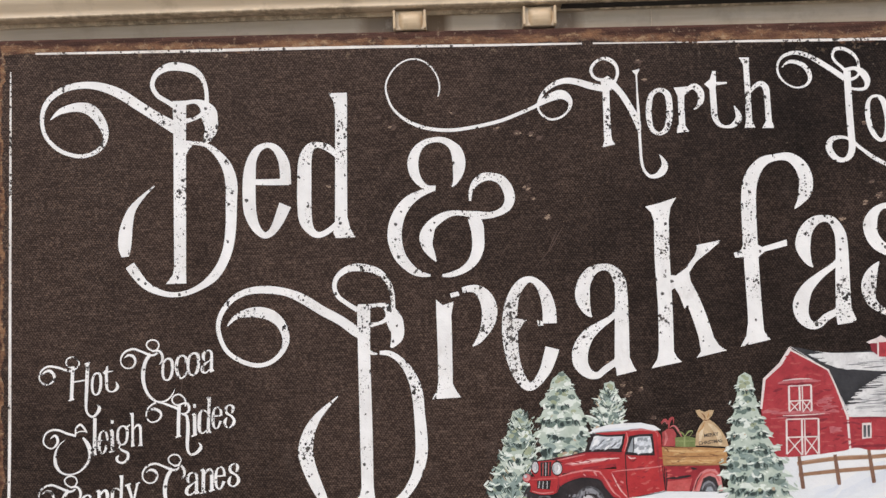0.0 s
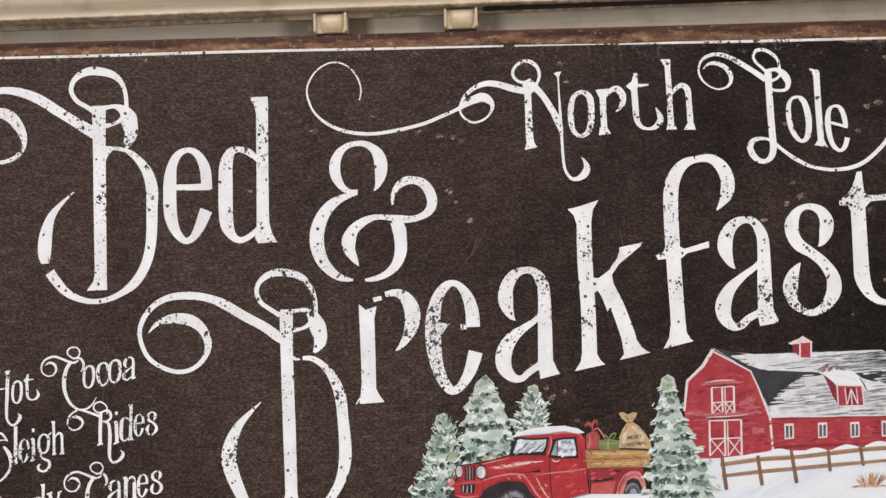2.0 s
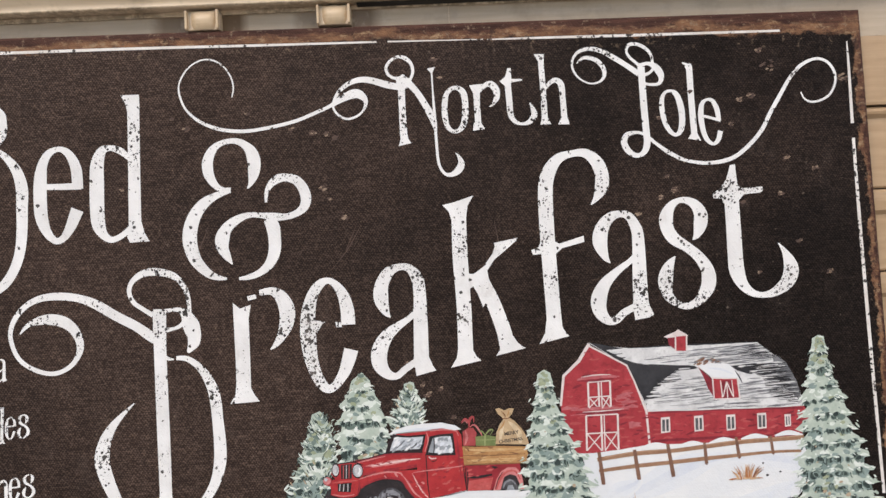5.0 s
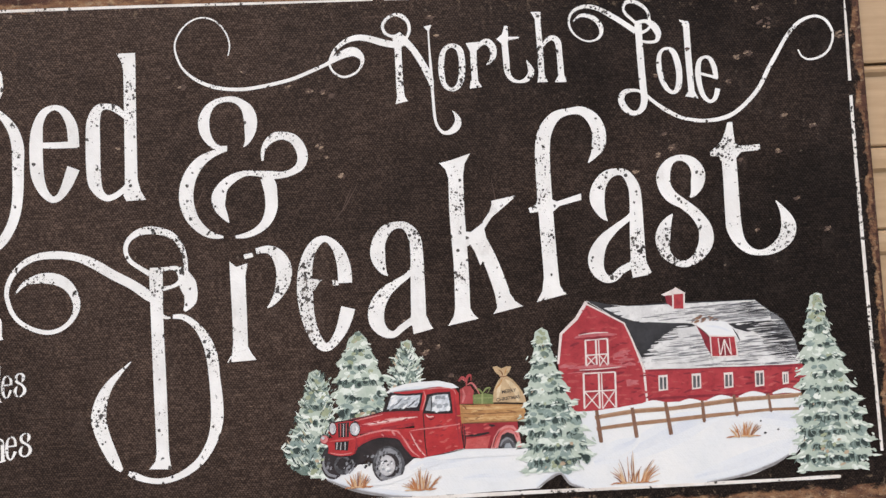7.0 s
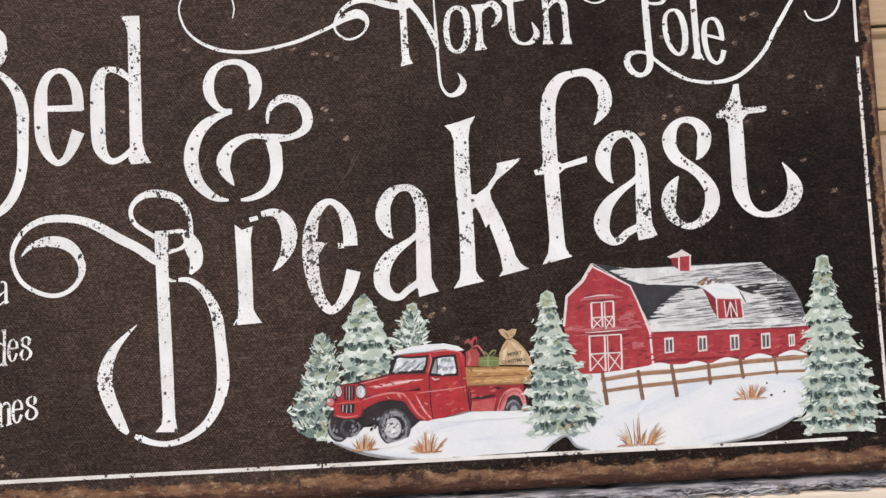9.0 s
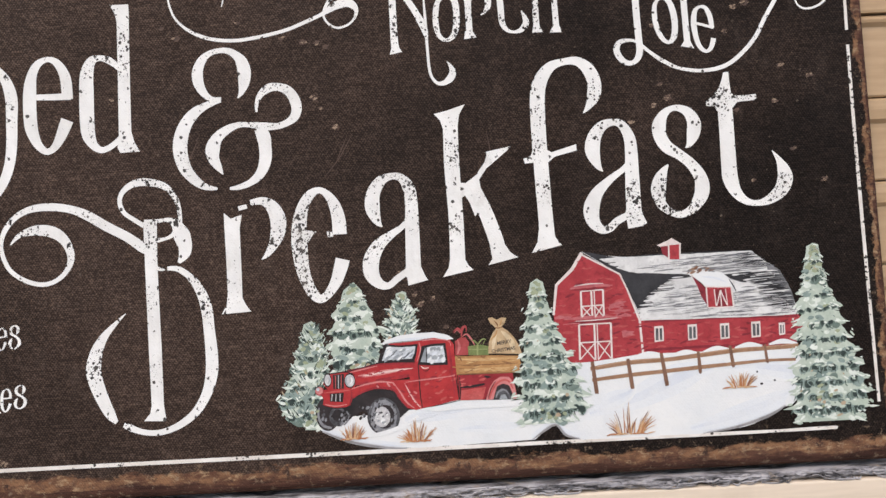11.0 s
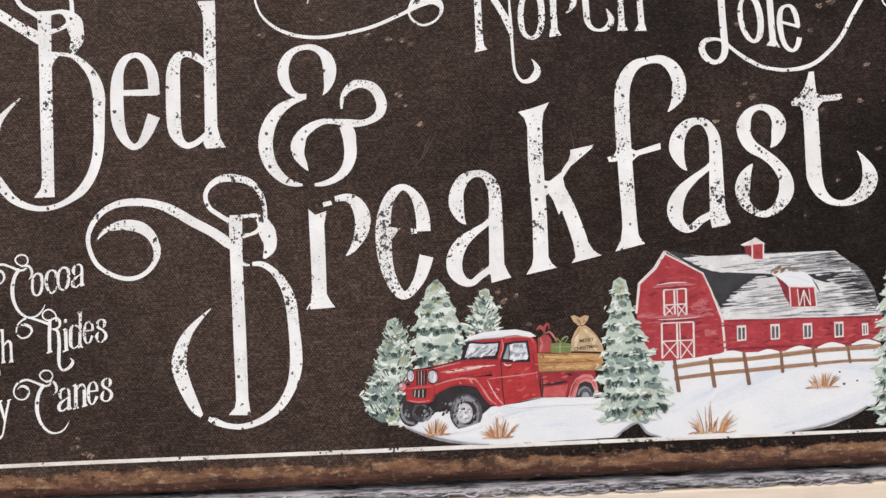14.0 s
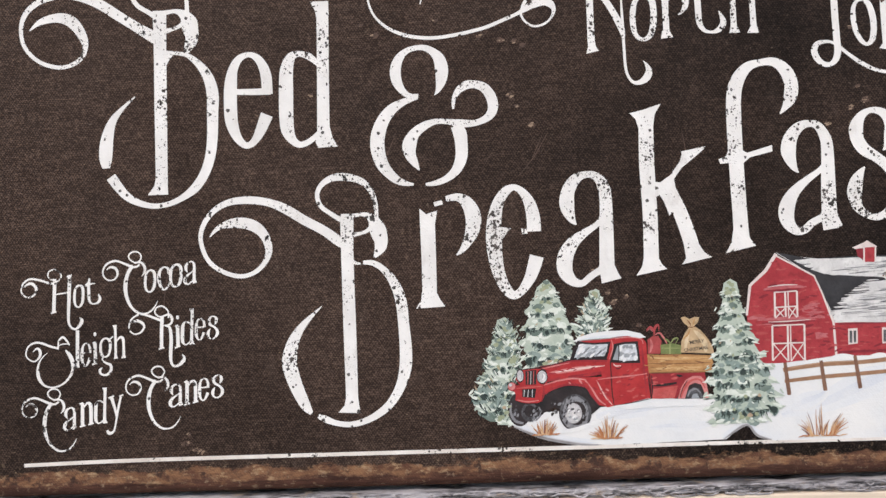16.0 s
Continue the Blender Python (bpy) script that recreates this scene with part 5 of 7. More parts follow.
barn = paint(sign, "painted_barn", 20, [
    ("barn_red", "patch", [(137.1, -40.4), (157.2, -51.7), (160.7, -60.7), (166.6, -76.3), (167.3, -80.9), (167.8, -94.9), (151.8, -96.8), (138, -97.9), (128.9, -97.8), (121.5, -93.7), (120.5, -70.9), (122.8, -56.4), (130.8, -48.6)]),
    ("barn_red", "patch", [(167.2, -76.9), (252.1, -78.1), (255.6, -82.9), (248.7, -95.9), (167.8, -95.2)]),
    ("barn_dark", "stroke", [(169, -77.9, 0.9), (209.3, -77.8, 1.2), (251.5, -79, 1.2)]),
    ("barn_dark", "stroke", [(168.8, -93.1, 1.2), (199.4, -92.8, 1.5), (246.7, -93.4, 1.2)]),
    ("barn_pink", "stroke", [(130, -58.3, 0.9), (137.1, -56.8, 2.1), (144.8, -56.9, 1.8), (151.7, -57.8, 0.6)]),
    ("barn_pink", "stroke", [(121, -73.7, 1.2), (127.2, -72.7, 2.7), (133.2, -74.3, 1.2)]),
    ("barn_pink", "stroke", [(146.9, -73.7, 0.9), (156.1, -73.3, 2.4), (162.2, -74.2, 0.9)]),
    ("barn_pink", "patch", [(149.4, -67.8), (158, -67), (159.1, -69.5), (155.3, -71.7), (150.4, -70.9)]),
    ("barn_pink", "patch", [(156.6, -82.1), (163.3, -81.6), (163.4, -84.9), (157, -85.8)]),
    ("barn_pink", "stroke", [(125.4, -77.2, 0.3), (139.2, -76.4, 1.2), (152.9, -75.9, 0.6)]),
    ("trim_white", "line", [(136.8, -40, 0.9), (146.9, -45.7, 0.9), (157.2, -51.7, 0.9), (160.8, -60.1, 0.9), (166.6, -76.9, 1.2), (167.5, -95.5, 1.2)]),
    ("trim_white", "line", [(137.4, -39.2, 1.8), (131.5, -48, 1.8), (122.8, -55.8, 1.5), (120.5, -71.8, 1.2)]),
], "red painted barn with white trim")
paint(barn, "barn_roof", 26, [
    ("roof_snow", "patch", [(137, -38.6), (147.2, -40.9), (159.3, -42.5), (177.5, -42.5), (204.9, -42.7), (228.7, -42.6), (235.7, -48.5), (243.3, -53.7), (248.8, -64.3), (252.3, -77.9), (230.4, -78), (200, -77.7), (167.4, -77.2), (162.5, -62.4), (157.6, -51.8)]),
    ("roof_dark", "patch", [(137.6, -38.6), (146, -40.3), (156.2, -42.6), (152.5, -44.3), (159.1, -46.4), (155.3, -48.1), (162.5, -50.8), (177, -52.2), (194, -53.7), (195.7, -55), (187.7, -56.4), (182.2, -57.3), (186.3, -60), (185, -62.3), (175.8, -63.1), (173.2, -66.6), (176.7, -69.8), (168.6, -71.8), (166.7, -73.5), (162.4, -63), (157.8, -52.1)]),
    ("roof_dark", "patch", [(213.4, -54.6), (222.6, -53.9), (235.4, -53.9), (243.3, -53.7), (246.7, -59.4), (234.5, -60), (222.9, -59.4), (216.9, -57.3)]),
    ("roof_grey", "patch", [(236.3, -49.1), (243.3, -53.7), (248.8, -64.3), (251.8, -76.7), (247.8, -72.8), (240.8, -66.4), (237.6, -57.7)]),
    ("roof_dark", "stroke", [(158, -42.7, 0.3), (177.6, -42.2, 0.76), (201.9, -42.2, 0.61), (228.1, -42.3, 0.3)]),
], "dark grey barn roof under patchy snow")
streaks(barn, "roof_snow", 31, 4, "roof_snow", 110, [(147.1, -42.8), (162.3, -42.9), (183.6, -44), (183.1, -51.9), (164.9, -51), (156.5, -48.1)])
streaks(barn, "roof_snow", 31, 5, "roof_snow", 90, [(163.7, -73.4), (173.4, -62.9), (186, -54.5), (198.1, -55.7), (188.6, -63.7), (175.9, -72.8)])
streaks(barn, "roof_snow", 31, 7, "roof_snow", 70, [(216.5, -54.2), (240.9, -53.6), (248.1, -66.7), (250, -76.6), (230.5, -75.6), (228.3, -60.9)])
streaks(barn, "roof_shadow_brush", 40, 9, "roof_dark", 60, [(158.7, -53.1), (183, -53.7), (185.7, -61.1), (173.4, -63.6), (166.8, -71.7)])
streaks(barn, "roof_shadow_brush", 42, 6, "roof_dark", 120, [(219.5, -54.3), (242.7, -54.3), (249.7, -69.9), (250, -76.6), (235.6, -72.2), (230.1, -61)])
streaks(barn, "roof_shadow_brush", 42, 10, "roof_grey", 120, [(169.7, -74.9), (176.3, -64.9), (198, -58.1), (206.4, -71.9), (225.3, -59.5), (248.7, -77.7), (200, -77.1)])
streaks(barn, "roof_shadow_brush", 42, 11, "roof_grey", 90, [(201.8, -43.7), (228.1, -43.2), (241, -52.4), (219.6, -53.7), (195.3, -52.5), (161.9, -49.6)])
streaks(barn, "roof_shadow_brush", 42, 12, "roof_dark", 40, [(214, -44.3), (228.1, -43.2), (238, -51), (222.7, -51.5)])
mottle(barn, "dry_brush", 46, 61, ("fence_dark", "roof_grey", "fence_brown"), 30, [(192.8, -53), (196.7, -48.9), (201.5, -50.7), (205.2, -48.8), (209.8, -53.2), (201.3, -52.8)], 0.9, 1.8, 0.3)
paint(barn, "cupola", 55, [
    ("trim_white", "patch", [(177.9, -37.2), (184.1, -34.8), (186, -33.6), (191.3, -37), (190.3, -38.1), (180.8, -38.6)]),
    ("barn_dark", "patch", [(180, -37.9), (183.9, -37.8), (183.6, -44.2), (180.7, -41.9)]),
    ("barn_red", "patch", [(184.3, -37.5), (190.4, -37.2), (190, -45.4), (184.2, -45.1)]),
    ("trim_white", "line", [(184.3, -37.5, 0.8), (184.1, -45.4, 0.8)]),
    ("trim_white", "line", [(190.4, -37.2, 0.8), (190, -45.4, 0.8)]),
], "small red cupola with a white cap")
paint(barn, "dormer", 55, [
    ("barn_dark", "patch", [(195.8, -54.4), (199.9, -57.6), (203.3, -60.8), (203.7, -71.5), (200.6, -66.2), (198.5, -60)]),
    ("snow", "patch", [(195.8, -54.1), (201.3, -52.8), (212.3, -53.4), (215.7, -57.2), (218.2, -61.6), (210, -61.2), (202.7, -60.8)]),
    ("snow_blue", "stroke", [(201.2, -55.2, 0.3), (207.9, -56.2, 1.22), (214.4, -58.9, 0.46)]),
    ("barn_red", "patch", [(203, -61.1), (210, -61.5), (216.7, -61.5), (217, -72.1), (203.9, -71.8)]),
    ("barn_dark", "patch", [(208.1, -62.3), (213.6, -62.3), (213.7, -71.7), (208.2, -71.7)]),
], "red dormer with white boards")
for board in (
    ("trim_white", "line", [(195.8, -54.1, 0.61), (202.7, -60.5, 0.73), (210, -61.2, 0.73), (216.7, -61.5, 0.61)]),
    ("trim_white", "line", [(203.3, -60.8, 0.79), (203.6, -71.8, 0.67)]),
    ("trim_white", "line", [(216.7, -61.5, 0.73), (217.6, -71.9, 0.79)]),
    ("trim_white", "line", [(203.9, -72.1, 0.61), (217.9, -72.2, 0.61)]),
    ("trim_white", "line", [(207.5, -62.2, 0.55), (208.2, -71.4, 0.67)]),
    ("trim_white", "line", [(210.8, -63, 0.67), (208.6, -71.1, 0.49)]),
    ("trim_white", "line", [(210.8, -63, 0.67), (214, -71.1, 0.61)]),
    ("trim_white", "line", [(210.8, -63.6, 0.49), (211, -71.5, 0.55)]),
    ("trim_white", "line", [(213.6, -62.3, 0.43), (214.3, -71.4, 0.43)]),
    ("roof_dark", "stroke", [(215.7, -57.2, 0.24), (217.9, -61, 0.73), (219.3, -64.1, 0.3)]),
    ("roof_dark", "stroke", [(195.8, -54.7, 0.18), (200.4, -58.5, 0.43), (203, -61.4, 0.24)]),
):
    paint(barn, "dormer_board", 62, [board])
mottle(barn, "wall_brushing", 28, 62, ("barn_dark", "barn_red", "barn_coral", "barn_red"), 150, [(136.2, -42.2), (155.6, -54.1), (166, -76.5), (166.9, -93), (144.2, -96.7), (126.3, -90.3), (124.5, -66.5), (130, -54.7)], 1.2, 2.6, 0.05)
mottle(barn, "wall_brushing", 28, 63, ("barn_dark", "barn_red", "barn_coral"), 120, [(169.5, -79.1), (249.2, -78.9), (251.1, -88.2), (246.5, -94.6), (168.1, -92.4)], 1.0, 2.8, 0.05)
paint(barn, "loft_beam", 56, [
    ("barn_dark", "stroke", [(130.4, -58.9, 0.3), (140.1, -59.1, 0.91), (149.9, -58.4, 0.3)]),
    ("barn_pink", "stroke", [(131.1, -58.1, 0.46), (138.4, -57.5, 1.52), (146.3, -57, 1.52), (153, -57.4, 0.46)]),
    ("trim_white", "stroke", [(132.3, -56.9, 0.24), (140.3, -56.1, 0.61), (148.2, -56.2, 0.24)]),
], "grey pink beam over the loft door")
paint(barn, "door_beam", 56, [
    ("barn_dark", "stroke", [(128.3, -76.1, 0.3), (142.2, -76.5, 0.91), (156.9, -75.8, 0.3)]),
    ("barn_pink", "stroke", [(125.9, -74.5, 0.61), (136.3, -74.1, 1.83), (148.4, -74.1, 1.22), (157.5, -75.2, 0.46)]),
    ("trim_white", "stroke", [(131.9, -75.7, 0.24), (142.3, -75.6, 0.61), (154.5, -75, 0.24)]),
    ("barn_pink", "stroke", [(151.2, -67.9, 0.3), (155.5, -67.2, 1.83), (159.8, -66.5, 0.46)]),
    ("barn_pink", "stroke", [(153.4, -71.6, 0.3), (157.7, -71.3, 1.52), (162, -71.2, 0.3)]),
    ("barn_pink", "stroke", [(157.1, -83.4, 0.3), (159.5, -83.5, 2.13), (162.6, -83, 0.3)]),
], "grey pink beam over the barn door")
paint(barn, "loft_door_timber", 51, [
    ("trim_white", "line", [(135.8, -59.8, 0.7), (147.7, -59.5, 0.7)]),
])
paint(barn, "loft_door_timber", 51.9, [
    ("trim_white", "line", [(135.8, -59.8, 1), (135.6, -73.8, 1)]),
])
paint(barn, "loft_door_timber", 52.8, [
    ("trim_white", "line", [(147.7, -59.5, 1), (147.5, -73.8, 1)]),
])
paint(barn, "loft_door_timber", 53.7, [
    ("trim_white", "line", [(141.4, -60.1, 1), (141.3, -74.1, 1)]),
])
paint(barn, "loft_door_timber", 54.6, [
    ("trim_white", "line", [(142.9, -60.1, 0.6), (142.8, -74.1, 0.6)]),
])
paint(barn, "loft_door_timber", 55.5, [
    ("trim_white", "line", [(135.3, -68, 0.7), (147.2, -67.7, 0.7)]),
])
paint(barn, "loft_door_timber", 56.4, [
    ("trim_white", "line", [(135.9, -68, 0.6), (141, -74.1, 0.6)]),
])
paint(barn, "loft_door_timber", 57.3, [
    ("trim_white", "line", [(141.3, -68.3, 0.6), (135.6, -73.8, 0.6)]),
])
paint(barn, "loft_door_timber", 58.2, [
    ("trim_white", "line", [(142.5, -67.7, 0.6), (147.2, -73.8, 0.6)]),
])
paint(barn, "loft_door_timber", 59.1, [
    ("trim_white", "line", [(147.2, -67.7, 0.6), (142.8, -74.1, 0.6)]),
])
paint(barn, "barn_door_timber", 51, [
    ("trim_white", "line", [(133.9, -77.7, 0.7), (151, -77.6, 0.7)]),
])
paint(barn, "barn_door_timber", 51.9, [
    ("trim_white", "line", [(133.9, -77.7, 1), (133.5, -96.5, 1)]),
])
paint(barn, "barn_door_timber", 52.8, [
    ("trim_white", "line", [(151, -77.6, 1), (150.6, -96.7, 1)]),
])
paint(barn, "barn_door_timber", 53.7, [
    ("trim_white", "line", [(142.1, -78.1, 1), (141.8, -96.9, 1)]),
])
paint(barn, "barn_door_timber", 54.6, [
    ("trim_white", "line", [(143.6, -78.1, 0.6), (143.3, -97, 0.6)]),
])
paint(barn, "barn_door_timber", 55.5, [
    ("trim_white", "line", [(133.4, -87.4, 0.7), (150.5, -87.3, 0.7)]),
])
paint(barn, "barn_door_timber", 56.4, [
    ("trim_white", "line", [(134, -87.4, 0.6), (141.5, -96.9, 0.6)]),
])
paint(barn, "barn_door_timber", 57.3, [
    ("trim_white", "line", [(141.9, -87.8, 0.6), (133.5, -96.5, 0.6)]),
])
paint(barn, "barn_door_timber", 58.2, [
    ("trim_white", "line", [(143.2, -87.2, 0.6), (150.3, -96.7, 0.6)]),
])
paint(barn, "barn_door_timber", 59.1, [
    ("trim_white", "line", [(150.5, -87.3, 0.6), (143.3, -97, 0.6)]),
])
paint(barn, "barn_window", 51, [
    ("trim_white", "patch", [(174.2, -80.6), (179.1, -80.5), (179, -88.7), (174, -89.1)]),
    ("glass_dark", "patch", [(174.9, -81.7), (176.4, -81.8), (176.2, -88.2), (174.7, -88.1)]),
    ("glass_dark", "patch", [(177, -81.8), (178.4, -81.7), (178.2, -88), (176.9, -88)]),
], "white barn window with dark panes")
paint(barn, "barn_window", 51, [
    ("trim_white", "patch", [(192.2, -80.6), (197.1, -80.5), (197, -88.7), (192.1, -89.1)]),
    ("glass_dark", "patch", [(192.9, -81.7), (194.4, -81.8), (194.3, -88.2), (192.7, -88.1)]),
    ("glass_dark", "patch", [(195.1, -81.8), (196.4, -81.7), (196.3, -87.9), (194.9, -88)]),
], "white barn window with dark panes")
paint(barn, "barn_window", 51, [
    ("trim_white", "patch", [(209.6, -80.9), (214.5, -80.8), (214.4, -89), (209.5, -89.4)]),
    ("glass_dark", "patch", [(210.3, -82), (211.8, -82), (211.7, -88.4), (210.1, -88.3)]),
    ("glass_dark", "patch", [(212.5, -82.1), (213.8, -82), (213.7, -88.2), (212.3, -88.3)]),
], "white barn window with dark panes")
paint(barn, "barn_window", 51, [
    ("trim_white", "patch", [(226.4, -80.8), (231.3, -80.7), (231.2, -89), (226.3, -89.3)]),
    ("glass_dark", "patch", [(227.1, -81.9), (228.7, -82), (228.5, -88.4), (227, -88.3)]),
    ("glass_dark", "patch", [(229.3, -82), (230.7, -81.9), (230.5, -88.2), (229.1, -88.2)]),
], "white barn window with dark panes")
paint(barn, "barn_window", 51, [
    ("trim_white", "patch", [(241.2, -82.1), (244.6, -82), (244.5, -88.4), (241.2, -88.8)]),
    ("glass_dark", "patch", [(241.9, -83.3), (242.7, -83.3), (242.6, -87.9), (241.8, -87.8)]),
    ("glass_dark", "patch", [(243.3, -83.3), (243.9, -83.2), (243.8, -87.6), (243.2, -87.7)]),
], "white barn window with dark panes")
fence = paint(sign, "painted_fence", 58, [
    ("snow", "stroke", [(144, -100.4, 0.9), (153.3, -97.8, 2.4), (165.6, -96.6, 2.1), (180.8, -96.5, 1.8), (193.1, -96.2, 1.2)]),
    ("snow", "stroke", [(162.5, -96.4, 0.9), (170.2, -95, 2.4), (177.8, -96, 1.2)]),
    ("snow", "stroke", [(182.3, -96.8, 0.9), (190.1, -95.1, 2.4), (196.7, -96, 0.9)]),
    ("snow", "stroke", [(199.8, -95.6, 0.9), (206.9, -94.1, 2.7), (213.9, -94.8, 0.9)]),
    ("snow", "stroke", [(217, -94.3, 0.9), (224.4, -92.9, 2.7), (231.7, -93.9, 0.9)]),
    ("snow", "stroke", [(235.4, -93.4, 0.9), (242.8, -92, 2.7), (250.7, -93.6, 0.9)]),
    ("fence_brown", "stroke", [(138.8, -101.6, 2.1), (159.3, -99.3, 2.4), (179.2, -98.8, 2.1), (197.6, -97.3, 2.4), (216, -95.8, 2.4), (232.8, -95.4, 2.1), (251.2, -94.8, 2.4)]),
    ("fence_brown", "stroke", [(139.4, -107.7, 1.8), (159, -106, 2.1), (178.9, -104.9, 2.1), (198.2, -103.7, 2.1), (215.6, -102.8, 1.8), (234, -101.9, 1.5), (249.3, -102.1, 1.5)]),
    ("fence_light", "stroke", [(142.5, -100.6, 0.5), (159.4, -98.4, 0.6), (179.2, -97.9, 0.5)]),
    ("fence_light", "stroke", [(197.6, -96.4, 0.6), (216.1, -94.9, 0.6), (232.9, -94.5, 0.5), (249.8, -93.9, 0.6)]),
], "brown split rail painted fence with snow on it")
paint(fence, "post", 68, [
    ("fence_dark", "stroke", [(139.9, -97.7, 1.8), (140.7, -106, 2.1), (141.5, -114.2, 2.1), (141.5, -114.8, 1.2)]),
])
paint(fence, "post", 68, [
    ("fence_dark", "stroke", [(159.1, -97.2, 1.8), (159.9, -104.8, 2.1), (160.8, -112.5, 2.1), (160.8, -113.1, 1.2)]),
])
paint(fence, "post", 68, [
    ("fence_dark", "stroke", [(177.2, -95.1, 1.8), (178.3, -103.5, 2.1), (179.4, -111.9, 2.1), (179.5, -112.5, 1.2)]),
])
paint(fence, "post", 68, [
    ("fence_dark", "stroke", [(197.1, -95.1, 1.5), (197.4, -100.6, 1.8), (197.7, -106.1, 1.8), (197.8, -106.7, 0.9)]),
])
paint(fence, "post", 68, [
    ("fence_dark", "stroke", [(214.3, -93, 1.5), (214.9, -98.3, 1.8), (215.6, -103.7, 1.8), (215.6, -104.3, 0.9)]),
])
paint(fence, "post", 68, [
    ("fence_dark", "stroke", [(233, -93.3, 1.2), (233.5, -97.9, 1.5), (234, -102.5, 1.5), (234, -103.1, 0.6)]),
])
painted_tree(122, 7, [(-51.6, 111.8, 112.7), (-56.6, 109.1, 114.2), (-62.6, 106.9, 117.3), (-73.1, 104.3, 119.8), (-83.6, 101.6, 124.1), (-92.7, 99.9, 129.7), (-104.7, 98.1, 134.6), (-113.7, 96.4, 137.7), (-122.8, 96.6, 139.1), (-129.6, 98.4, 130.2)], "large frosted green painted fir between truck and barn")
painted_tree(75, 8, [(-39.2, 261.6, 262.5), (-45.8, 258.8, 264.9), (-54.8, 255.3, 267.5), (-63.8, 252.9, 270), (-72.9, 250.6, 274.4), (-85, 248.7, 278), (-97.1, 247.4, 283.5), (-109.2, 245.6, 287.1), (-121.2, 243.7, 290.1), (-130.3, 242, 290.8), (-136, 245.9, 286.2)], "large frosted green painted fir beside the barn")
grass_tuft(158.2, -137.2, 25.5, 17.6, 1)
grass_tuft(218.6, -115.4, 15.8, 10.4, 2)
grass_tuft(10.1, -132.3, 13.3, 10.3, 3)
grass_tuft(44, -135.3, 18.8, 12.7, 4)
truck = paint(sign, "painted_truck", 68, [
    ("truck_red", "patch", [(30.8, -82.1), (46.3, -81.1), (55.5, -80.6), (63.9, -81.6), (66.2, -84.8), (66.6, -93.9), (67.1, -102.4), (67.7, -114.5), (59.8, -115.9), (49, -117.8), (44.5, -118.2), (42.7, -110.8), (41.5, -98.7), (32.1, -94)]),
], "red vintage painted pickup truck with snow on its roof")
paint(truck, "wheel_well", 60, [
    ("truck_dark", "patch", [(-0.7, -113.4), (7.7, -109), (13.9, -106.3), (22.4, -104.4), (33, -105.5), (37.8, -112.1), (40.5, -118.6), (34.8, -123.1), (25.1, -123.2), (15.7, -117.9), (10.1, -120.7), (3.3, -124.5), (-4.1, -121.1)]),
])
paint(truck, "bonnet", 65, [
    ("truck_deep", "patch", [(-0.5, -97.1), (5.9, -96.2), (15.7, -94.6), (25.5, -92.4), (45.8, -92.8), (47.5, -100.2), (34.7, -102), (21, -102.8), (10.9, -104.4), (7.3, -104.2)]),
    ("truck_red", "patch", [(6.4, -97.5), (16.8, -95.6), (26.6, -93.7), (45.4, -94.3), (46.4, -98.3), (34.8, -100.1), (22.6, -101.3), (11.6, -103.2)]),
    ("truck_pink", "stroke", [(11.2, -99.8, 0.61), (19.7, -98.8, 2.13), (31.9, -97.3, 2.44), (44, -96.7, 1.22)]),
    ("truck_white", "stroke", [(16.6, -99.2, 0.3), (26.4, -97.9, 1.07), (36.5, -96.9, 0.91), (43.5, -96.4, 0.3)]),
    ("truck_pink", "stroke", [(8.3, -97.3, 0.3), (16.8, -95.6, 0.76), (24.8, -94.2, 0.3)]),
    ("truck_red", "stroke", [(35, -94.7, 0.61), (41.1, -94.4, 1.22), (45, -95.2, 0.61)]),
    ("truck_line", "stroke", [(-0.5, -97.1, 0.37), (5.9, -96.6, 0.61), (16.9, -94.7, 0.43), (25.4, -92.7, 0.67), (35.2, -92.6, 0.79), (45.1, -93.1, 0.61)]),
])
mottle(truck, "bonnet_brushing", 71, 41, ("truck_deep", "truck_red", "truck_red"), 34, [(8.8, -98.2), (16.8, -96.2), (32, -95.2), (45.1, -99.5), (34.7, -101.4), (19.5, -102.4), (10.4, -103.7)], 0.9, 2.6, 0.12)
paint(truck, "front_fender", 71, [
    ("truck_red", "patch", [(9.6, -106.1), (15.2, -104), (23.2, -102.3), (34.7, -102.3), (43.2, -102.4), (47.7, -108.1), (49.7, -117.8), (44.5, -118.8), (39.4, -117.3), (36, -111.7), (32.6, -107.3), (23, -106.2), (15, -108.2), (11.2, -111)]),
    ("truck_deep", "stroke", [(11.2, -110.4, 0.46), (16.2, -107.7, 1.07), (23.9, -105.9, 1.22), (32.6, -107.3, 1.07), (36, -112.3, 0.91), (40, -117.6, 0.46)]),
    ("truck_pink", "stroke", [(10.3, -105.8, 0.46), (17.9, -103.8, 0.91), (26.2, -102.7, 0.91), (33.1, -103.7, 0.61)]),
    ("truck_pink", "stroke", [(33.1, -104, 0.3), (36.2, -108.7, 0.91), (39.5, -114.3, 0.91), (43.6, -117.8, 0.46)]),
    ("truck_pink", "stroke", [(38.8, -104, 0.37), (41, -108.6, 0.79), (44.4, -114.5, 0.79), (46.9, -117.7, 0.46)]),
    ("truck_white", "stroke", [(39.4, -105.2, 0.18), (41.6, -110.2, 0.43), (44.3, -114.9, 0.37), (46.7, -117.1, 0.18)]),
    ("truck_line", "stroke", [(12.5, -110.5, 0.3), (16.2, -108.6, 0.61), (23.5, -106.8, 0.67), (32, -108.2, 0.67), (35.1, -112.9, 0.61), (38.4, -117.9, 0.37)]),
])
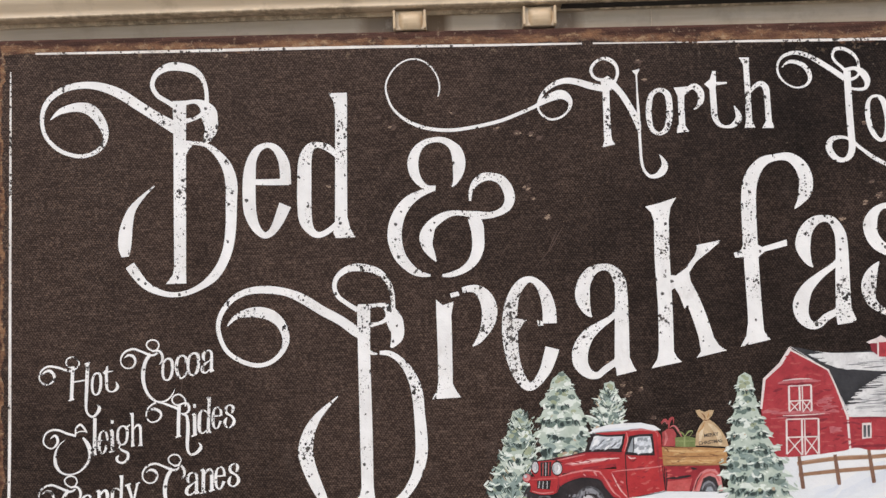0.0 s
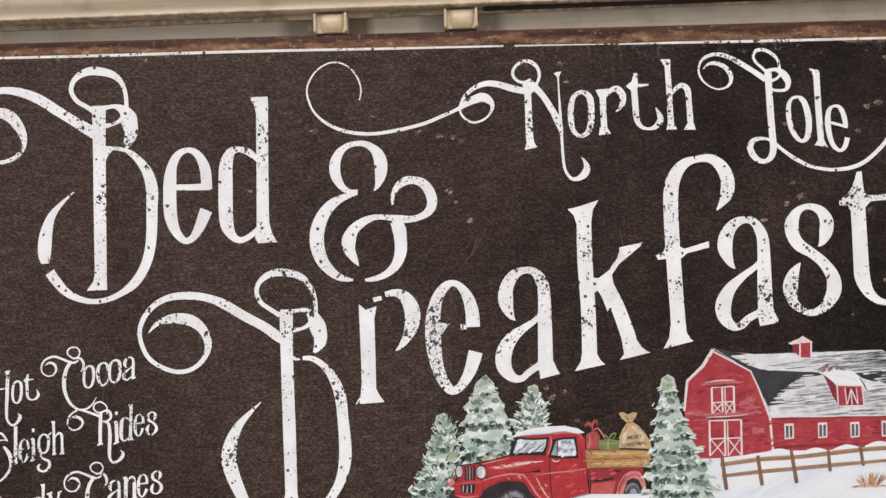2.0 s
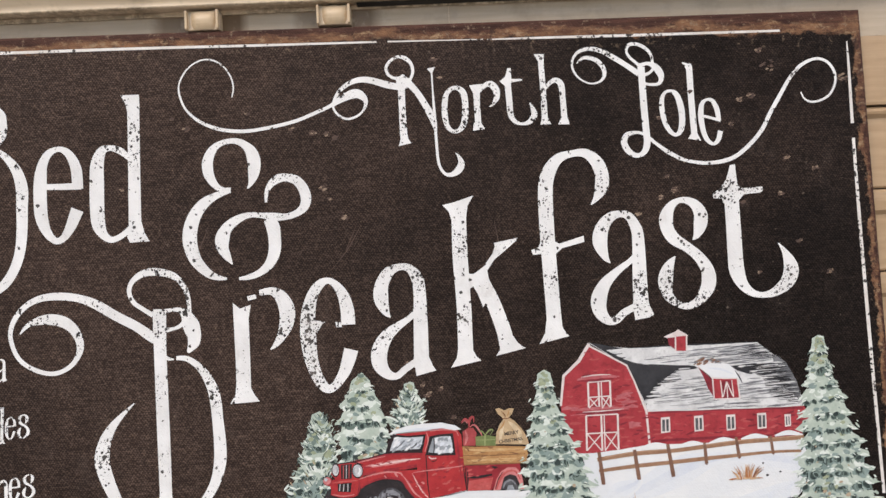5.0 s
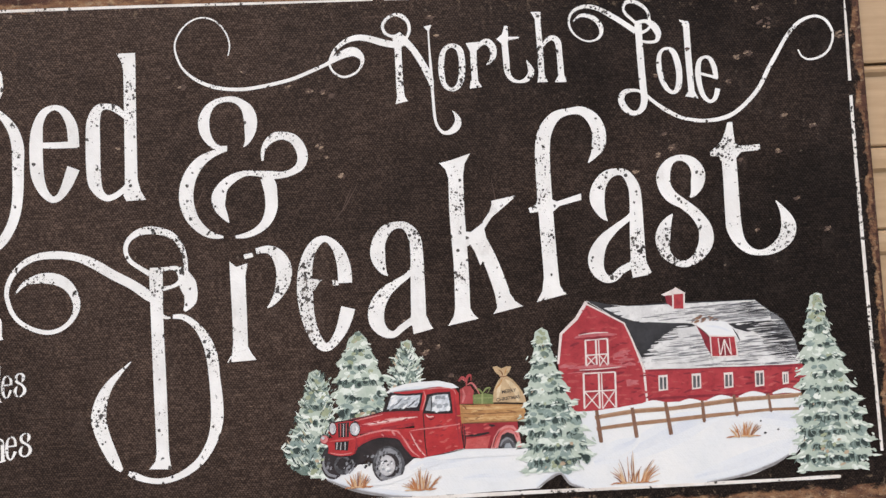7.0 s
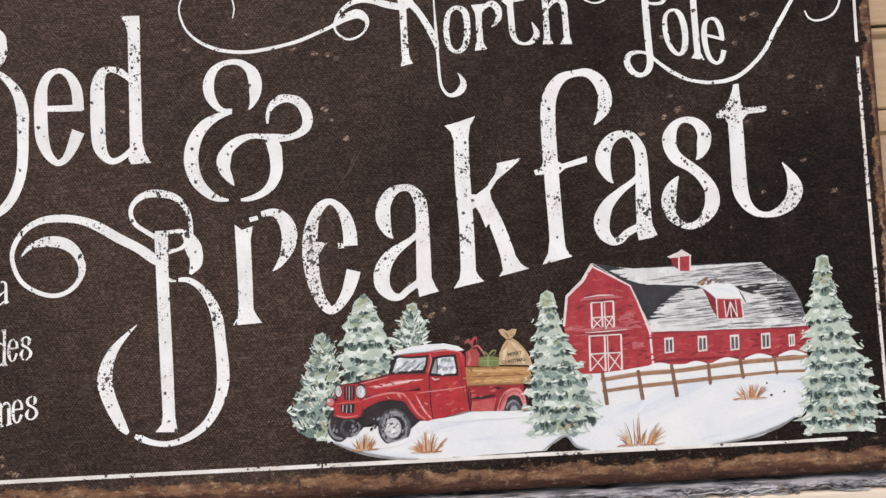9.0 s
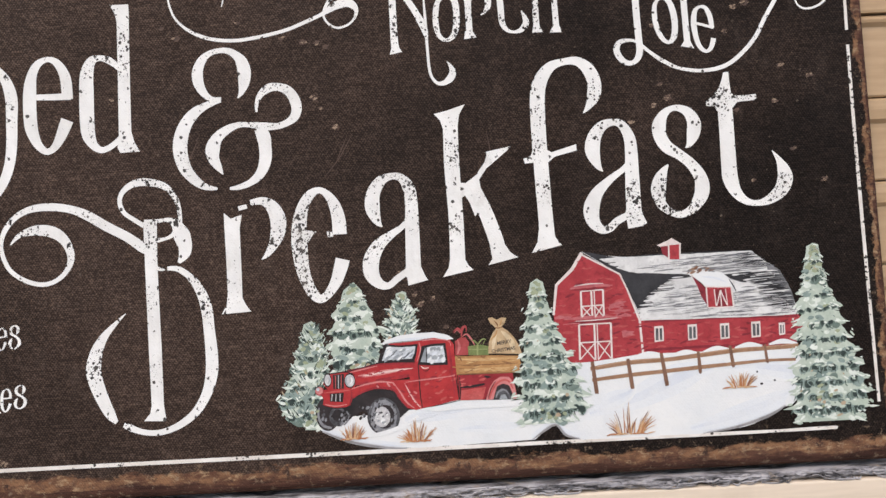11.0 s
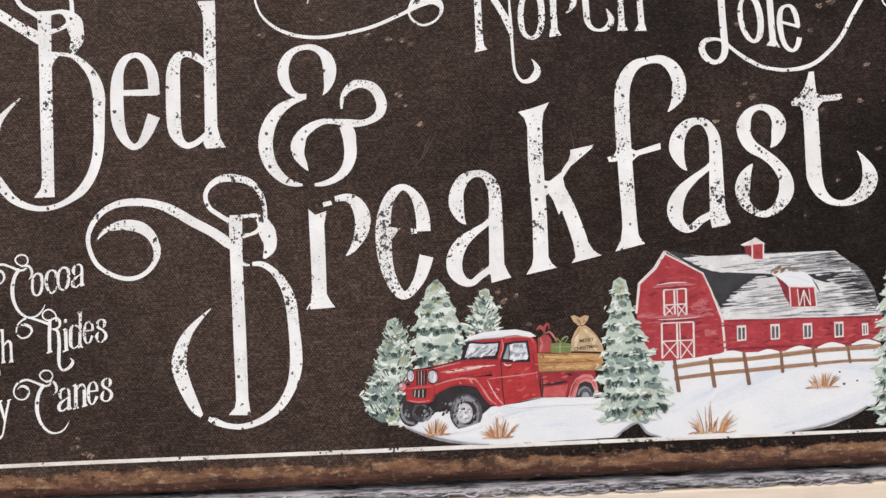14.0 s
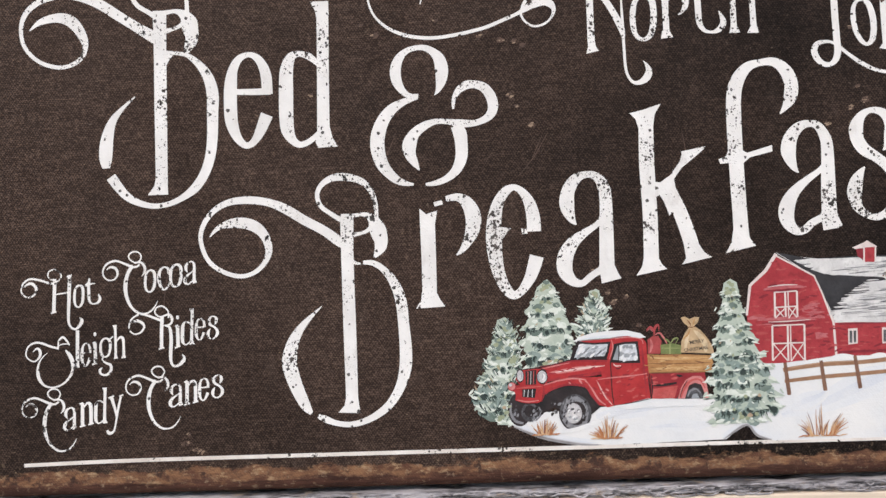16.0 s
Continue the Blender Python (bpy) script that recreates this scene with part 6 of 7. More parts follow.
mottle(truck, "fender_brushing", 78, 42, ("truck_deep", "truck_red", "truck_pink"), 20, [(16.3, -105.3), (31.6, -103.6), (45.1, -104.9), (46.7, -115.6), (42.5, -116.3), (34.5, -106.2)], 0.8, 1.8, -0.7)
paint(truck, "roof_snow", 72, [
    ("snow", "patch", [(27.2, -82.5), (30.9, -80.3), (37.4, -78.5), (46.5, -77.7), (55.6, -77.6), (63.1, -79.5), (66.3, -81.8), (62.4, -82.2), (55.5, -80.6), (47.2, -81.4), (39.3, -81.9), (32.6, -82.2), (29.5, -83.5)]),
    ("snow_blue", "stroke", [(30.8, -81.8, 0.3), (39.4, -81, 1.22), (47.9, -80.5, 1.22), (56.4, -80.4, 0.76), (63, -81.6, 0.3)]),
    ("snow_shade", "stroke", [(29.6, -82.6, 0.3), (37.5, -82.1, 0.61), (46.3, -81.7, 0.49), (53.9, -81.1, 0.24)]),
])
paint(truck, "windscreen", 76, [
    ("truck_line", "patch", [(29.3, -82.6), (37.4, -83.9), (47.1, -83.5), (45.9, -89.2), (44.5, -93.4), (35.1, -92.9), (24.8, -92.7), (26.6, -87.6)]),
    ("glass_pale", "patch", [(30.4, -84.2), (38, -84.9), (45.6, -84.7), (44.8, -88.5), (43.4, -91.2), (37, -91.2), (27.3, -91.6), (28.7, -87.7)]),
], "pale snowy windscreen in a black frame")
mottle(truck, "screen_reflection", 80, 43, ("glass_grey", "snow_blue", "glass_pale", "snow"), 26, [(30.7, -84.8), (44.9, -85.2), (43.1, -90.9), (28.3, -91)], 1.3, 2.0, 0.6)
paint(truck, "wiper", 82, [
    ("truck_line", "stroke", [(31, -90.3, 0.18), (33.5, -88.3, 0.43), (35.5, -86.3, 0.15)]),
    ("truck_line", "stroke", [(37.3, -91.2, 0.18), (40.8, -89.3, 0.37), (42.7, -87.8, 0.12)]),
    ("truck_deep", "stroke", [(25.4, -93.3, 0.3), (35.1, -93.5, 0.91), (44.8, -94, 0.61)]),
])
paint(truck, "side_window", 76, [
    ("truck_line", "patch", [(48.9, -84.8), (54.4, -83.9), (61.7, -83.7), (62.3, -89.4), (62.6, -95.5), (54.7, -95.4), (46.3, -94.7), (47.7, -89.9)]),
    ("glass_pale", "patch", [(50.7, -85.8), (54.9, -85.1), (60.4, -85.1), (61.1, -89.4), (61.2, -93.9), (54.5, -94.2), (47.9, -93.2), (49.3, -89.4)]),
    ("glass_grey", "patch", [(48.6, -91.2), (50.7, -85.8), (51.6, -85.9), (51.2, -93.7), (47.9, -93.2)]),
], "pale side window in a black frame")
mottle(truck, "window_reflection", 80, 44, ("glass_grey", "snow_blue", "snow", "glass_grey"), 24, [(52.2, -85.9), (60.1, -85.7), (60.9, -93.3), (51.8, -93.4)], 1.3, 1.3, 0.9)
paint(truck, "window_post", 82, [
    ("truck_line", "stroke", [(51.3, -84.9, 0.49), (51.4, -89.5, 0.61), (50.9, -94, 0.43)]),
    ("truck_pink", "stroke", [(47.5, -82.6, 0.3), (48.2, -86.9, 0.61), (46.1, -92.9, 0.37)]),
    ("truck_pink", "stroke", [(49.3, -82.1, 0.3), (55.7, -81.5, 0.61), (63, -82.5, 0.46), (64.6, -85.3, 0.3)]),
    ("truck_deep", "stroke", [(63.7, -85.3, 0.3), (64.2, -93.8, 1.22), (64.7, -102.3, 0.91), (65.4, -112, 0.46)]),
])
mottle(truck, "door_brushing", 80, 45, ("truck_deep", "truck_red", "truck_coral", "truck_red"), 60, [(48.9, -96.6), (65.3, -96.9), (66.3, -113.3), (49.1, -116)], 1.0, 2.0, 0.25)
paint(truck, "door_line", 84, [
    ("truck_line", "stroke", [(46.6, -94.1, 0.49), (46.8, -102, 0.55), (47, -111.1, 0.61), (47.8, -117.8, 0.43)]),
    ("truck_line", "stroke", [(66.3, -101.2, 0.37), (67.1, -108.5, 0.55), (67.7, -114.5, 0.49)]),
    ("truck_pink", "stroke", [(39.4, -103.7, 0.37), (45.2, -103.1, 0.61), (55.3, -102.4, 0.73), (65.9, -101.4, 0.43)]),
    ("truck_line", "stroke", [(47.8, -118.1, 0.24), (58.2, -116.5, 0.43), (67.7, -114.8, 0.24)]),
    ("truck_white", "stroke", [(48.1, -95.4, 0.24), (49.5, -96.7, 0.73), (52.2, -96.5, 0.49)]),
    ("truck_line", "stroke", [(49.1, -97.9, 0.18), (50.9, -98.2, 0.49), (52.8, -97.1, 0.24)]),
], "thin dark line round the truck door")
paint(truck, "bumper", 86, [
    ("truck_red", "patch", [(-6.2, -107.4), (-3.7, -105.4), (3, -105.8), (10.3, -105.5), (9.7, -110.4), (8.6, -114.5), (5.5, -115.9), (-1.7, -114.9), (-5.3, -113.5), (-4.8, -110.8)]),
    ("truck_coral", "stroke", [(-5, -107.2, 0.3), (2.3, -106.7, 0.91), (9.6, -106.4, 0.46)]),
    ("truck_pink", "stroke", [(-4.3, -113.3, 0.3), (1.4, -114.5, 0.73), (7.4, -113.9, 0.37)]),
    ("truck_deep", "stroke", [(9.9, -106.1, 0.3), (10.4, -110.1, 0.91), (8.9, -114.5, 0.46)]),
    ("truck_dark", "patch", [(-1.3, -107.7), (6.2, -107.5), (5.4, -112.6), (-1.5, -111.9)]),
    ("chrome", "line", [(-0.1, -108, 0.49), (-0.6, -111.6, 0.43)]),
    ("chrome", "line", [(2, -108.1, 0.37), (1.5, -112, 0.43)]),
    ("chrome", "line", [(4.1, -108, 0.49), (3.9, -112.2, 0.37)]),
    ("truck_line", "stroke", [(-5.3, -113.8, 0.3), (0.7, -115.6, 0.73), (8, -115.4, 0.37)]),
])
paint(truck, "grille", 92, [
    ("truck_red", "patch", [(-3.2, -97), (5.9, -96.6), (12.5, -97.8), (12.1, -105), (6.6, -106), (-2.4, -105.5), (-4.7, -102.4)]),
    ("truck_dark", "patch", [(0.7, -97.8), (6.7, -97.5), (6.3, -105.3), (0.6, -105.4)]),
    ("truck_coral", "line", [(2.1, -98.2, 0.49), (1.8, -105.1, 0.43)]),
    ("chrome", "line", [(3.7, -98, 0.43), (3.3, -105.2, 0.37)]),
    ("truck_coral", "line", [(5.2, -98, 0.49), (4.8, -105, 0.43)]),
    ("truck_line", "stroke", [(-3.9, -97.6, 0.3), (1.6, -96.9, 0.67), (8.3, -96.7, 0.49), (12.7, -98.4, 0.3)]),
])
paint(truck, "headlight", 99, [
    ("truck_line", "disc", [(9.6, -101.3, 3, 4)]),
    ("chrome", "disc", [(9.6, -101.3, 2.6, 3.3)]),
    ("glass_grey", "stroke", [(8.1, -99.4, 0.46), (7.4, -101.5, 0.91), (8.3, -103.3, 0.46)]),
    ("snow", "stroke", [(10.3, -99.5, 0.46), (10.8, -101.3, 1.07), (9.8, -103.1, 0.46)]),
], "round chrome headlight")
paint(truck, "headlight", 99, [
    ("truck_line", "disc", [(-2.2, -100.4, 2.1, 3.7)]),
    ("chrome", "disc", [(-2.2, -100.4, 1.7, 3)]),
    ("glass_grey", "stroke", [(-1.5, -98.6, 0.3), (-1.3, -100.7, 0.76), (-2, -102.5, 0.3)]),
])
paint(truck, "lamp", 99, [
    ("truck_deep", "disc", [(-6.7, -106.2, 2.4, 2.4)]),
    ("truck_pink", "disc", [(-7, -105.9, 2, 2)]),
    ("glass_pale", "disc", [(-7.6, -105.2, 0.9, 0.9)]),
])
paint(truck, "wheel", 82, [
    ("truck_dark", "disc", [(26.8, -121.2, 8.8, 10)]),
    ("tyre_light", "disc", [(26.8, -121.2, 7.9, 9.1)]),
    ("tyre", "stroke", [(19.9, -125.4, 0.61), (19.3, -119.9, 1.52), (22, -114, 1.52), (26.9, -111.8, 1.22), (32.2, -114.5, 1.22), (34.7, -120.4, 1.52), (33.5, -126.1, 0.91)]),
    ("truck_dark", "disc", [(27.4, -121.5, 5.5, 6.4)]),
    ("chrome", "disc", [(25.8, -121.5, 4.6, 5.5)]),
], "grey snowy tyre on a chrome wheel")
mottle(truck, "tyre_tread", 87, 46, ("tyre", "tyre_light", "truck_dark", "tyre_light"), 60, [(19.2, -121.7), (20.7, -114.5), (26.9, -111.8), (33.4, -115.8), (34.2, -124), (30.3, -130.1), (31.5, -117.5), (26.8, -114.9), (22.4, -118.3), (21.9, -127.3)], 0.75, 1.5, 1.2)
mottle(truck, "tyre_tread", 87, 47, ("tyre", "tyre_light", "snow_shade"), 26, [(19.7, -123), (21.3, -127.3), (26.7, -128.7), (32.2, -127.2), (30.8, -130.8), (23.6, -130.4)], 0.75, 1.5, 0.2)
mottle(truck, "hub_bolts", 89, 48, ("tyre", "truck_dark", "glass_grey"), 12, [(23, -118.3), (26.7, -117.3), (29.2, -121), (27.4, -125.8), (23.5, -125)], 0.75, 1.2, 0.4)
mottle(truck, "hub_shine", 90, 49, ("snow",), 7, [(23, -118.3), (26.7, -117.3), (29.2, -121), (27.4, -125.8), (23.5, -125)], 0.7, 1.4, 0.9)
paint(truck, "wheel", 74, [
    ("truck_dark", "disc", [(-3.1, -118.5, 6.4, 9.1)]),
    ("tyre_light", "stroke", [(-7.4, -114.9, 0.61), (-8, -119.7, 1.22), (-5.8, -124.4, 1.52), (-1.3, -126.1, 1.22)]),
    ("tyre", "disc", [(2.3, -120.2, 4.6, 5.2)]),
    ("truck_dark", "disc", [(2.3, -119.6, 3, 3.3)]),
    ("tyre_light", "stroke", [(7.3, -117.5, 0.46), (8.3, -121.2, 1.22), (5.4, -124.9, 0.61)]),
], "dark shaded tyre")
mottle(truck, "axle", 80, 50, ("truck_line", "tyre", "tyre_light", "truck_dark"), 44, [(-7.8, -116.7), (-2.3, -115.2), (9.1, -116.4), (18.9, -114.5), (18.6, -121.7), (8.9, -121.8), (3.2, -125.7), (-4.6, -124.1)], 0.9, 1.4, 0.9)
paint(truck, "bed_side", 70, [
    ("truck_deep", "patch", [(67.5, -100.6), (83.3, -100.8), (96.9, -101.5), (97.5, -106.4), (86, -107), (81.3, -115.2), (67.7, -114.8)]),
    ("truck_coral", "patch", [(68.3, -109.7), (75.6, -108.9), (82.3, -108.3), (80.4, -114.9), (68, -114.9)]),
    ("truck_line", "stroke", [(68.3, -107.9, 0.61), (75, -107.7, 1.52), (81.7, -106.8, 0.91)]),
    ("truck_line", "stroke", [(68.1, -101.2, 0.37), (77.2, -101.1, 0.76), (86.9, -101, 0.46)]),
    ("truck_line", "stroke", [(68.3, -102.5, 0.43), (68.6, -109.1, 0.73), (68, -114.9, 0.43)]),
])
mottle(truck, "bed_brushing", 75, 51, ("truck_deep", "truck_dark", "truck_coral"), 20, [(69.8, -102.5), (84.4, -102.1), (83, -106.8), (69.6, -107.4)], 0.9, 2.2, 0.1)
paint(truck, "rear_fender", 84, [
    ("truck_pink", "patch", [(81.9, -115.3), (84, -109.3), (86.7, -105.2), (90.4, -103.3), (94.7, -103.5), (97.5, -107), (98.9, -115.5), (94.7, -115.3), (93.7, -110.4), (90.8, -108.5), (88.2, -110.1), (86.2, -115.2)]),
    ("truck_coral", "stroke", [(83.8, -114.8, 0.61), (85.9, -109.4, 1.52), (89.7, -105.7, 1.22), (94.2, -105.6, 0.91), (96.8, -110, 0.61)]),
    ("truck_dark", "patch", [(86.6, -113.1), (88.3, -108.3), (91.4, -107), (94.7, -108.1), (96.3, -112.4), (96.2, -115.4), (85.9, -115.2)]),
    ("tyre", "patch", [(86.2, -114.9), (87.6, -111.3), (90.7, -109.4), (93.7, -110.4), (95.6, -114.2), (95.5, -115.7)]),
    ("tyre_light", "stroke", [(87.4, -114.3, 0.46), (88.8, -111.4, 1.07), (91.9, -110.3, 0.91), (94.2, -112.6, 0.46)]),
    ("glass_grey", "patch", [(89.2, -115.3), (90.2, -113), (92.4, -112.8), (93.7, -115.6)]),
    ("truck_line", "stroke", [(83.2, -114.7, 0.3), (85, -109.4, 0.49), (87.6, -105.6, 0.3)]),
], "pink red rear fender over a grey tyre")
cargo = paint(truck, "wooden_bed", 78, [
    ("wood", "patch", [(66.5, -90.9), (77.7, -91.7), (89.8, -91.8), (100.7, -92.6), (101.7, -96.9), (99.6, -101.6), (86.3, -101.3), (76, -101), (66.9, -101.2)]),
    ("wood_dark", "stroke", [(66.5, -95.7, 0.3), (76.2, -96.5, 0.73), (88.3, -96.5, 0.61), (100.2, -96.5, 0.3)]),
    ("wood_dark", "stroke", [(66.9, -100.9, 0.3), (80.2, -101, 0.79), (92.3, -101.3, 0.61), (99.6, -101.3, 0.3)]),
    ("wood_light", "stroke", [(67.9, -92.8, 0.46), (79.1, -93.6, 1.52), (91.2, -93.6, 1.22), (99.4, -93.8, 0.46)]),
    ("wood_light", "stroke", [(68.8, -98.6, 0.3), (80.3, -98.8, 1.22), (95.5, -98.7, 0.61)]),
    ("wood_dark", "stroke", [(67.4, -91.2, 0.3), (69.1, -92.2, 0.91), (70, -94.1, 0.3)]),
    ("wood_dark", "stroke", [(80.1, -91.6, 0.24), (81.3, -92.5, 0.91), (83.1, -92, 0.3)]),
], "brown plank truck bed")
mottle(cargo, "wood_grain", 85, 52, ("wood_dark", "wood_light", "wood"), 44, [(67.3, -92.1), (100, -93.2), (99.7, -100.7), (67.5, -100.3)], 0.7, 4.5, 0.02)
paint(sign, "painted_gift", 102, [
    ("sack_red", "patch", [(66.9, -83), (69.7, -81.3), (72.7, -81.2), (74.4, -84), (73.5, -90.9), (66.8, -90.6)]),
    ("sack_pink", "stroke", [(68.4, -82.5, 0.3), (69.1, -86.2, 1.52), (68, -90, 0.61)]),
    ("sack_red", "stroke", [(66.2, -78.1, 0.3), (68.7, -76.4, 1.22), (70.7, -79, 0.91), (70.3, -81.4, 0.46)]),
    ("sack_red", "stroke", [(70.4, -80.2, 0.46), (71.2, -76.6, 1.52), (73, -75.4, 0.91), (73.2, -78.5, 0.3)]),
    ("sack_pink", "stroke", [(70.9, -80.8, 0.3), (73.4, -79.7, 0.91), (76, -82.9, 0.91), (77.4, -86, 0.3)]),
    ("sack_pink", "stroke", [(66.5, -78.8, 0.24), (68.4, -77.3, 0.49), (69.8, -78.9, 0.24)]),
    ("gift_green", "patch", [(73.7, -86.1), (80.4, -85.5), (84.9, -86.7), (84.7, -91.5), (73.8, -90.9)]),
    ("gift_light", "line", [(78.9, -85.7, 0.91), (78.6, -91.2, 0.91)]),
    ("gift_green", "stroke", [(75.7, -82.9, 0.3), (77.5, -83.6, 1.04), (79.2, -85.8, 0.46)]),
    ("gift_light", "stroke", [(78.9, -85.7, 0.3), (81.1, -83.1, 0.91), (83.3, -82.9, 0.46), (81.6, -85.6, 0.3)]),
    ("gift_light", "line", [(74.2, -87.9, 0.43), (84.5, -88.2, 0.43)]),
    ("wood_dark", "stroke", [(74.1, -91, 0.24), (79.5, -91.5, 0.49), (84.7, -91.5, 0.24)]),
], "red and green painted gifts in the truck bed")
sack = paint(sign, "painted_sack", 110, [
    ("sack_tan", "patch", [(84.4, -90.6), (85, -84.5), (87.1, -80.1), (89.3, -77.2), (92.4, -76.7), (95.6, -79), (98.8, -82.8), (101.3, -87.2), (102.5, -91.8)]),
    ("sack_tan", "patch", [(85.1, -71.8), (87.2, -71.3), (89.9, -72.7), (92.7, -71.6), (95.1, -72), (94, -74.7), (91.8, -77), (89.1, -76.9), (86.4, -74.6)]),
    ("sack_light", "stroke", [(91.7, -78.8, 0.46), (94.6, -81.4, 2.44), (97.4, -85.8, 3.04), (97.8, -90.6, 1.22)]),
    ("sack_light", "stroke", [(89.2, -80.5, 0.61), (87.8, -84.1, 1.83), (86.9, -89.5, 0.91)]),
    ("wood_dark", "stroke", [(88.4, -76.8, 0.3), (90.5, -77.2, 0.61), (92.7, -76.8, 0.3)]),
    ("wood_dark", "stroke", [(88.3, -73.2, 0.24), (89.8, -74.8, 0.73), (90.3, -76.6, 0.3)]),
    ("wood", "stroke", [(89.9, -78.1, 0.3), (88.5, -81.1, 0.91), (86, -83.4, 0.46)]),
    ("wood", "stroke", [(92.6, -72.5, 0.24), (91.9, -74.6, 0.61), (91.2, -76.4, 0.24)]),
], "tan painted sack lettered Merry Christmas")
sack_text("MERRY", 89.3, -86.3, 2.7)
sack_text("CHRISTMAS", 86.3, -90.4, 2.6)
paint(sign, "painted_snow", 100, [
    ("snow", "patch", [(45.7, -118.4), (67.1, -115.9), (102.1, -115.8), (101.9, -119.5), (73, -119.5), (54.8, -120.1)]),
    ("snow", "stroke", [(14.7, -131.4, 1.2), (26.9, -130.2, 2.4), (39.3, -126, 2.4), (45.5, -122, 1.8)]),
    ("snow_blue", "stroke", [(39.3, -125.4, 0.3), (48.5, -122.8, 1.8), (57.8, -120.8, 0.3)]),
], "snow drift in front of the truck")
paint(sign, "snow_speck", 60, [
    ("truck_line", "disc", [(230.3, -114.2, 0.8, 0.6)]),
])
paint(sign, "snow_speck", 60, [
    ("truck_line", "disc", [(237.4, -112.7, 0.6, 0.5)]),
])
paint(sign, "snow_speck", 60, [
    ("truck_line", "disc", [(228.2, -107.7, 0.5, 0.5)]),
])

# worn spots where the black print has flaked to tan
for n, (u, v, wide, count) in enumerate([
    (226.1, 89.7, 1.7, 5), (232.4, 91.5, 2.3, 6), (242.3, 107.7, 4.9, 6), (237.5, 116.2, 1.9, 5), (249.9, 57, 1.5, 5), (187.4, 42, 2.5, 7),
    (184.1, 49.7, 1.3, 3), (180.6, 38.2, 1.3, 4), (167.5, 29.7, 1.3, 4), (232.1, -4.9, 1.1, 3), (220.8, 76.4, 1.7, 4), (282.5, 99.6, 3, 8),
    (245.7, 37.3, 1.7, 4), (199, 95.1, 0.9, 3), (181.6, 81.3, 0.9, 3), (265.1, 50.5, 1.5, 4), (224.7, 33.7, 1.5, 4), (254.6, 11.6, 1.7, 4),
    (270.3, -5.7, 1.7, 4), (-74.6, 86.8, 1.9, 5), (-18.1, 84.2, 1.5, 4), (-6.7, 81.6, 1.9, 5), (0.7, 80.9, 1.5, 4), (5.1, 78.6, 1.5, 4),
    (-2.3, 51.5, 2.3, 6), (8.5, 35.1, 1.7, 4), (0.8, 45.8, 1.1, 3), (-41.5, 93.6, 1.1, 3), (-166.4, 129.2, 1.3, 4), (-82.6, 92.4, 1.1, 3),
    (60.6, 119, 1.7, 5), (63.2, 108.5, 1.3, 4), (-110.8, 55.5, 1.1, 3), (49.3, -62, 2.3, 6), (46.3, -56.8, 1.7, 4), (56.3, -59.4, 1.5, 4),
    (38.7, -45.2, 1.5, 3), (63.1, -75.3, 1.3, 3), (-184.6, -131.5, 2.7, 6), (-182.9, -126.9, 1.3, 3), (-177, -136.3, 2.3, 5), (-180, -134.7, 1.5, 4),
]):
    rim = [(u + wide * math.cos(a), v + 0.7 * wide * math.sin(a)) for a in range(6)]
    mottle(sign, "worn_spot", 4, 100 + n, ("scuff_tan", "scuff_brown", "scuff_brown"), count * 3, rim, 0.75, 1.5, 0.2)

# faint scratches in the black print
for nodes in (
    [(17.3, 31, 0.2), (9.6, 18, 0.5), (0.2, 7.1, 0.2)],
    [(14.2, 29.5, 0.2), (11.2, 23, 0.5), (8.5, 17.4, 0.2)],
    [(89.3, 29.7, 0.2), (90.9, 19.3, 0.5), (91.5, 11, 0.2)],
    [(-190.9, -34.4, 0.2), (-193.9, -49.7, 0.5), (-194.8, -62, 0.2)],
    [(-65.2, 33.5, 0.2), (-68.5, 25.3, 0.5), (-74.3, 16.9, 0.2)],
):
    bm = bmesh.new()
    ribbon(bm, nodes, 4)
    part("scratch", finish(bm), INKS["scuff_brown"], sign)

# ---- wall behind: siding, band, rail with clips ----
wall = tagged(part("wall_north", box(-4, 4, 0.0166, 0.15, 0.0, 3.4), VINYL), "cream vinyl house wall", "wall", kind="structure")


def siding():
    """Courses of siding, each with a flat and a rounded bead over a dark lap."""
    for k in range(-4, 3):
        top = 0.0825 + 0.0461 * k
        bead = 0.0050 if k == 0 else 0.0125
        front, back = 0.0035, 0.0118
        if k == 1:
            pts = [(back, 0.0836), (0.0030, 0.0836), (0.0026, 0.0850), (0.0030, 0.1220), (back, 0.1220)]
        elif k == 2:
            pts = [(back, 0.1221), (0.0030, 0.1221), (0.0030, 0.1500), (back, 0.1500)]
        else:
            low = top - 0.0461 + 0.0011
            pts = [(back, low), (0.0062, low), (0.0056, low + 0.001), (0.0062, top - bead - 0.0012), (0.0050, top - bead)]
            pts += [(front + 0.0004, top - bead + 0.0010), (front, top - bead * 0.5), (front + 0.0006, top - 0.0012), (0.0052, top), (back, top)]
        bm = profile_x(pts, -0.9, 0.9)
        for f in bm.faces:
            f.smooth = False
        # tan below, pale on top: bounced light put into the vinyl colours
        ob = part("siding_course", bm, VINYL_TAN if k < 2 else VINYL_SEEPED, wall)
        ob.location = (0.0, 0.0048, 1.5014)


siding()
seam = part("panel_seam", box(0.0700, 0.0703, 0.0023, 0.0031, 0.1385, 0.1498), VINYL_GRIMY, wall)
seam.location = (0, 0.0048, 1.5)

band = part("trim_band", profile_x([(0.0167, 0.1500), (0.0066, 0.1503), (0.0064, 0.1520), (0.0068, 0.1620), (0.0167, 0.1620)], -0.9, 0.9), VINYL_GRIMY)
band.location = (0, 0, 1.5)
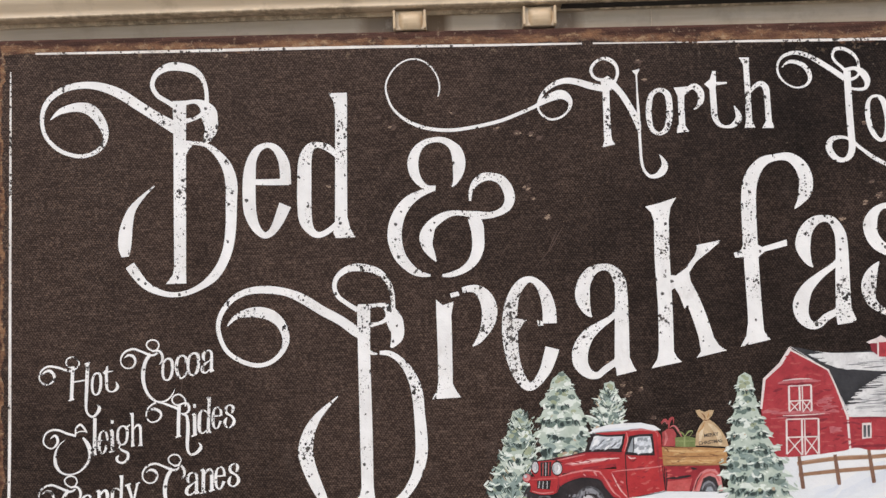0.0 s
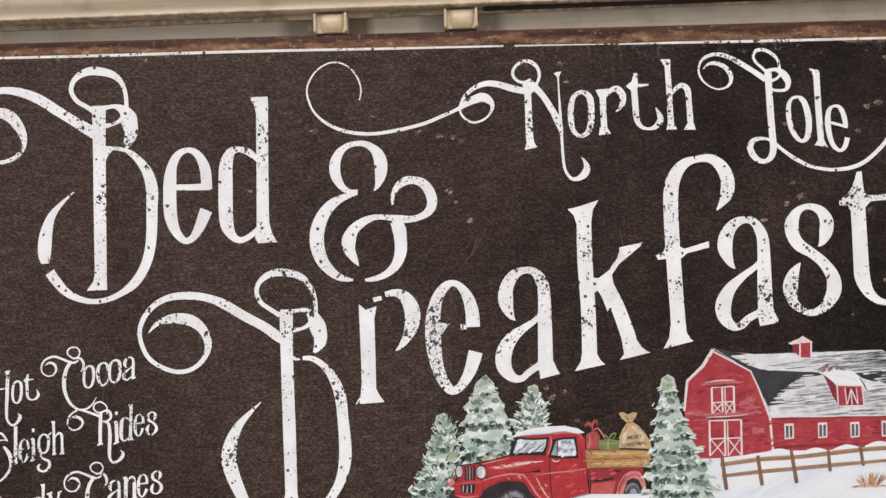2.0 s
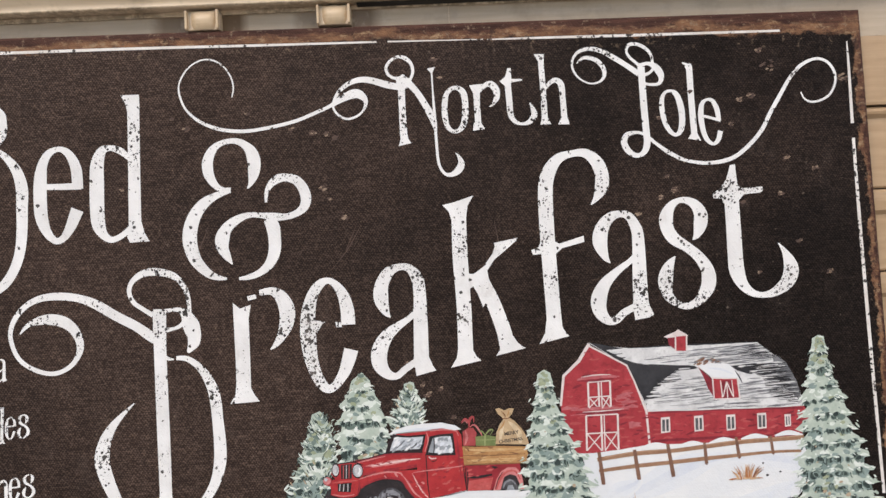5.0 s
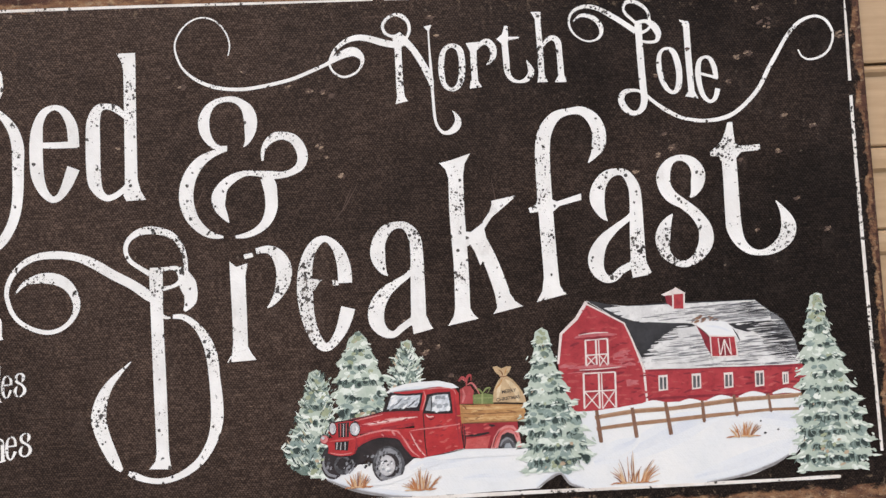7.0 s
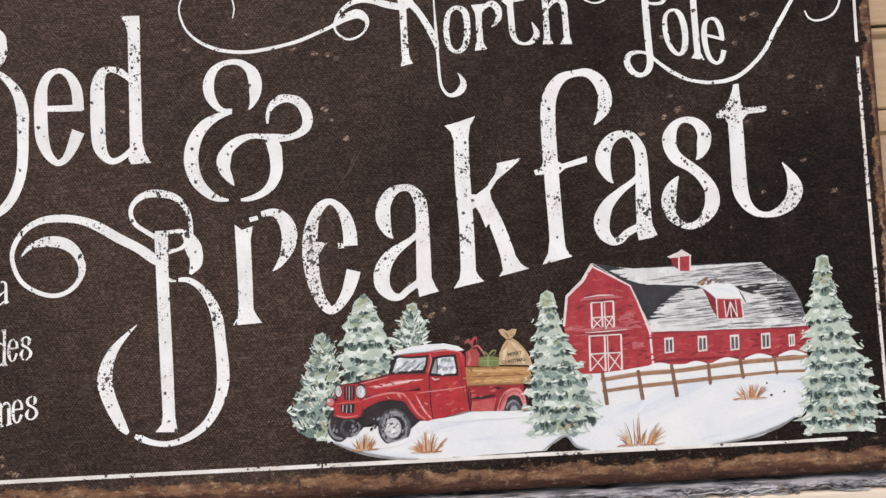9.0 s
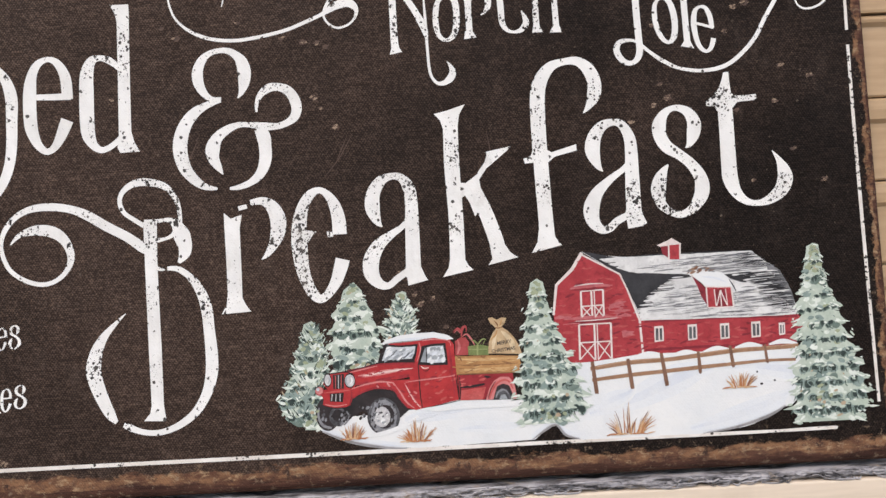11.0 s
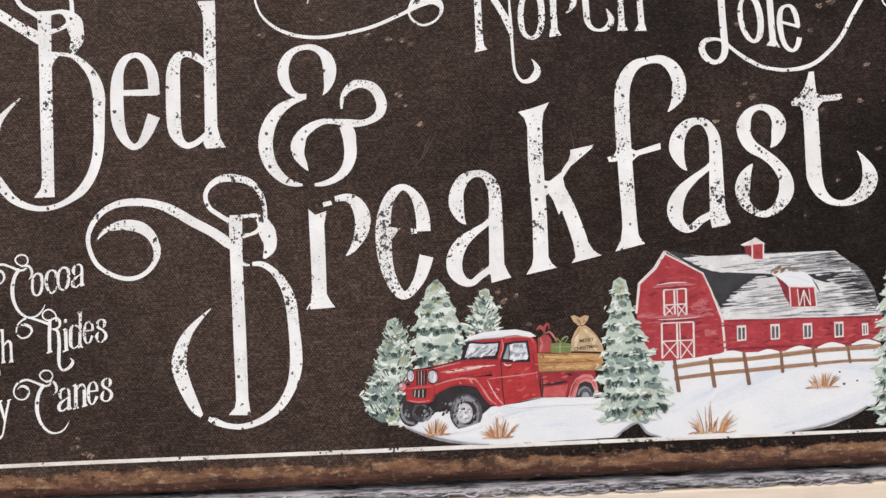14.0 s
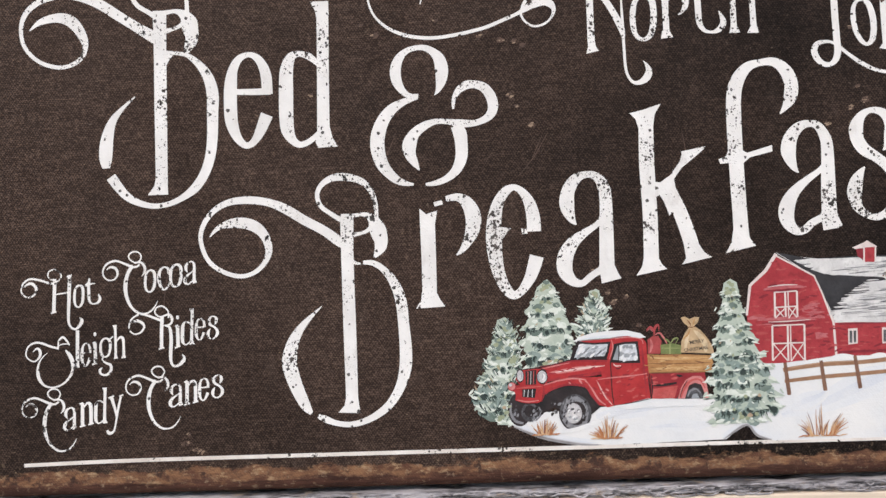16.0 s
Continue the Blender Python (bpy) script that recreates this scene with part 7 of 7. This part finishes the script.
tagged(band, "grimy cream band under the window rail", "trim", kind="structure")


def rail():
    """A rounded window rail with a thin lip along its lower edge."""
    pts = [(0.0060, 0.1526), (-0.0020, 0.1524), (-0.0026, 0.1530), (-0.0026, 0.1536), (-0.0012, 0.1543), (-0.0022, 0.1560)]
    for i in range(9):
        a = radians(-72 + i * 16)
        pts.append((0.0030 - 0.0100 * math.cos(a) ** 0.5 if math.cos(a) > 0 else 0.0030, 0.1705 + 0.0140 * math.sin(a)))
    pts += [(0.0167, 0.1900), (0.0167, 0.1526)]
    bm = profile_x(pts, -0.9, 0.9, 24)
    for f in bm.faces:
        f.smooth = len(f.verts) == 4
    for v in bm.verts:
        v.co.z += 0.0006 * noise.noise((v.co.x * 3, 0, 1)) - 0.0035 * max(0.0, v.co.x - 0.0) ** 1.0 * (v.co.z < 0.158)
    ob = part("window_rail", bm, VINYL_GRIMY)
    ob.location = (0, 0, 1.5)
    return tagged(ob, "rounded cream window rail with grime in its joint", "trim", kind="structure")


rail()

# added black strip that paints the shaded gap below the rail's lip
GAP_BLACK = Mat("dark_gap", 0.7)
GAP_BLACK = GAP_BLACK.done((0.012, 0.011, 0.010))
gap_strip = part("gap_strip", profile_x([(0.0066, 0.1513), (0.0010, 0.1514), (0.0005, 0.1517), (0.0010, 0.1520), (0.0066, 0.1521)], 0.020, 0.9), GAP_BLACK)
gap_strip.location = (0, 0, 1.5)
tagged(gap_strip, "black strip painted for the dark gap under the window rail", "trim", kind="structure")


def clip(u):
    """A moulded keeper: a plate with turned-up sides and a bulging tongue."""
    base = tagged(new("rail_clip"), "worn cream plastic clip under the rail", "clip", group="clips under the rail")
    base.location = (u, 0.0, 1.5)
    plate = box(-0.0092, 0.0092, 0.0010, 0.0080, 0.1405, 0.1512, 0.0006)
    part("plate", plate, VINYL_GRIMY, base)
    for s in (-1, 1):
        part("flange", box(s * 0.0084 - 0.0007, s * 0.0084 + 0.0007, -0.0016, 0.0010, 0.1407, 0.1509, 0.0004), VINYL_CLIP, base)
    bm = bmesh.new()
    rows = []
    for i in range(9):
        f = i / 8
        rows.append([])
        for j in range(9):
            g = j / 4 - 1
            wide = 0.0066 * (1.0 if f > 0.45 else math.sqrt(max(0.0, 1 - ((0.45 - f) / 0.75) ** 2)))
            rows[-1].append(bm.verts.new((0.0006 + g * wide, 0.0010 - 0.0026 * (1 - g**4) * math.sin(math.pi * (0.12 + 0.85 * f)) , 0.1407 + 0.0100 * f)))
    for a, b in zip(rows, rows[1:]):
        for j in range(8):
            f = bm.faces.new((a[j], a[j + 1], b[j + 1], b[j]))
            f.smooth = True
    bmesh.ops.recalc_face_normals(bm, faces=bm.faces[:])
    part("tongue", bm, VINYL_CLIP, base)
    return base


clip(-0.0640)
clip(0.0073)

# ---- below: weathered fibre strip on a cream ledge ----


def fibre():
    m = Mat("weathered_grey_fibre", 0.85)
    streak = m.noise(150, 5, m.scaled(0.25, 1, 1.6), 0.7)
    col = m.mix(m.step(streak, 0.39, 0.57), (0.030, 0.027, 0.029), (0.42, 0.40, 0.415))
    col = m.mix(m.step(m.noise(90, 3), 0.60, 0.70), col, (0.30, 0.24, 0.19))
    m.bump(streak, 0.8, 0.001)
    return m.done(col)


FIBRE = fibre()
ledge = tagged(part("ledge", box(-0.9, 0.9, -0.0032, 0.0165, -0.32, -0.1668, 0.0012), VINYL_PALE), "smooth cream ledge below the sign", "ledge", kind="structure")
ledge.location = (0, 0, 1.5)


def fibre_strip():
    top = tagged(new("fibre_strip"), "frayed grey weathered wicker strip under the sign", "wicker strip")
    top.location = (0, 0, 1.5)
    bm = bmesh.new()
    nx, na, rows = 520, 9, []
    for i in range(nx + 1):
        x = -0.34 + 0.68 * i / nx
        rows.append([])
        for j in range(na):
            f = j / (na - 1)
            y = -0.0012 + 0.0022 * (2 * f - 1) ** 2 + (0.014 if j in (0, na - 1) else 0.0)
            z = -0.1668 + 0.0056 * f
            p = noise.noise((x * 160, f * 3.5, 0)) + 0.6 * noise.noise((x * 420, f * 6, 5))
            rows[-1].append(bm.verts.new((x, y - 0.0018 * p, z + (0.0006 * noise.noise((x * 90, 2, f)) if 0 < j else 0.0))))
    for a, b in zip(rows, rows[1:]):
        for j in range(na - 1):
            bm.faces.new((a[j], b[j], b[j + 1], a[j + 1]))
    part("core", bm, FIBRE, top)
    rnd = random.Random(12)
    for n in range(230):
        x = rnd.uniform(-0.05, 0.33) if n < 170 else rnd.uniform(-0.33, -0.05)
        z, long = rnd.uniform(-0.1664, -0.1618), rnd.uniform(0.004, 0.014)
        bow = rnd.uniform(-0.0022, 0.0022)
        w = rnd.uniform(0.00022, 0.0006)
        bm = bmesh.new()
        last = None
        for i in range(8):
            f = i / 7
            cx, cz, cy = x + long * f, max(-0.1666, min(-0.1613, z + bow * math.sin(math.pi * f) + rnd.uniform(-0.0002, 0.0002))), -0.0024 - 0.0010 * math.sin(math.pi * f)
            ring = [bm.verts.new((cx, cy + w * math.cos(a), cz + w * math.sin(a))) for a in (0, 1.57, 3.14, 4.71)]
            if last:
                for a in range(4):
                    bm.faces.new((last[a], last[(a + 1) % 4], ring[(a + 1) % 4], ring[a]))
            last = ring
        bmesh.ops.recalc_face_normals(bm, faces=bm.faces[:])
        part("strand", bm, FIBRE, top)


fibre_strip()
GROUND = vinyl("pale_concrete", (0.34, 0.32, 0.29), (0.40, 0.38, 0.35), 0.3)
ground = tagged(part("ground", box(-60, 60, -90, 60, -0.2, 0.0), GROUND), "pale concrete ground before the house", "ground", kind="structure")
